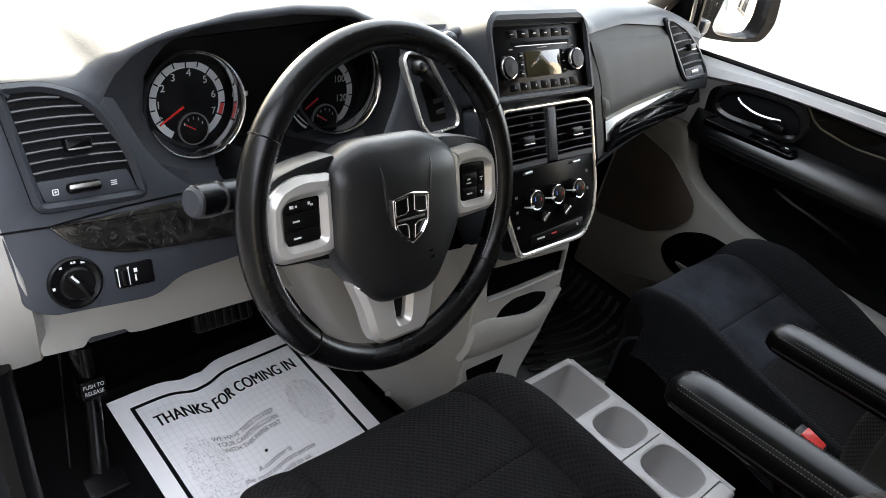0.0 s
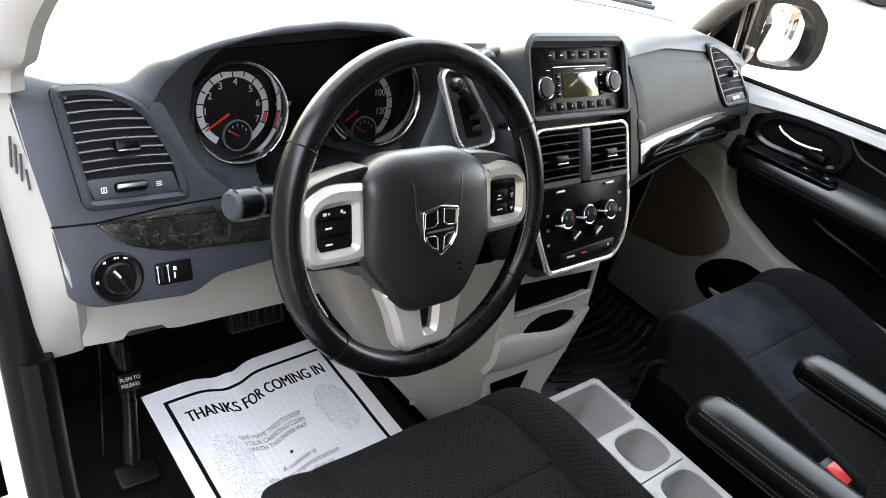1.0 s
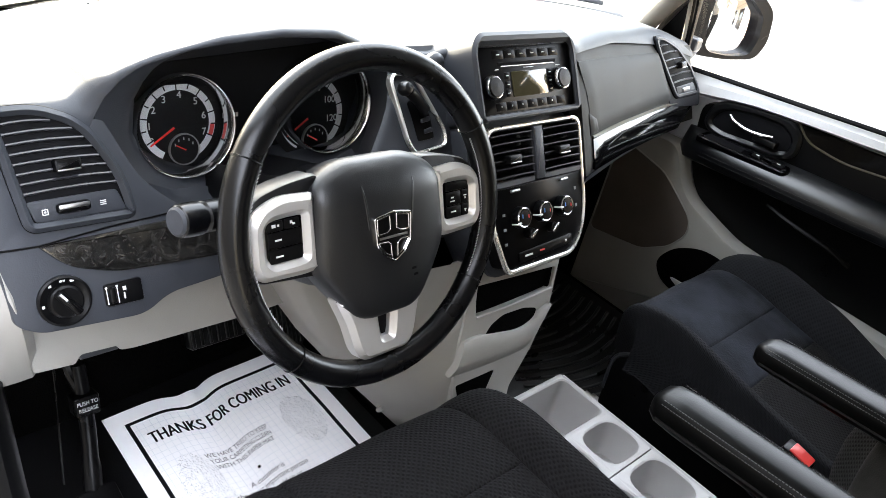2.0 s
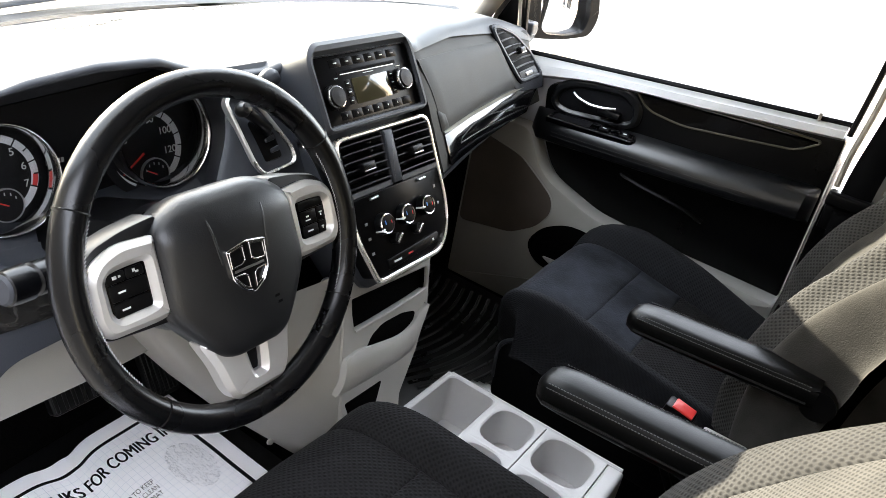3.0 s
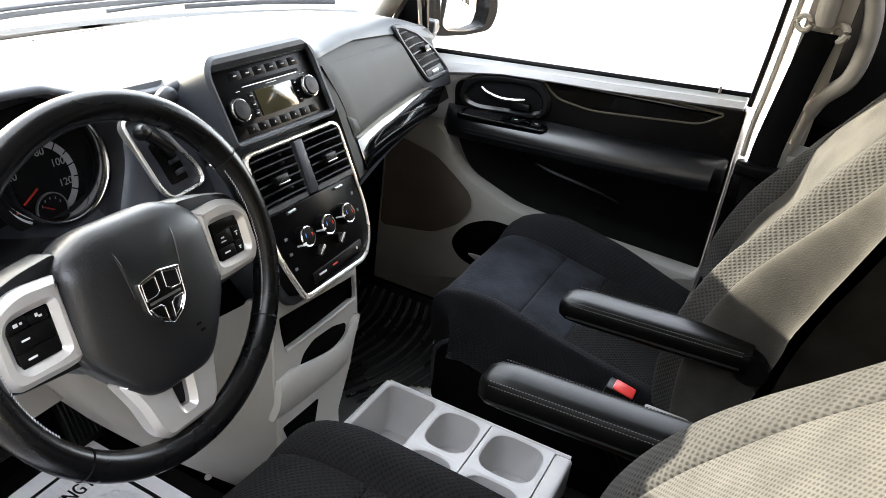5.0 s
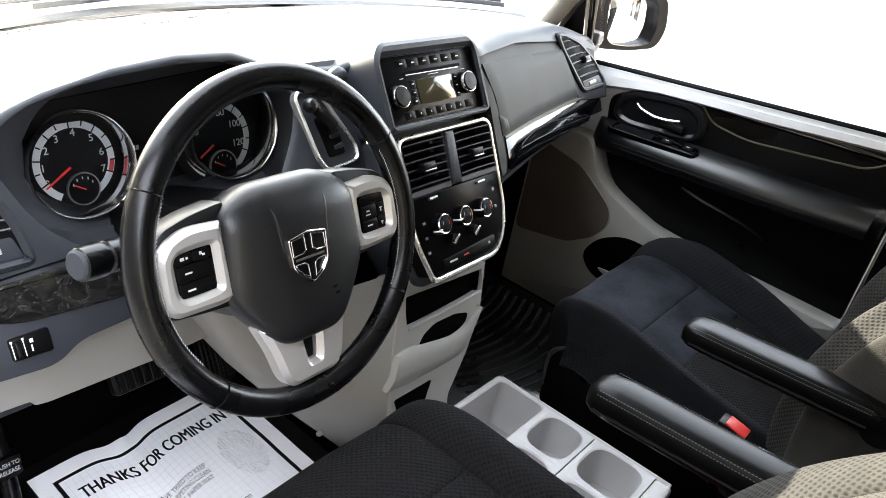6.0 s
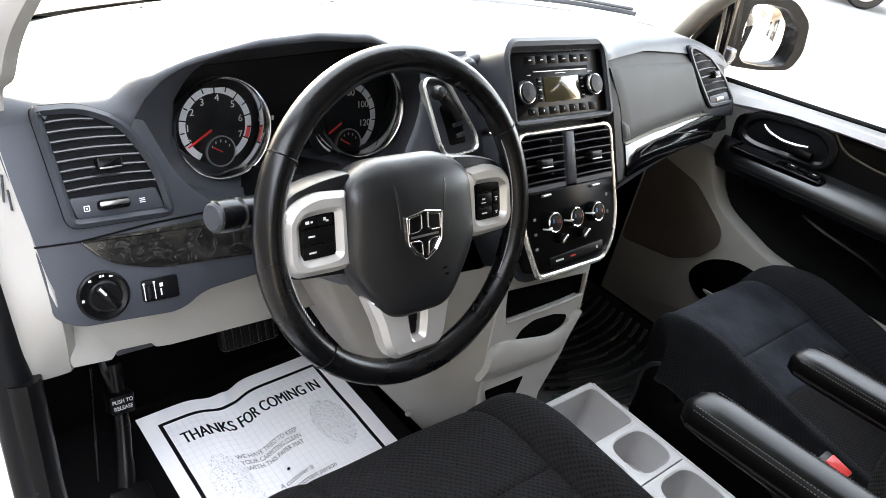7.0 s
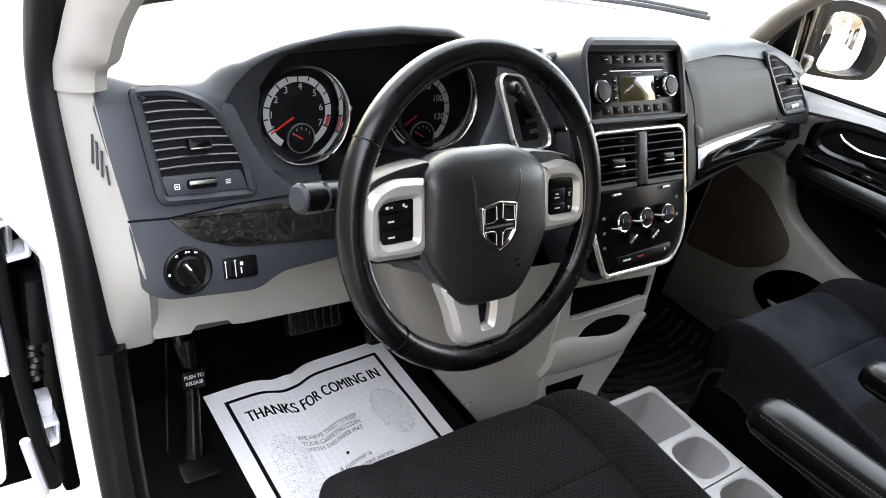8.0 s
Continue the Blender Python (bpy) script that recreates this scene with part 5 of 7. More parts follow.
part("shelf_lip", tube([L @ Vector((*lz(x, z), 0.002)) for x, z in ((-0.112, 0.793), (-0.03, 0.792), (0.03, 0.793), (0.072, 0.795))], 0.0022, 8), M_BEIGE, ls)
top_ = smooth_path([(-0.1458, 0.7649, 0), (-0.1151, 0.7667, 0), (-0.0761, 0.7597, 0), (-0.0216, 0.7511, 0), (0.0129, 0.7548, 0), (0.0360, 0.7659, 0), (0.0614, 0.7730, 0)], 4)
low_ = smooth_path([(-0.1726, 0.7168, 0), (-0.1415, 0.7135, 0), (-0.1105, 0.7115, 0), (-0.0445, 0.7088, 0), (0.0109, 0.7114, 0), (0.0343, 0.7329, 0), (0.0590, 0.7680, 0)], 4)
rows = [[tuple(L @ Vector((*lz(a.x + (b.x - a.x) * t, a.y + (b.y - a.y) * t), h))) for a, b in zip(top_, low_)] for t, h in ((0.0, 0.003), (0.0, 0.0085), (0.04, 0.010), (0.3, 0.013), (0.6, 0.0125), (0.72, 0.0105), (0.92, 0.005), (1.0, 0.0005))]
part("pocket_front", sheet(rows, (0, 0.012, 0)), M_BEIGE, ls, "light grey bulged pocket front", None)
# Flat black patches replace the shade inside the pocket mouth and lower recess.
part("pocket_mouth", slab(rpoly([lz(-0.097, 0.758), lz(-0.078, 0.774), lz(-0.05, 0.782), lz(0.0, 0.780), lz(0.034, 0.771), lz(0.02, 0.752), lz(-0.03, 0.746)], 0.008, 4), 0.0032, 0.001), M_CARPETSHADE, ls, "flat black patch for the shaded pocket mouth", L)
part("lower_recess", slab(rpoly([lz(-0.160, 0.700), lz(-0.150, 0.652), lz(-0.095, 0.668), lz(-0.072, 0.698)], 0.005, 3), 0.003, 0.001), M_CARPETSHADE, ls, "", L)
part("stack_foot", box(-0.09, 0.0, 0.03, 0.40, FLOOR, 0.60, 0.02), M_CARPETSHADE, ls, "black carpeted foot")
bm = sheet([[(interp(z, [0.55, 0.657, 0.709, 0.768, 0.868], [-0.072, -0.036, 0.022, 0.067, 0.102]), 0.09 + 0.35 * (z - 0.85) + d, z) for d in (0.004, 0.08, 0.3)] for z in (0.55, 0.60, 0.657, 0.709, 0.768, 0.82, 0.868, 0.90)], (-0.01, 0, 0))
part("stack_flank", bm, M_CARPETSHADE, ls)


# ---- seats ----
# Finer knit for backrest and headrest, its charcoal lightened to add sunlight.
M_KNITF = knit("sun_lightened_fine_knit_cloth", (0.036, 0.0345, 0.033), 0.0046, 0.6, 0.0)
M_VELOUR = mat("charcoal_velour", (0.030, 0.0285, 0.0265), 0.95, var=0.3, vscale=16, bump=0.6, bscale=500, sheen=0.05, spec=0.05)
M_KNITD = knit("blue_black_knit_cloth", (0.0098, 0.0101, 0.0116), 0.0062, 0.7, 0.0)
# The cushion's charcoal knit again, lightened in colour for the sunlit backrest.
M_KNITB = knit("sun_lightened_back_knit_cloth", (0.027, 0.0262, 0.0255), depth=1.0, sheen=0.0)


def along(path, s):
    """Point and outward normal at the fraction s of a profile of (y, z) points."""
    q = [Vector(p) for p in path]
    ln = [0.0]
    for a, b in zip(q, q[1:]):
        ln.append(ln[-1] + (b - a).length)
    d = s * ln[-1]
    y, z = float(np.interp(d, ln, [p.x for p in q])), float(np.interp(d, ln, [p.y for p in q]))
    e = 0.012 * ln[-1]
    y0, z0 = float(np.interp(d - e, ln, [p.x for p in q])), float(np.interp(d - e, ln, [p.y for p in q]))
    y1, z1 = float(np.interp(d + e, ln, [p.x for p in q])), float(np.interp(d + e, ln, [p.y for p in q]))
    t = Vector((y1 - y0, z1 - z0)).normalized()
    return Vector((y, z)), Vector((t.y, -t.x)), ln[-1]


def step(a, b, x):
    t = min(1, max(0, (x - a) / (b - a)))
    return t * t * (3 - 2 * t)


def pad(path, cx, hw, u0, u1, s0, s1, lift, seams, nu=34, ns=44):
    """One sewn panel over a profile: u across from -1 to 1, s along it; its seams sink in."""
    path = [tuple(p) for p in smooth_path([(p[0], p[1], 0) for p in path], 5)]
    path = [(p[0], p[1]) for p in path]
    g = []
    for s in [s0 + (s1 - s0) * (0.5 - 0.5 * math.cos(math.pi * k / (ns - 1))) for k in range(ns)]:
        pt, nn, L = along(path, s)
        row = []
        w = hw(s)
        for u in [u0 + (u1 - u0) * (0.5 - 0.5 * math.cos(math.pi * k / (nu - 1))) for k in range(nu)]:
            d = lift(u, s)
            e = min([abs(u - v) * w for v in seams[0]] + [abs(s - v) * L for v in seams[1]] + [1])
            d -= 0.0045 * math.exp(-(e / 0.004))
            d += 0.0025 * noise.noise(Vector((u * 3 + cx * 7, s * 6, 1.7)))
            x = cx + w * u
            row.append((x, pt.x + nn.x * d, pt.y + nn.y * d))
        g.append(row)
    return sheet(g)


CUSHION = [(-0.005, 0.600), (0.012, 0.65), (0.010, 0.70), (-0.02, 0.738), (-0.075, 0.755), (-0.16, 0.756), (-0.30, 0.748), (-0.44, 0.735), (-0.52, 0.715)]
BACK_D = [(-0.42, 0.70), (-0.412, 0.80), (-0.430, 0.90), (-0.475, 0.985), (-0.52, 1.045), (-0.572, 1.10), (-0.63, 1.16), (-0.69, 1.215), (-0.745, 1.235), (-0.785, 1.22), (-0.815, 1.15), (-0.79, 0.95), (-0.70, 0.72)]
BACK_P = [(-0.41, 0.70), (-0.402, 0.80), (-0.408, 0.88), (-0.440, 0.975), (-0.480, 1.04), (-0.520, 1.095), (-0.556, 1.145), (-0.592, 1.20), (-0.622, 1.240), (-0.66, 1.255), (-0.70, 1.238), (-0.73, 1.17), (-0.74, 0.95), (-0.69, 0.72)]


CUSHION_P = [(-0.005, 0.600), (0.012, 0.65), (0.014, 0.70), (0.002, 0.735), (-0.03, 0.755), (-0.09, 0.752), (-0.16, 0.738), (-0.25, 0.718), (-0.36, 0.697), (-0.46, 0.685), (-0.52, 0.68)]


def seat(cx, inner, back, at_y, label, seam_z, recess, insert, hwid=0.243, CUSHION=CUSHION, bolster=M_KNIT, bu=0.40, back_cloth=M_KNITF, seams=(-0.56, 0.56), back_x=0.0, hump=0.0, arm=(0.0, 1.0), nose=0.93, sy=0.0):
    st_ = thing("front_seat", (cx, -0.25, FLOOR), label, "seat", "front seats")

    ua, ub = seams

    def clift(u, s):
        e = (u - ub) / (1 - ub) if u > 0 else (ua - u) / (1 + ua)
        d = (0.026 + (hump * step(0.05, 0.3, s) * (1 - step(0.55, 0.95, s)) if u > 0 else 0)) * step(-0.12, 0.40, e) * step(0.12, 0.4, s)
        return d - 0.13 * step(0.50, 1.0, e) ** 1.8 + 0.004 * math.cos(u * 2)
    chw = lambda s: hwid * (nose + (1 - nose) * step(0.0, 0.3, s))
    sm = ([ua, ub], [0.44, 0.58])
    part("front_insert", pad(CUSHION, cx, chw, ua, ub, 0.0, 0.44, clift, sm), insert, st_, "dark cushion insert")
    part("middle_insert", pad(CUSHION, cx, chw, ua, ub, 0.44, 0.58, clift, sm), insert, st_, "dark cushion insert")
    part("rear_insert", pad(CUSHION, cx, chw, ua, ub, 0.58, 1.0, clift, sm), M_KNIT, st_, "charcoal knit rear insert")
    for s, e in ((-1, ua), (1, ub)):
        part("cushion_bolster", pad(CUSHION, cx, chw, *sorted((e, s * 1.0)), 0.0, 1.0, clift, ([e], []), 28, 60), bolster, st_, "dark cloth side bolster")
        x = cx + s * hwid * (nose + 0.035)
        o = rpoly([(-0.01, 0.54), (0.42, 0.52), (0.50, 0.60), (0.50, 0.69), (0.30, 0.675), (0.10, 0.668), (0.03, 0.690), (-0.012, 0.66)], 0.02, 4)
        if s > 0:
            o = [Vector((-p.x, p.y)) for p in o]
        shield = part("side_shield", slab(o, 0.012, 0.006, 0.01), M_BLACK, st_, "black plastic side shield", basis((x, sy, sy * 0.6), (0, s, 0), (0, 0, 1)))
        # Paler tube added as the highlight on the black shield's bevel.
        part("shield_edge_light", tube(smooth_path([(x + s * 0.009, y + sy, z + sy * 0.6) for y, z in ((0.010, 0.585), (0.012, 0.65), (-0.004, 0.678), (-0.035, 0.688), (-0.085, 0.672), (-0.13, 0.668))], 4), 0.0045, 8), M_SLAT, shield, "paler strip added for the light caught by the edge")
    part("base", box(cx - 0.21, cx + 0.21, -0.48, -0.03, FLOOR + 0.03, 0.66, 0.02), M_CARPETSHADE, st_, "black seat base")
    for s in (-1, 1):
        part("rail", box(cx + s * 0.18 - 0.02, cx + s * 0.18 + 0.02, -0.55, 0.03, FLOOR, FLOOR + 0.035, 0.004), M_STEEL, st_, "steel seat rail")

    fine_path = [(p[0], p[1]) for p in smooth_path([(p[0], p[1], 0) for p in back], 5)]
    top_i = max(range(len(fine_path)), key=lambda i: fine_path[i][1])
    front, rear = fine_path[:top_i + 1], fine_path[:top_i - 1:-1]

    def thick(z):
        return max(0.0, interp(z, [p[1] for p in front], [p[0] for p in front]) - interp(z, [p[1] for p in rear], [p[0] for p in rear]))

    def blift(u, s):
        a = abs(u)
        z = along(fine_path, s)[0].y
        d = -recess * (1 - step(bu - 0.10, bu + 0.16, a)) * step(0.05, 0.12, s) * (1 - step(0.27, 0.38, s))
        room = min(0.195, 0.46 * thick(z))
        return d - min(0.035, room * 0.5) * step(0.60, 0.80, a) ** 1.5 - max(0.0, room - 0.035) * step(0.79, 1.0, a) ** 1.25
    bhw = lambda s: 0.260 * (1.0 - 0.10 * step(0.20, 0.50, s))
    run_, tot = 0.0, sum((Vector(a) - Vector(b)).length for a, b in zip(fine_path, fine_path[1:]))
    s1 = 0.3
    for i in range(top_i):
        if fine_path[i][1] <= seam_z:
            run_ += (Vector(fine_path[i + 1]) - Vector(fine_path[i])).length
            s1 = run_ / tot
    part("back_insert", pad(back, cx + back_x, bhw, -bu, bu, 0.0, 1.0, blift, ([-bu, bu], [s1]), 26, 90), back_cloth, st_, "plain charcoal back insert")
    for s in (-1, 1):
        part("back_bolster", pad(back, cx + back_x, bhw, *sorted((s * bu, s * 0.80)), 0.0, 1.0, blift, ([s * bu, s * 0.80], []), 18, 90), M_KNITB, st_, "charcoal knit back bolster, coloured lighter as if sunlit")
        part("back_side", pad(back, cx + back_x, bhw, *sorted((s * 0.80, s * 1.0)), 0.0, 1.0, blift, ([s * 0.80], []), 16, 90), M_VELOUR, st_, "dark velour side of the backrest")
    ins = ccw([Vector(p).to_2d() for p in smooth_path([(-p[0], p[1], 0) for p in back], 3)])
    cm = inset(ins, 0.095)
    part("back_core", slab(cm, hwid * 0.55, 0.03, hwid * 0.55), M_CARPETSHADE, st_, "black cloth seat sides", basis((cx, 0, 0), (0, -1, 0), (0, 0, 1)))
    # headrest on two posts
    k = [i for i, p in enumerate(back) if p[1] == max(q[1] for q in back)][0]
    ty, tz = back[k]
    hr = []
    for h, w, d, yo in ((0.03, 0.085, 0.030, 0.0), (0.045, 0.115, 0.048, 0.0), (0.09, 0.130, 0.056, -0.010), (0.15, 0.128, 0.055, -0.025), (0.20, 0.110, 0.045, -0.036), (0.222, 0.075, 0.028, -0.040)):
        hr.append([(cx + w * math.copysign(abs(math.cos(a)) ** 0.6, math.cos(a)), ty + yo + 0.005 + d * math.copysign(abs(math.sin(a)) ** 0.7, math.sin(a)), tz + h) for a in [2 * math.pi * i / 28 for i in range(28)]])
    hd = part("headrest", loft(hr), M_KNITF, st_, "charcoal cloth headrest")
    for s in (-1, 1):
        part("post", tube([(cx + s * 0.06, ty, tz - 0.03), (cx + s * 0.06, ty, tz + 0.05)], 0.006, 10), M_CHROME, hd, "chrome headrest post")
    # folding armrest on the inner side
    ax = cx + inner * at_y
    rg_ = []
    for y, w, h, zc in ((-0.226, 0.012, 0.009, 0.862), (-0.230, 0.022, 0.017, 0.862), (-0.242, 0.029, 0.023, 0.863), (-0.27, 0.0315, 0.025, 0.865), (-0.36, 0.032, 0.025, 0.869), (-0.46, 0.032, 0.026, 0.874), (-0.53, 0.032, 0.028, 0.878)):
        y, h = y + arm[0] * interp(-y, [0.24, 0.50], [1, 0]), h * arm[1]
        rg_.append([(ax + w * math.copysign(abs(math.cos(a)) ** 0.55, math.cos(a)), y, zc + h * math.copysign(abs(math.sin(a)) ** 0.65, math.sin(a))) for a in [2 * math.pi * i / 28 for i in range(28)]])
    ar = part("armrest", loft(rg_), M_VINYL, st_, "black vinyl folding armrest with pale stitching")
    bmt = bmesh.new()
    for so_, zo in ((-1, 0.0205), (-1, 0.0155), (1, 0.0205)):
        for i in range(64):
            y = -0.245 + arm[0] - (0.0043 + arm[0] / 64) * i
            zc = interp(-y, [0.24, 0.53], [0.863, 0.878])
            xo = so_ * (0.0275 if zo > 0.02 else 0.0312)
            tube([(ax + xo, y, zc + zo * arm[1]), (ax + xo, y - 0.0027, zc + zo * arm[1])], 0.0006, 5, bm=bmt)
    tagged(part("stitching", bmt, M_STITCH, ar, "pale stitches"), kind="stuff")
    part("piping", tube([(ax - 0.0322, y, interp(-y, [0.24, 0.53], [0.862, 0.877]) - 0.007) for y in np.linspace(-0.245 + arm[0], -0.52, 10)], 0.0022, 6), M_VINYL, ar)
    part("armrest_pivot", lathe([(0.0, -0.03), (0.024, -0.03), (0.024, 0.03), (0.0, 0.03)], 20), M_BLACK, st_, "", Matrix.Translation((ax, -0.535, 0.872)) @ pose(0, 0, 0, 0, 90, 0))
    return st_


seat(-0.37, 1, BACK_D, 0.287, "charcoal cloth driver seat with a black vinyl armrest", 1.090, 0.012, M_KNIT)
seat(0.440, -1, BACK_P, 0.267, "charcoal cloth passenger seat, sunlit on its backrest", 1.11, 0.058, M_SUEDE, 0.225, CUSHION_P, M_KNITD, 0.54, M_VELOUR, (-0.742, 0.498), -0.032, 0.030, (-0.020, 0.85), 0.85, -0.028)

# ---- floor console with cup wells ----
cn = thing("floor_console", (0, -0.16, FLOOR), "light grey floor console with cup wells", "console")
ZC = 0.628


def cell(x0, x1, y0, y1, depth, mx, my, name, r=0.02, lowx=0.0):
    o = rpoly([(x0, y0), (x1, y0), (x1, y1), (x0, y1)], 0.0005, 5)
    i = rpoly([(x0 + mx, y0 + my), (x1 - mx, y0 + my), (x1 - mx, y1 - my), (x0 + mx, y1 - my)], r, 5)
    c = Vector(((x0 + x1) / 2, (y0 + y1) / 2))
    i, o = ccw(i), ccw(o)
    f = lambda q, z, s=1.0: [(c.x + (p.x - c.x) * s, c.y + (p.y - c.y) * s, z) for p in q]
    bm_ = loft([f(o, ZC - 0.03), f(o, ZC), f(inset(i, -0.004), ZC + 0.001), f(inset(i, -0.001), ZC - 0.001), f(i, ZC - 0.006), f(i, ZC - depth + 0.012, 0.90), f(i, ZC - depth, 0.80)], cap0=False, cap1=True)
    return part(name, bm_, M_GREY, cn, "light grey moulded well")


cell(-0.105, 0.110, -0.098, 0.010, 0.085, 0.007, 0.008, "front_bin", 0.014)
cell(-0.105, 0.0, -0.190, -0.098, 0.065, 0.008, 0.009, "cup_well", 0.030)
cell(0.0, 0.110, -0.190, -0.098, 0.065, 0.010, 0.009, "cup_well", 0.030)
cell(-0.105, 0.0, -0.305, -0.1925, 0.065, 0.008, 0.011, "cup_well", 0.032)
cell(0.0, 0.110, -0.305, -0.1925, 0.065, 0.010, 0.011, "cup_well", 0.032)
part("rear_lip", box(-0.105, 0.110, -0.335, -0.305, 0.56, ZC, 0.008, 3), M_GREY, cn)
part("rim_right", tube([(0.110, y, ZC - 0.004) for y in (0.008, -0.1, -0.2, -0.33)], 0.006, 8), M_GREY, cn)
part("rim_front", tube([(x, 0.010, ZC - 0.004) for x in (-0.10, 0.0, 0.108)], 0.006, 8), M_GREY, cn)
part("body", box(-0.098, 0.103, -0.33, 0.005, FLOOR, 0.545, 0.012), M_GREY, cn, "light grey console body")
bm = sheet([[(0.109, y, z) for y in (0.008, -0.15, -0.33)] for z in (0.53, 0.58, 0.622)], (-0.004, 0, 0))
part("side_skin", bm, M_GREY, cn)
bm = sheet([[(x, 0.008, z) for x in (-0.10, 0.0, 0.108)] for z in (0.53, 0.58, 0.622)], (0, -0.004, 0))
part("front_skin", bm, M_GREY, cn)

# ---- belt buckles and belt ----


def buckle(x, y, z, tilt, label):
    b = thing("belt_buckle", (x, y, z - 0.10), label, "belt buckle", "belt buckles")
    m = Matrix.Translation((x, y, z)) @ pose(0, 0, 0, tilt, 0, 0)
    part("case", box(-0.016, 0.016, -0.024, 0.024, -0.09, 0.0, 0.004), M_BLACK, b, "black buckle case", m)
    part("button", slab(rpoly([(-0.013, -0.020), (0.013, -0.020), (0.013, 0.014), (-0.013, 0.014)], 0.002, 2), 0.003, 0.001), M_RED, b, "red release button", m)
    part("stalk", tube([m @ Vector((0, 0, -0.085)), (x, y - 0.03, z - 0.16), (x, y - 0.05, 0.50)], 0.012, 8, flat=0.4), M_BLACK, b)


buckle(0.165, -0.372, 0.752, 12, "black seat belt buckle with a red button beside the passenger seat")
buckle(-0.118, -0.395, 0.690, 12, "black seat belt buckle with a red button beside the driver seat")
part("hinge_cover", box(0.150, 0.178, -0.48, -0.41, 0.69, 0.735, 0.006, 3), M_GREY, bpy.data.objects["front_seat.001"], "grey hinge cover")

bt = thing("seat_belt", (0.735, -0.45, 0.62), "black seat belt hanging from the door pillar", "seat belt")
gp = [(0.722, -0.478, 1.252), (0.730, -0.462, 1.12), (0.728, -0.450, 0.985), (0.72, -0.46, 0.80), (0.715, -0.48, 0.62)]
bm = sheet([[(p[0] - 0.002 * math.cos(k * 3.1), p[1] + 0.028 * k, p[2]) for k in (-1, -0.5, 0, 0.5, 1)] for p in smooth_path(gp, 5)], (0.002, 0, 0))
part("webbing", bm, M_BELT, bt, "black webbing")
part("ring_front", tube([(0.73 + 0.008 * math.cos(a), -0.443 + 0.012 * math.cos(a), 1.262 + 0.013 * math.sin(a)) for a in [2 * math.pi * i / 20 for i in range(20)]], 0.0055, 8, closed=True), M_TRIM, bt, "light belt ring")
part("ring_rear", tube([(0.73 + 0.008 * math.cos(a), -0.506 + 0.012 * math.cos(a), 1.256 + 0.014 * math.sin(a)) for a in [2 * math.pi * i / 20 for i in range(20)]], 0.007, 8, closed=True), M_TRIM, bt)
part("cover", loft([[(0.728 + 0.013 * math.cos(a), -0.475 + 0.019 * math.sin(a) * s, z) for a in [2 * math.pi * i / 18 for i in range(18)]] for z, s in ((1.262, 0.7), (1.27, 1.0), (1.32, 1.05), (1.42, 1.0), (1.44, 0.6))]), M_TRIM, bt, "light belt anchor cover")
part("guide", box(0.715, 0.745, -0.492, -0.402, 0.955, 0.985, 0.008, 3), M_BLACK, bt, "black belt guide")
part("guide_leg", box(0.735, 0.755, -0.425, -0.405, 0.90, 0.96, 0.004), M_BLACK, bt)
part("tag_plate", box(0.748, 0.756, -0.545, -0.475, 0.96, 1.035, 0.003), M_GREY, bt, "grey plate with a small white tag")
part("tag", box(0.745, 0.749, -0.508, -0.490, 1.000, 1.010, 0.001), M_WHITE, bt)
gh = thing("grab_handle", (0.76, -0.54, 1.10), "beige looped grab handle on the door pillar", "handle")
part("loop", tube(smooth_path([(0.755, -0.50, 1.10), (0.752, -0.515, 1.135), (0.742, -0.548, 1.18), (0.74, -0.555, 1.25), (0.737, -0.545, 1.31), (0.732, -0.520, 1.36), (0.728, -0.500, 1.40)], 5), 0.016, 14, up=(1, 0, 0), flat=0.8), M_TRIM, gh)
part("stem", tube(smooth_path([(0.757, -0.49, 1.00), (0.755, -0.50, 1.08), (0.752, -0.507, 1.16), (0.748, -0.505, 1.26), (0.735, -0.50, 1.36)], 5), 0.010, 10), M_TRIM, gh)

# ---- passenger door ----
M_SPEAKER = mat("brown_grille_mesh", (0.095, 0.080, 0.070), 0.8, bump=1.0, bscale=900, spec=0.1)
D = basis((0.77, 0, 0), (0, -1, 0), (0, 0, 1))
door = thing("passenger_door", (0.79, 0.0, 0.42), "closed passenger door, black upper and light grey lower trim", "door")
o = rpoly([(-0.262, 0.99), (-0.245, 0.87), (-0.19, 0.775), (-0.05, 0.730), (0.15, 0.712), (0.392, 0.705), (0.392, 1.076), (0.0, 1.043)], [0.03, 0.05, 0.05, 0.02, 0.02, 0.01, 0.012, 0.01], 4)
part("upper_panel", slab(o, 0.0, 0.006, 0.03), M_BLACK, door, "black moulded door panel", D)
rows = []
for t in np.linspace(0, 1, 16):
    y, z = 0.33 - 0.715 * t, interp(t, [0, 0.06, 0.5, 1], [1.036, 1.040, 1.066, 1.095])
    zb = interp(t, [0, 0.056, 0.252, 0.413, 0.618, 0.783, 1], [0.992, 1.003, 1.031, 1.041, 1.051, 1.063, 1.078])
    rows.append([(0.766, y, zb - 0.006), (0.755, y, zb), (0.762, y, (z + zb) / 2 + 0.004), (0.776, y, z - 0.005), (0.787, y, z), (0.797, y, z + 0.002)])
part("sill_trim", sheet(rows, (0.01, 0, -0.004)), M_LITSILL, door, "window sill trim, coloured pale for the window light")
part("window_seal", tube([(0.792, 0.33 - 0.725 * t, interp(t, [0, 0.06, 0.5, 1], [1.041, 1.045, 1.071, 1.100])) for t in np.linspace(0, 1, 14)], 0.006, 6), M_SEAL, door, "black window seal")
part("lock_pin", tube([(0.785, -0.328, 1.09), (0.785, -0.328, 1.106)], [0.003, 0.0035], 8), M_TRIM, door)
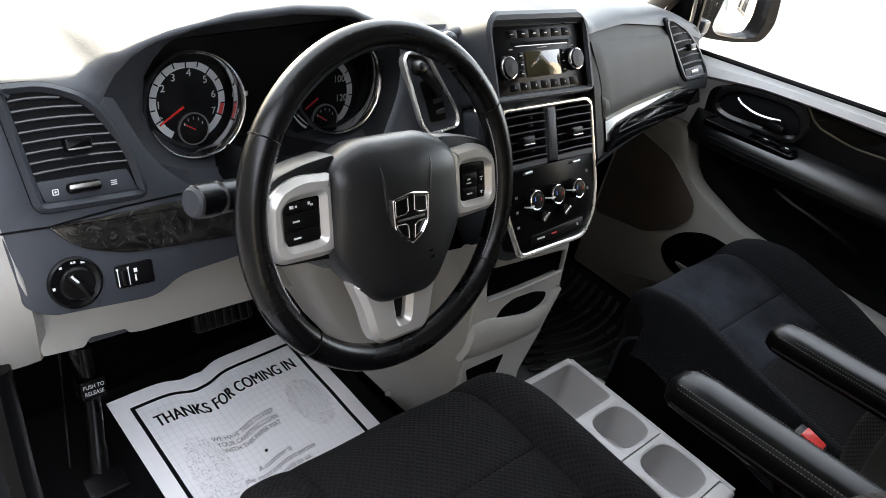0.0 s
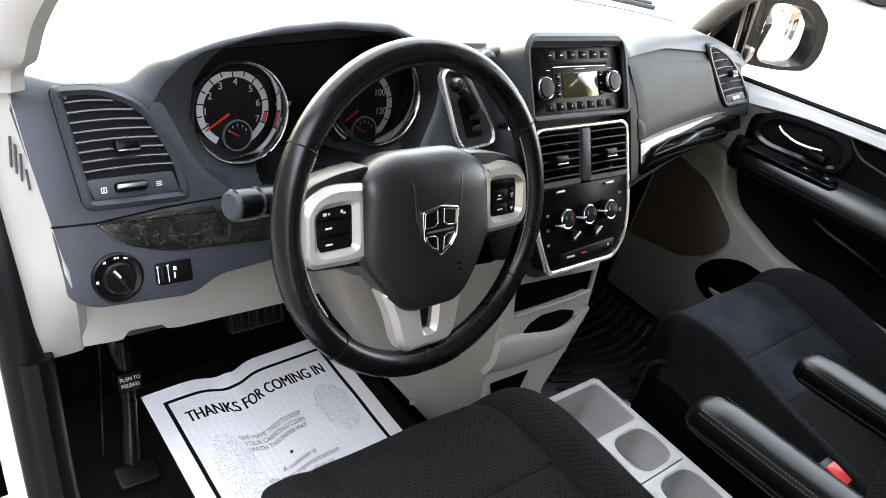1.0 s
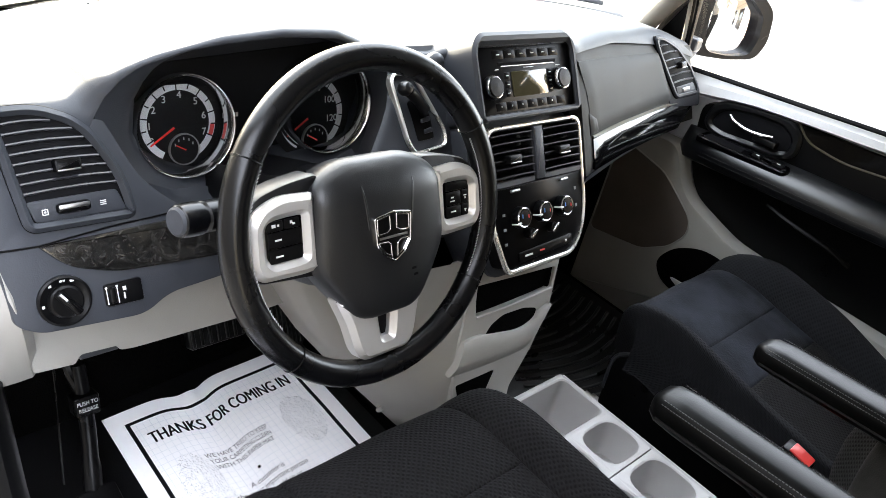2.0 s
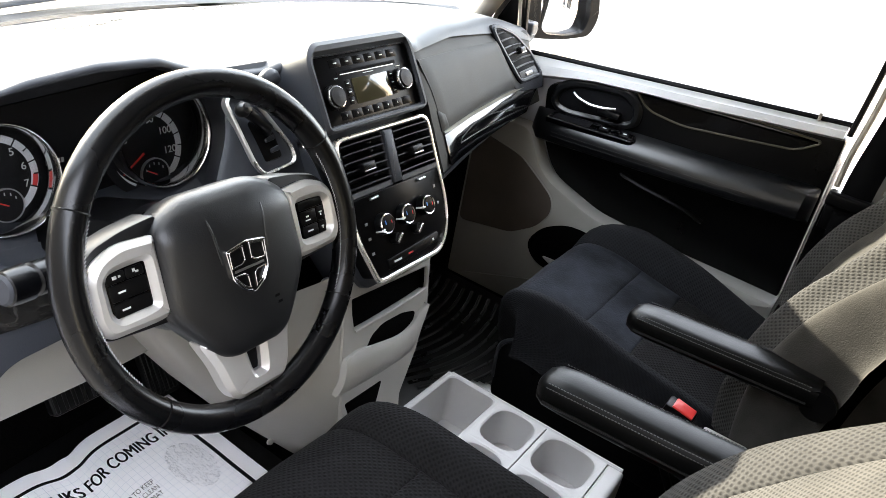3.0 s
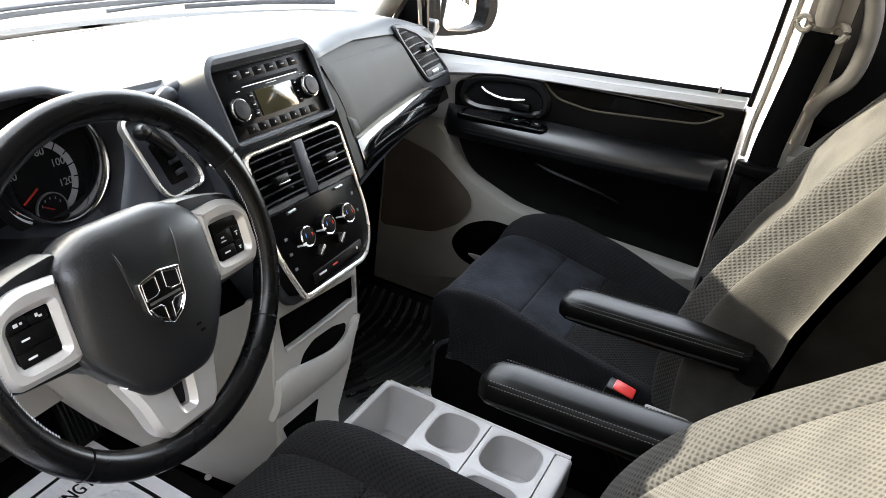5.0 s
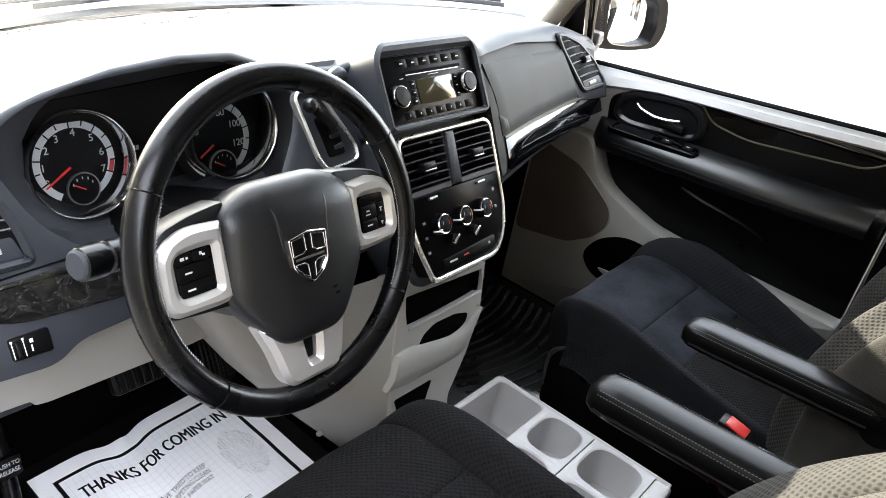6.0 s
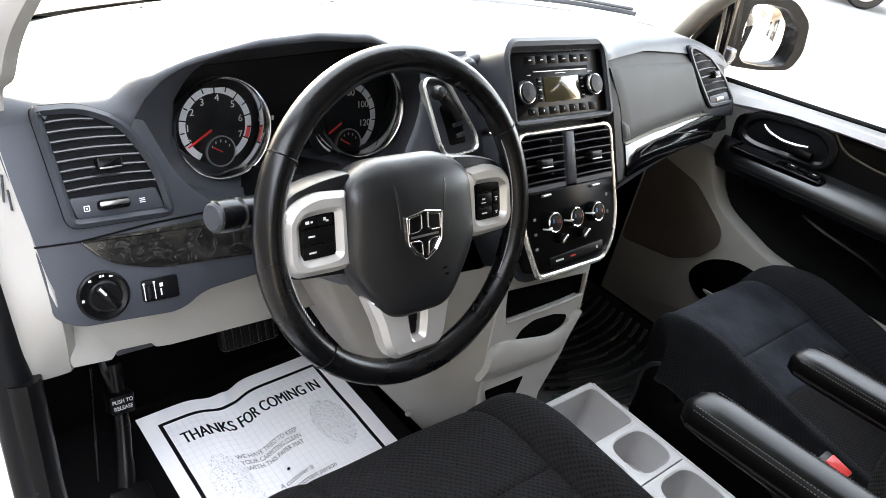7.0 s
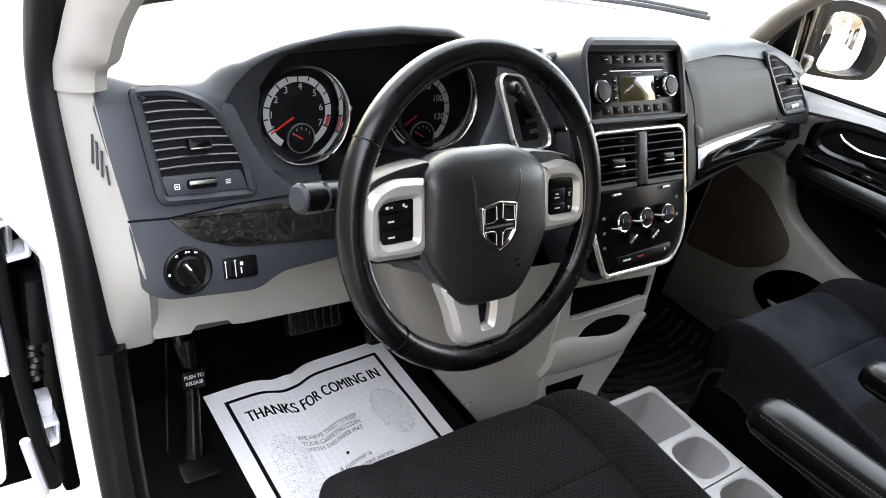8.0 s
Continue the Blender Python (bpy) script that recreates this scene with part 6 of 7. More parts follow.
WQ = [(-0.037, 1.037), (-0.004, 1.007), (0.0765, 0.998), (0.186, 1.011), (0.3115, 1.027), (0.349, 1.054), (0.233, 1.055), (0.115, 1.046)]
wq = rpoly(WQ, [0.004, 0.02, 0.03, 0.03, 0.02, 0.004, 0.01, 0.01], 5)
wt = part("wood_trim", slab(wq, 0.006, 0.003), M_BURLD, door, "dark burl wood-grain strip", D)
wq2 = inset(ccw(wq), -0.004)
part("wood_edge", ring(wq2, ccw(wq), 0.006, 0.001), M_BRONZE, wt, "thin bright edge", D)
# armrest with switches
rg_ = []
for y, w, zc in ((0.268, 0.012, 0.897), (0.262, 0.03, 0.898), (0.24, 0.046, 0.901), (0.15, 0.056, 0.908), (0.0, 0.060, 0.917), (-0.15, 0.060, 0.924), (-0.30, 0.058, 0.933), (-0.365, 0.052, 0.937), (-0.380, 0.03, 0.937), (-0.386, 0.012, 0.935)):
    rg_.append([(0.775 - w * c_, y, zc + z_) for c_, z_ in ((0, 0.031), (0.25, 0.0295), (0.45, 0.026), (0.65, 0.020), (0.82, 0.0115), (0.94, 0.001), (1.0, -0.012), (0.99, -0.022), (0.92, -0.034), (0.5, -0.044), (0, -0.05))])
am = part("door_armrest", loft(rg_), M_PAD, door, "black padded armrest")
bmt = bmesh.new()
for i in range(90):
    y = 0.20 - 0.0062 * i
    zc = interp(-y, [-0.24, -0.15, 0.0, 0.15, 0.30, 0.37], [0.901, 0.908, 0.917, 0.924, 0.933, 0.937])
    w = interp(-y, [-0.24, -0.15, 0.0, 0.15, 0.30, 0.37], [0.046, 0.056, 0.060, 0.060, 0.056, 0.045])
    for dz in (0.0, -0.009):
        tube([(0.7742 - w, y, zc - 0.009 + dz), (0.7742 - w, y - 0.003, zc - 0.009 + dz)], 0.0006, 4, bm=bmt)
tagged(part("stitching", bmt, M_STITCH, am, "grey stitches"), kind="stuff")
SWM = Matrix.Translation((0.740, 0.115, 0.9335)) @ basis((0, 0, 0), (0, -1, 0.045), (1, 0, 0.30))
swp = part("switch_plate", slab(rpoly([(-0.11, -0.017), (0.105, -0.017), (0.115, -0.004), (0.105, 0.015), (-0.10, 0.015)], 0.006, 3), 0.003, 0.002, 0.01), M_GLOSS, door, "gloss black switch plate", SWM)
part("pull_slot", slab(rpoly([(-0.095, -0.012), (0.0, -0.012), (0.0, 0.011), (-0.09, 0.011)], 0.004, 3), 0.0036, 0.0005), M_INK, swp, "flat black patch for the shaded slot", SWM)
for u in (0.035, 0.085):
    part("switch", box(u - 0.012, u + 0.012, -0.010, 0.009, 0.0, 0.008, 0.003), M_BLACK, swp, "", SWM)
    part("switch_mark", bars([(u, 0.0, 0.008, 0.003)], 0.0085), M_WHITE, swp, "", SWM)
# handle in its recess
ho_ = [(-0.242, 0.950), (-0.234, 0.996), (-0.200, 1.018), (-0.130, 1.030), (-0.048, 1.036), (-0.016, 1.008), (-0.014, 0.962), (-0.05, 0.944), (-0.215, 0.930)]
hin = [(-0.224, 0.953), (-0.216, 0.982), (-0.190, 1.001), (-0.125, 1.012), (-0.065, 1.016), (-0.036, 0.996), (-0.034, 0.968), (-0.06, 0.959), (-0.19, 0.946)]
part("handle_bezel", ring(rpoly(ho_, 0.018, 4), rpoly(hin, 0.016, 4), 0.010, 0.006, 0.004), M_PAD, door, "black raised bezel", D)
# Flat plate; the recess's shade is only its black colour.
part("handle_recess", slab(rpoly(hin, 0.016, 4), 0.0016, 0.0005), M_INK, door, "flat black patch for the shaded recess", D)
part("door_handle", tube(smooth_path([(0.762, 0.182, 0.990), (0.754, 0.165, 0.984), (0.748, 0.13, 0.980), (0.750, 0.10, 0.982), (0.757, 0.074, 0.986)], 5), 0.0050, 10, flat=0.8), M_CHROME, door, "chrome pull handle")
part("handle_base", box(0.752, 0.772, 0.060, 0.115, 0.963, 0.978, 0.004), M_PAD, door)
part("pocket_pull", tube(smooth_path([(0.768, 0.02, 0.845), (0.757, -0.03, 0.838), (0.755, -0.10, 0.830), (0.758, -0.15, 0.820), (0.768, -0.185, 0.805)], 5), 0.010, 8, flat=0.6), M_VINYL, door, "black door pocket lip")
# lower grey trim, speaker and bottle pocket
DL = basis((0.722, 0, 0), (0, -1, 0), (0, 0, 1))
o = rpoly([(-0.41, 0.88), (-0.255, 0.888), (-0.20, 0.785), (-0.05, 0.732), (0.15, 0.716), (0.395, 0.708), (0.395, 0.41), (-0.41, 0.41)], [0.01, 0.03, 0.05, 0.03, 0.02, 0.01, 0.01, 0.01], 5)
part("lower_trim", slab(o, 0.0, 0.010, 0.05), M_BEIGE, door, "light grey lower door trim", DL)
so_ = rpoly([(-0.40, 0.84), (-0.262, 0.812), (-0.200, 0.770), (-0.157, 0.738), (-0.149, 0.700), (-0.180, 0.650), (-0.245, 0.606), (-0.40, 0.58)], 0.02, 4)
sk = part("speaker_grille", slab(so_, 0.0012, 0.001), M_SPEAKER, door, "dark brown speaker grille", DL)
part("speaker_edge", ring(inset(ccw(so_), -0.003), so_, 0.0022, 0.001), M_BEIGE, sk, "", DL)
bo = rpoly([(-0.196, 0.600), (-0.165, 0.655), (-0.10, 0.690), (-0.03, 0.690), (0.03, 0.66), (0.05, 0.58), (-0.09, 0.545), (-0.165, 0.56)], 0.03, 4)
# No hollow here: black patch as its shade, grey patch as the lighter floor.
part("bottle_pocket", slab(bo, 0.003, 0.001), M_CARPETSHADE, door, "flat black patch for the shaded bottle pocket", DL)
part("pocket_floor", slab(rpoly([(-0.15, 0.585), (-0.05, 0.59), (0.0, 0.57), (-0.08, 0.555)], 0.02, 4), 0.006, 0.002), M_GREY, door, "", DL)
part("outer_skin", box(0.800, 0.835, -0.40, 0.50, 0.30, 1.035, 0.015, 3), M_PAINT, door, "white painted outer skin")
bm = sheet([[(0.800 - 0.16 * t * t - 0.02 * t, y, 1.04 + 0.56 * t) for y in np.linspace(-0.40, 0.40, 9)] for t in np.linspace(0, 1, 6)])
part("window", bm, M_SIDEGLASS, door, "clear side window")
part("window_frame", tube(smooth_path([(0.782, -0.392, 1.08), (0.772, -0.40, 1.20), (0.745, -0.408, 1.36), (0.68, -0.42, 1.60)], 5), 0.006, 8, flat=1.0), M_SEAL, door, "black window frame")
part("pillar_edge", tube(smooth_path([(0.774, -0.408, 0.98), (0.772, -0.409, 1.05), (0.766, -0.418, 1.15), (0.735, -0.43, 1.36), (0.67, -0.44, 1.60)], 5), 0.006, 8), M_TRIM, door, "light painted door edge")
so3 = rpoly([(-0.455, 1.055), (-0.437, 1.115), (-0.430, 1.152), (-0.408, 1.182), (-0.372, 1.214), (-0.366, 1.214), (-0.352, 1.085), (-0.345, 1.060)], [0.004, 0.02, 0.02, 0.03, 0.004, 0.002, 0.004, 0.004], 4)
sl = part("sail_panel", slab(so3, 0.0, 0.004, 0.02), M_BLACK, door, "black corner panel at the mirror", D)
part("sail_strip", tube([(0.762, 0.357, 1.066), (0.760, 0.3595, 1.095), (0.754, 0.366, 1.15), (0.745, 0.373, 1.210)], 0.0045, 8), M_TRIM, sl, "light strip along the corner panel")
part("sail_seal", tube([(0.768, 0.345, 1.060), (0.766, 0.348, 1.095), (0.760, 0.353, 1.15), (0.751, 0.360, 1.214)], 0.004, 8), M_SEAL, sl)

# ---- door mirror ----
dmr = thing("door_mirror", (0.90, 0.40, 1.05), "black door mirror showing the building behind", "mirror")
MM = basis((0.992, 0.372, 1.135), (0.858, -0.513, 0.0), (0.03, 0.055, 1))
mo = [(-0.112, -0.090), (-0.060, -0.096), (0.020, -0.094), (0.098, -0.082), (0.118, -0.034), (0.104, 0.040), (0.045, 0.084), (-0.040, 0.092), (-0.108, 0.074), (-0.106, 0.0)]
mi = [(-0.058, -0.062), (-0.040, -0.080), (0.020, -0.082), (0.074, -0.072), (0.086, -0.030), (0.076, 0.026), (0.030, 0.060), (-0.030, 0.064), (-0.068, 0.054), (-0.068, 0.0)]
so2, si2 = rpoly(mo, 0.022, 5), rpoly(mi, 0.016, 5)
q = lambda pts, z, s=1.0: [(p.x * s, p.y * s, z) for p in ccw(pts)]
part("housing", loft([q(so2, -0.10, 0.45), q(so2, -0.085, 0.75), q(so2, -0.045, 0.96), q(so2, 0.0), q(so2, 0.008, 0.985), q(si2, 0.008, 1.02), q(si2, -0.016)], cap0=True, cap1=False), M_BLACK, dmr, "black mirror housing", MM)
part("knuckle", box(0.832, 0.862, 0.360, 0.395, 1.066, 1.098, 0.008, 3), M_SLAT, dmr, "dark grey pivot knuckle")
part("mirror_glass", slab(inset(ccw(si2), -0.002), 0.0, 0.0008, 0.004), M_MIRROR, dmr, "mirror glass", basis(MM @ Vector((0, 0, -0.004)), (0.903, -0.428, 0.0), (0.03, 0.055, 1)))
part("mount", tube([(0.770, 0.375, 1.058), (0.84, 0.385, 1.055), (0.92, 0.415, 1.065), (0.95, 0.43, 1.09)], [0.024, 0.024, 0.024, 0.02], 12, flat=0.55), M_DASH, dmr, "black mirror mount")

# ---- open driver's door with hinges ----
dd = thing("driver_door", (-1.15, 0.6, 0.42), "open driver door, white outside with light grey trim", "door")
OD = basis((-0.835, 0.50, 0), (-0.97, 0.22, 0), (0, 0, 1))
part("shell", slab(rpoly([(0.0, 0.36), (0.95, 0.36), (0.95, 1.05), (0.0, 1.02)], 0.03, 4), 0.06, 0.012, 0.04), M_PAINT, dd, "white painted door shell", OD)
part("inner_trim", slab(rpoly([(0.04, 0.40), (0.92, 0.40), (0.92, 1.03), (0.04, 1.0)], 0.04, 4), 0.085, 0.012, -0.05), M_BEIGE, dd, "light grey door trim", OD)
part("door_gasket", tube(smooth_path([(-0.842, 0.452, 0.98), (-0.828, 0.452, 0.80), (-0.815, 0.452, 0.62), (-0.800, 0.452, 0.484), (-0.778, 0.452, 0.34)], 5), 0.012, 8, flat=0.8), M_SEAL, dd, "black door gasket")
part("door_edge", tube(smooth_path([(-0.858, 0.445, 0.98), (-0.846, 0.445, 0.80), (-0.834, 0.445, 0.61)], 5), 0.008, 8), M_PAINT, dd, "white painted door edge")
part("door_edge", tube(smooth_path([(-0.817, 0.440, 0.47), (-0.806, 0.440, 0.40), (-0.796, 0.440, 0.34)], 5), 0.008, 8), M_PAINT, dd, "white painted door edge")
# Black sheet put in for the shade between hinges and jamb.
part("hinge_shade", box(-0.90, -0.772, 0.515, 0.525, 0.30, 0.90, 0.002), M_CARPETSHADE, dd, "black sheet for the shade behind the hinges")
HG = lambda x, z: Matrix(((1, 0, 0, x), (0, 0, -1, 0.462), (0, 1, 0, z), (0, 0, 0, 1)))
for x, z, w, h in ((-0.806, 0.824, 0.021, 0.036), (-0.780, 0.452, 0.016, 0.028)):
    q = [(-w, -h), (w, -h * 0.8), (w, h), (-w, h * 0.9)]
    hg = part("hinge", ring(rpoly(q, 0.007, 4), rpoly([(a * 0.62, b * 0.72) for a, b in q], 0.004, 4), 0.010, 0.003, 0.030), M_PAINT, dd, "white painted hinge bracket", HG(x, z))
    part("hinge_pin", tube([(x - w * 0.2, 0.470, z - h * 0.8), (x - w * 0.2, 0.470, z + h * 0.8)], 0.006, 10), M_STEEL, hg)
    part("hinge_leaf", box(x - w * 1.1, x + w * 0.7, 0.47, 0.505, z + h * 0.9, z + h * 2.2, 0.006, 2), M_PAINT, hg)
part("check_strap", box(-0.800, -0.772, 0.44, 0.50, 0.650, 0.765, 0.008, 2), M_BLACK, dd, "black check strap cover")
part("wire_boot", tube([(-0.792 + 0.002 * math.sin(i), 0.462, 0.655 - 0.006 * i) for i in range(14)], [0.013 if i % 2 else 0.009 for i in range(14)], 12), M_RUBBER, dd, "black ribbed wiring boot")

# ---- pedals ----
pb = thing("parking_brake", (-0.575, 0.40, FLOOR), "black parking brake lever with a lettered release handle", "parking brake")
RM = lean(0.405, 0.548, 0.35, -0.573)
part("release_handle", slab(rpoly([(-0.019, -0.018), (0.019, -0.018), (0.019, 0.016), (-0.019, 0.016)], 0.005, 4), 0.010, 0.004, 0.018), M_BLACK, pb, "black release handle", RM)
for s, v in (("PUSH TO", 0.005), ("RELEASE", -0.006)):
    words("lettering", s, 0.0092, RM @ Matrix.Translation((0, v, 0.0104)), M_WHITE, pb, squeeze=0.85, label="white lettering")
part("release_arm", tube(smooth_path([(-0.573, 0.42, 0.55), (-0.585, 0.44, 0.60), (-0.58, 0.47, 0.64)], 4), 0.008, 8), M_BLACK, pb)
part("rod", tube([(-0.612, 0.42, 0.62), (-0.618, 0.39, 0.50), (-0.625, 0.36, 0.44)], 0.002, 6), M_BLACK, pb)
part("lever", tube(smooth_path([(-0.572, 0.44, 0.60), (-0.574, 0.40, 0.52), (-0.585, 0.355, 0.46), (-0.595, 0.32, 0.436)], 5), [0.012] * 10 + [0.014] * 6, 10), M_BLACK, pb, "black lever arm")
part("foot_plate", slab(rpoly([(-0.03, -0.02), (0.03, -0.02), (0.03, 0.02), (-0.03, 0.02)], 0.008, 3), 0.01, 0.003), M_RUBBER, pb, "ribbed rubber foot plate", Matrix.Translation((-0.593, 0.305, 0.437)) @ pose(0, 0, 0, 12, 0, 0))


def pedal(x0, x1, y, z0, z1, label):
    p = thing("pedal", (x0, y, z0), label, "pedal", "foot pedals")
    m = lean(y, (z0 + z1) / 2, 0.5, (x0 + x1) / 2)
    w, h = (x1 - x0) / 2, (z1 - z0) / 2
    part("plate", slab(rpoly([(-w, -h), (w, -h), (w, h), (-w, h)], 0.01, 4), 0.012, 0.004, 0.004), M_RUBBER, p, "ribbed rubber plate", m)
    for i in range(7):
        part("rib", box(-w * 0.85 + w * 1.7 * i / 6 - 0.003, -w * 0.85 + w * 1.7 * i / 6 + 0.003, -h * 0.85, h * 0.85, 0.011, 0.0145, 0.001, 1), M_RUBBER, p, "", m)
    part("arm", tube([m @ Vector((0, 0, 0)), m @ Vector((0, 0.08, -0.04)), m @ Vector((0, 0.25, -0.06))], 0.010, 8), M_BLACK, p)


pedal(-0.395, -0.285, 0.44, 0.565, 0.625, "black rubber brake pedal under the dashboard")
pedal(-0.225, -0.165, 0.44, 0.50, 0.62, "black rubber accelerator pedal under the dashboard")

# ---- floor mats ----
# Ribs lighter and shinier than the mat's sheet.
M_MATRIB = mat("lighter_shiny_rubber", (0.022, 0.022, 0.023), 0.28, spec=0.8)
mt = thing("rubber_mat", (0.42, 0.1, FLOOR), "black ribbed rubber mat in the passenger footwell", "floor mat")
part("sheet", slab(rpoly([(0.16, -0.05), (0.70, -0.05), (0.70, 0.46), (0.16, 0.46)], 0.04, 4), 0.008, 0.003), M_RUBBER, mt, "", Matrix.Translation((0, 0, FLOOR + 0.0)))
for i in range(15):
    y = 0.02 + 0.026 * i
    part("rib", tube([(0.24 + 0.42 * t, y + 0.05 * (2 * t - 1) ** 2 - 0.02 * t, FLOOR + 0.009) for t in np.linspace(0, 1, 10)], 0.0045, 6), M_MATRIB, mt)
bk = thing("seat_bracket", (0.33, 0.03, FLOOR + 0.008), "steel seat track bracket on the floor", "bracket")
for i in range(3):
    part("strip", box(0.30 + 0.014 * i, 0.308 + 0.014 * i, -0.02 + 0.012 * i, 0.06 - 0.01 * i, FLOOR + 0.008, FLOOR + 0.05 - 0.006 * i, 0.002), M_STEEL, bk)
dmt = thing("driver_mat", (-0.42, 0.1, FLOOR), "black driver floor mat with drainage studs", "floor mat")
part("sheet", sheet([[(x, y, FLOOR + 0.008 + 0.0914 * max(0.0, x + 0.524)) for x in (-0.70, -0.61, -0.524, -0.45, -0.32, -0.20, -0.13)] for y in np.linspace(-0.10, 0.50, 25)], (0, 0, -0.007)), M_RUBBER, dmt)
stud = bmesh.new()
for i in range(5):
    for j in range(9):
        tube([(-0.675 + 0.028 * i + (0.014 if j % 2 else 0), 0.02 + 0.03 * j, FLOOR + 0.0085), (-0.675 + 0.028 * i + (0.014 if j % 2 else 0) + 0.006, 0.028 + 0.03 * j, FLOOR + 0.0085)], 0.003, 5, bm=stud)
tagged(part("studs", stud, M_RUBBER, dmt), kind="stuff")

# ---- paper mat ----
PW, PL = 0.3655, 0.52
pm = thing("paper_mat", (-0.3275, 0.25, FLOOR + 0.008), "white printed paper floor mat creased near its top", "paper mat")
PM = Matrix.Translation((-0.3418, 0.4666, FLOOR + 0.0100)) @ pose(0, 0, 0, 0, 0, -1.1)


RISE = 0.0914  # the floor climbs towards the tunnel


def pz(u, v):
    """Height of the creased paper."""
    c = math.exp(-((u + 0.037 + 0.12 * v) / 0.016) ** 2) * 0.010 * math.exp(v / 0.07)
    return c + RISE * (u + PW / 2) + 0.0012 * noise.noise(Vector((u * 14, v * 14, 3)))


g = []
for v in np.linspace(0, -PL, 60):
    g.append([(u, v - 0.022 * math.exp(-((u + 0.037) / 0.034) ** 2) * (1 + v / PL), pz(u, v)) for u in np.linspace(-PW / 2, PW / 2, 60)])
part("paper", sheet(g, (0, 0, -0.0004)), M_PAPER, pm, "white paper", PM)


def onpaper(bm_, lift):
    for vtx in bm_.verts:
        vtx.co.z = pz(vtx.co.x, vtx.co.y) + lift
        vtx.co.y -= 0.022 * math.exp(-((vtx.co.x + 0.037) / 0.034) ** 2) * (1 + vtx.co.y / PL)
    return bm_


def strip(u0, v0, u1, v1, w, n=40, bm_=None):
    bm_ = bm_ or bmesh.new()
    d = Vector((u1 - u0, v1 - v0)).normalized()
    nn = Vector((-d.y, d.x)) * w / 2
    pr = None
    for i in range(n + 1):
        t = i / n
        p = Vector((u0 + (u1 - u0) * t, v0 + (v1 - v0) * t))
        a, b = bm_.verts.new((*(p + nn), 0)), bm_.verts.new((*(p - nn), 0))
        if pr:
            bm_.faces.new((pr[0], pr[1], b, a))
        pr = (a, b)
    return bm_


b0 = bmesh.new()
BI = 0.0305
for a in ((-PW / 2 + BI, -0.0345, PW / 2 - BI, -0.0345), (-PW / 2 + BI, -0.0315, -PW / 2 + BI, -PL + 0.03), (PW / 2 - BI, -0.0315, PW / 2 - BI, -PL + 0.03)):
    strip(*a, 0.0068, 40, b0)
part("border", onpaper(b0, 0.0007), M_INK, pm, "black printed border", PM)
b0 = bmesh.new()
for i in range(1, 26):
    u = -PW / 2 + BI + (PW - 2 * BI) * i / 26
    strip(u, -0.042, u, -PL + 0.03, 0.0006, 30, b0)
for i in range(1, 36):
    v = -0.042 - 0.0127 * i
    strip(-PW / 2 + BI, v, PW / 2 - BI, v, 0.0006, 30, b0)
part("grid_print", onpaper(b0, 0.0004), M_FAINT, pm, "faint printed grid", PM)


def print_line(s, u0, u1, v, cap, slant=0.0, lift=0.0008):
    """One printed line from u0 to u1, its capitals cap high."""
    cu = bpy.data.curves.new("t", "FONT")
    cu.body, cu.size, cu.align_x, cu.align_y, cu.shear = s, cap / 0.70, "CENTER", "CENTER", slant
    tmp = bpy.data.objects.new("t", cu)
    me = bpy.data.meshes.new_from_object(tmp)
    bpy.data.objects.remove(tmp)
    b_ = bmesh.new()
    b_.from_mesh(me)
    bpy.data.meshes.remove(me)
    xs = [w.co.x for w in b_.verts]
    b_.transform(Matrix.Translation(((u0 + u1) / 2, v, 0)) @ Matrix.Diagonal(((u1 - u0) / (max(xs) - min(xs)), 1, 1, 1)) @ Matrix.Translation((-(max(xs) + min(xs)) / 2, 0, 0)))
    bmesh.ops.triangulate(b_, faces=b_.faces[:])
    return tagged(part("printed_line", onpaper(b_, lift), M_INK, pm, "black printed words", PM), kind="stuff")


for k in range(3):  # a heavy face: printed thrice, a hair apart
    print_line("THANKS FOR COMING IN", -0.1330 + 0.0007 * k, 0.1325 + 0.0007 * k, -0.0835 - 0.0002 * k, 0.0265, 0.0, 0.0008 + 0.0001 * k)
for k, (s, u0, u1) in enumerate((("WE HAVE TRIED TO KEEP", -0.075, 0.043), ("YOUR CARPETING CLEAN", -0.0725, 0.0425), ("WITH THIS PAPER MAT", -0.069, 0.0405))):
    print_line(s, u0, u1, -0.1625 - 0.0150 * k, 0.0100)
for k, (s, u0, u1) in enumerate((("A customer is", -0.042, 0.026), ("the most important person", -0.070, 0.062), ("in the world to us.", -0.050, 0.045))):
    print_line(s, u0, u1, -0.2495 - 0.0160 * k, 0.0105, 0.2)
part("dot", onpaper(slab(circle(0.0033, 12, (-0.0118, -0.2265)), 0.0002, 0.0001), 0.0008), M_INK, pm, "", PM)
M_SPECK = mat("grey_ink", (0.34, 0.34, 0.36), 0.8, spec=0.1)
b0 = bmesh.new()
rnd = random.Random(4)
for c, rx, ry_ in (((-0.100, -0.235), 0.034, 0.095), ((0.108, -0.180), 0.034, 0.060)):
    for _ in range(1100):
        a, r = rnd.random() * 6.283, math.sqrt(rnd.random())
        u, v = c[0] + rx * r * math.cos(a), c[1] + ry_ * r * math.sin(a)
        s = 0.0003 + 0.0004 * rnd.random()
        b0.faces.new([b0.verts.new((u + s * dx, v + s * dy, 0)) for dx, dy in ((-1, -1), (1, -1), (1, 1), (-1, 1))])
tagged(part("speckle_print", onpaper(b0, 0.0006), M_SPECK, pm, "speckled shoe shaped print", PM), kind="stuff")

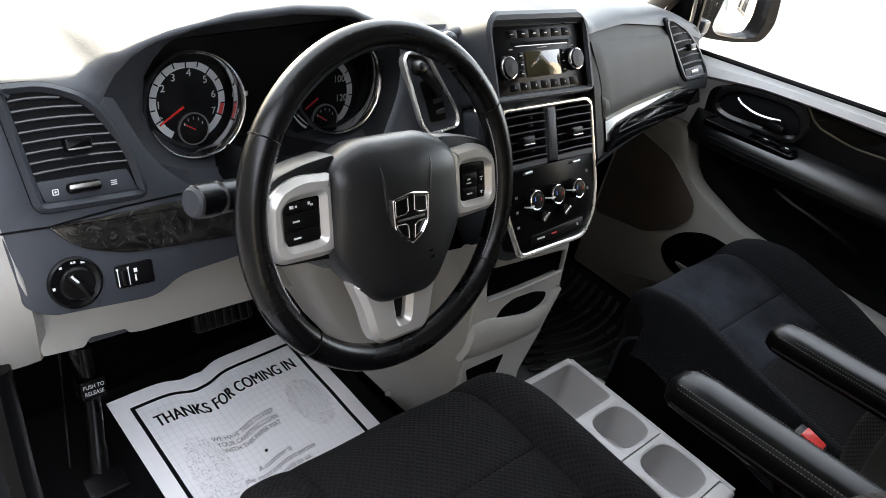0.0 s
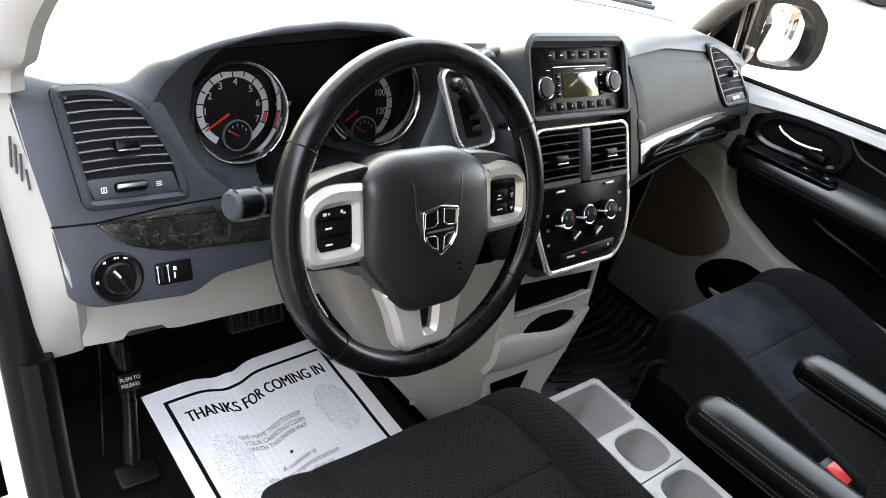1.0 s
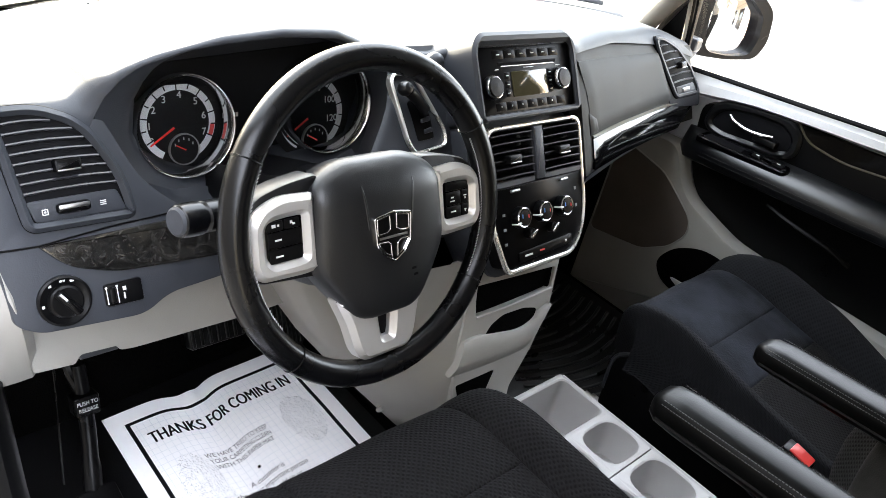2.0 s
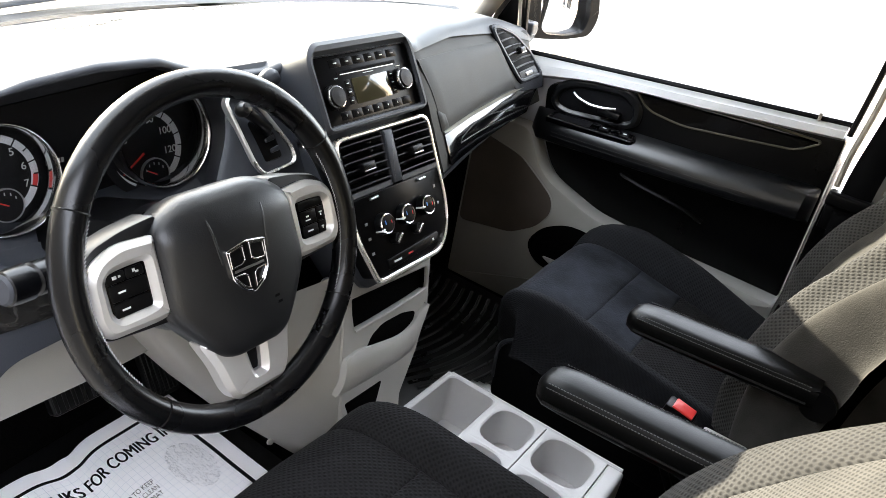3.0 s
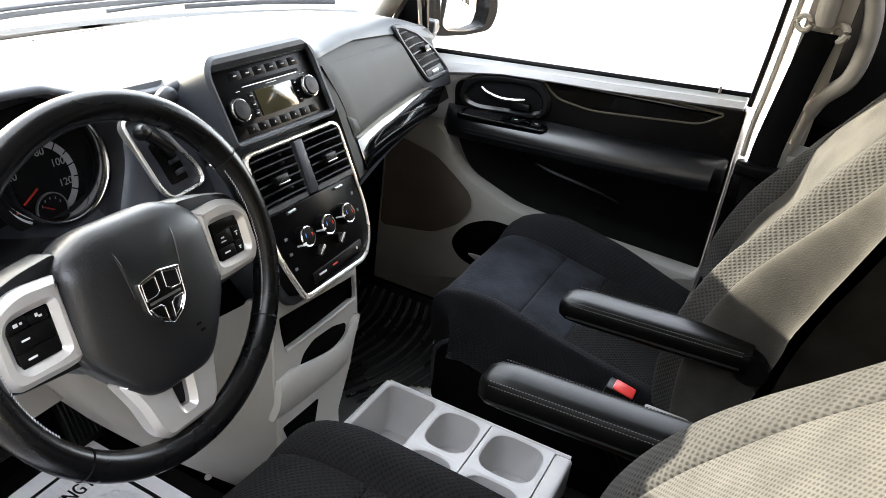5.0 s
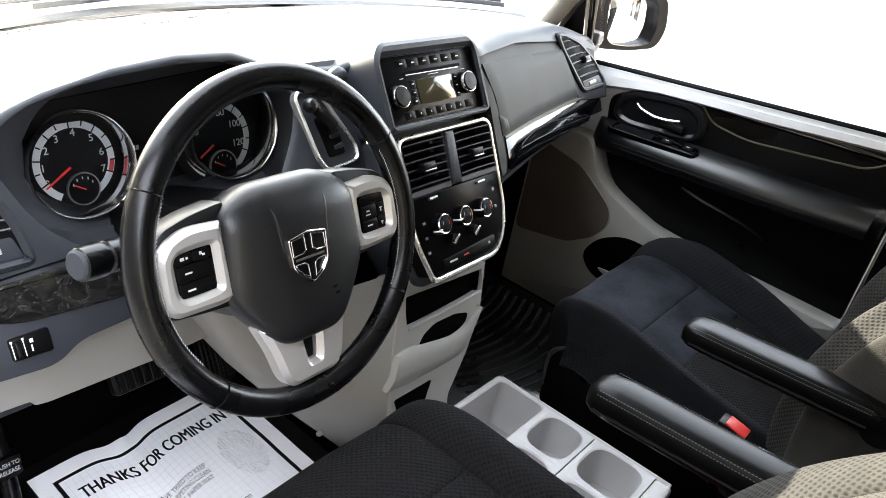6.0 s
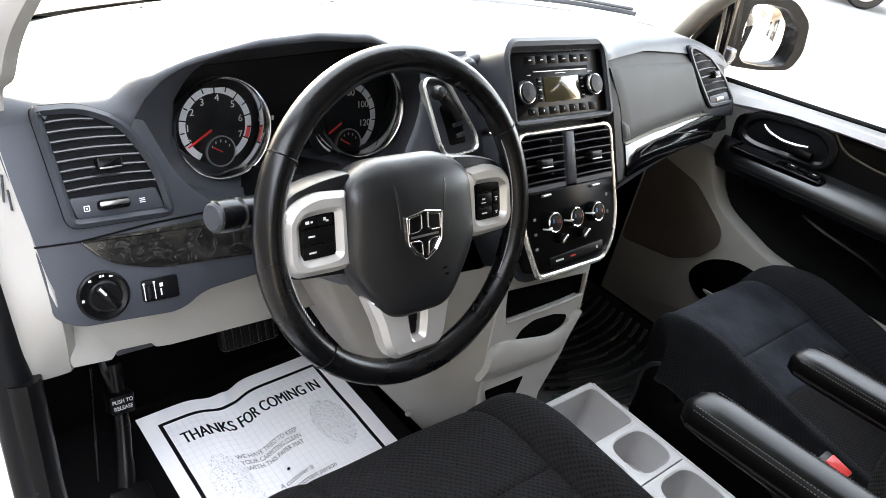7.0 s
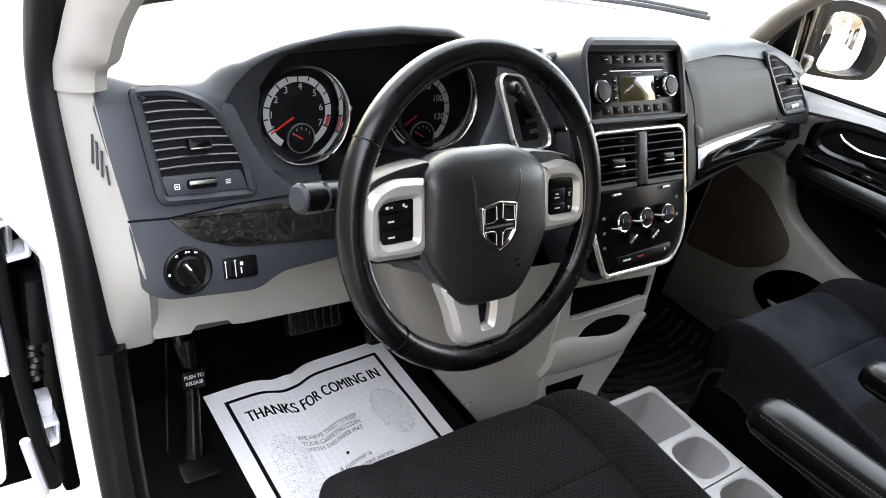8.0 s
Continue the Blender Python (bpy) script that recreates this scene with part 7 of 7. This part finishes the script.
# ---- outside ----
M_PALEGROUND = mat("pale_ground", (0.30, 0.295, 0.28), 0.9, var=0.12, vscale=0.8, bump=0.4, bscale=70)
# Ground area paler than the asphalt, with a slightly slanting far edge.
tagged(part("pavement", slab(rpoly([(1.6, -9.0), (26.0, -9.0), (26.0, 1.75), (1.6, 1.30)], 0.02, 2), 0.006, 0.002), M_PALEGROUND), "paler area of ground beside the bays", "pavement", kind="structure")
LINES = "parking bay lines"
tagged(part("parking_line", slab(rpoly([(3.0, 2.20), (22.0, 2.10), (22.0, 2.22), (3.0, 2.32)], 0.01, 2), 0.004, 0.001), M_LINE), "long faded yellow painted bay head line", "parking line", LINES)
bay = tagged(part("parking_line", slab(rpoly([(0, 0), (0.13, 0), (-2.05, -3.6), (-2.18, -3.6)], 0.01, 2), 0.007, 0.001), M_LINE), "slanting faded yellow painted bay line", "parking line", LINES)
bay.matrix_basis = Matrix.Translation((5.0, 2.2, 0))
for i in range(1, 8):
    copy_thing(bay, Matrix.Translation((5.0 + 1.42 * i, 2.2, 0)))


def parked_car(x, y, turn):
    """A dark saloon far across the lot."""
    c = thing("parked_car", (0, 0, 0), "dark grey saloon car parked across the lot", "car")
    prof = [(-2.2, 0.35, 0.72), (-2.1, 0.28, 0.80), (-1.2, 0.25, 0.95), (-0.6, 0.25, 1.38), (0.5, 0.25, 1.42), (1.2, 0.25, 0.98), (2.1, 0.28, 0.82), (2.25, 0.35, 0.62)]
    rings = []
    for u, z0, z1 in prof:
        zs = min(0.85, z1)
        rings.append([(u, -0.86, z0), (u, -0.90, 0.55), (u, -0.86, zs), (u, -0.62, z1), (u, 0.62, z1), (u, 0.86, zs), (u, 0.90, 0.55), (u, 0.86, z0)])
    part("body", loft(rings), M_CARGREY, c, "dark grey painted body")
    for v in (-0.80, 0.80):
        part("side_window", box(-0.95, 0.85, v - 0.012, v + 0.012, 0.98, 1.24, 0.01), M_DIAL, c, "dark side glass")
        for u in (-1.38, 1.38):
            wm = Matrix.Translation((u, v, 0.32)) @ pose(0, 0, 0, 90, 0, 0)
            w = part("wheel", lathe([(0.20, -0.11), (0.29, -0.11), (0.32, -0.07), (0.32, 0.07), (0.29, 0.11), (0.20, 0.11)], 28), M_RUBBER, c, "black tyre", wm)
            part("rim", lathe([(0.20, -0.112), (0.17, -0.118), (0.05, -0.09), (0.05, 0.09), (0.17, 0.118), (0.20, 0.112)], 28), M_STEEL, w, "bright rim", wm)
    c.matrix_basis = pose(x, y, 0, 0, 0, turn)
    return c


M_CARGREY = mat("dark_grey_car_paint", (0.03, 0.034, 0.045), 0.2, coat=0.8)
parked_car(12.6, 6.1, 122)
bl = thing("building", (4.0, -16, 0), "tan stucco shop front with square columns and a canopy", "building")
part("wall", box(4.2, 12.0, -34, -6, 0, 4.2, 0.05), M_STUCCO, bl, "tan stucco wall")
part("canopy", box(1.9, 4.3, -34, -6, 3.0, 3.5, 0.04), M_STUCCO, bl, "tan canopy")
for i in range(7):
    part("column", box(2.0, 2.45, -6.6 - 4 * i, -6.15 - 4 * i, 0, 3.0, 0.03), M_STUCCO, bl, "square column")
    wd = part("window", box(4.15, 4.22, -9.6 - 4 * i, -7.2 - 4 * i, 0.3, 2.5, 0.01), M_PAINT, bl, "white framed shop window")
    part("pane", box(4.12, 4.17, -9.5 - 4 * i, -7.3 - 4 * i, 0.4, 2.4, 0.005), M_GLOSS, wd, "dark glass pane")
part("walkway", box(1.5, 4.2, -34, -6, 0, 0.15, 0.02), M_GREY, bl, "pale concrete walkway")


def tree(x, y, h, seed):
    rn = random.Random(seed)
    t = thing("tree", (x, y, 0), "green leafy tree beyond the shop front", "tree", "trees")
    part("trunk", tube([(x, y, 0), (x + 0.1, y, h * 0.3), (x, y + 0.1, h * 0.6)], [0.2, 0.15, 0.08], 10), M_BARK, t, "brown trunk")
    b_ = bmesh.new()
    for _ in range(900):
        a, c, r = rn.random() * 6.283, rn.uniform(-1, 1), rn.random() ** 0.4
        p = Vector((x + h * 0.32 * r * math.cos(a) * math.sqrt(1 - c * c), y + h * 0.32 * r * math.sin(a) * math.sqrt(1 - c * c), h * 0.66 + h * 0.30 * r * c))
        d1 = Vector((rn.uniform(-1, 1), rn.uniform(-1, 1), rn.uniform(-1, 1))).normalized() * 0.16
        d2 = d1.orthogonal().normalized() * 0.09
        b_.faces.new([b_.verts.new(q_) for q_ in (p - d1, p + d2, p + d1, p - d2)])
    part("crown", b_, M_LEAF, t, "loose green crown")


tree(1.0, -38, 8.0, 1)
tree(-4.0, -40, 9.0, 2)
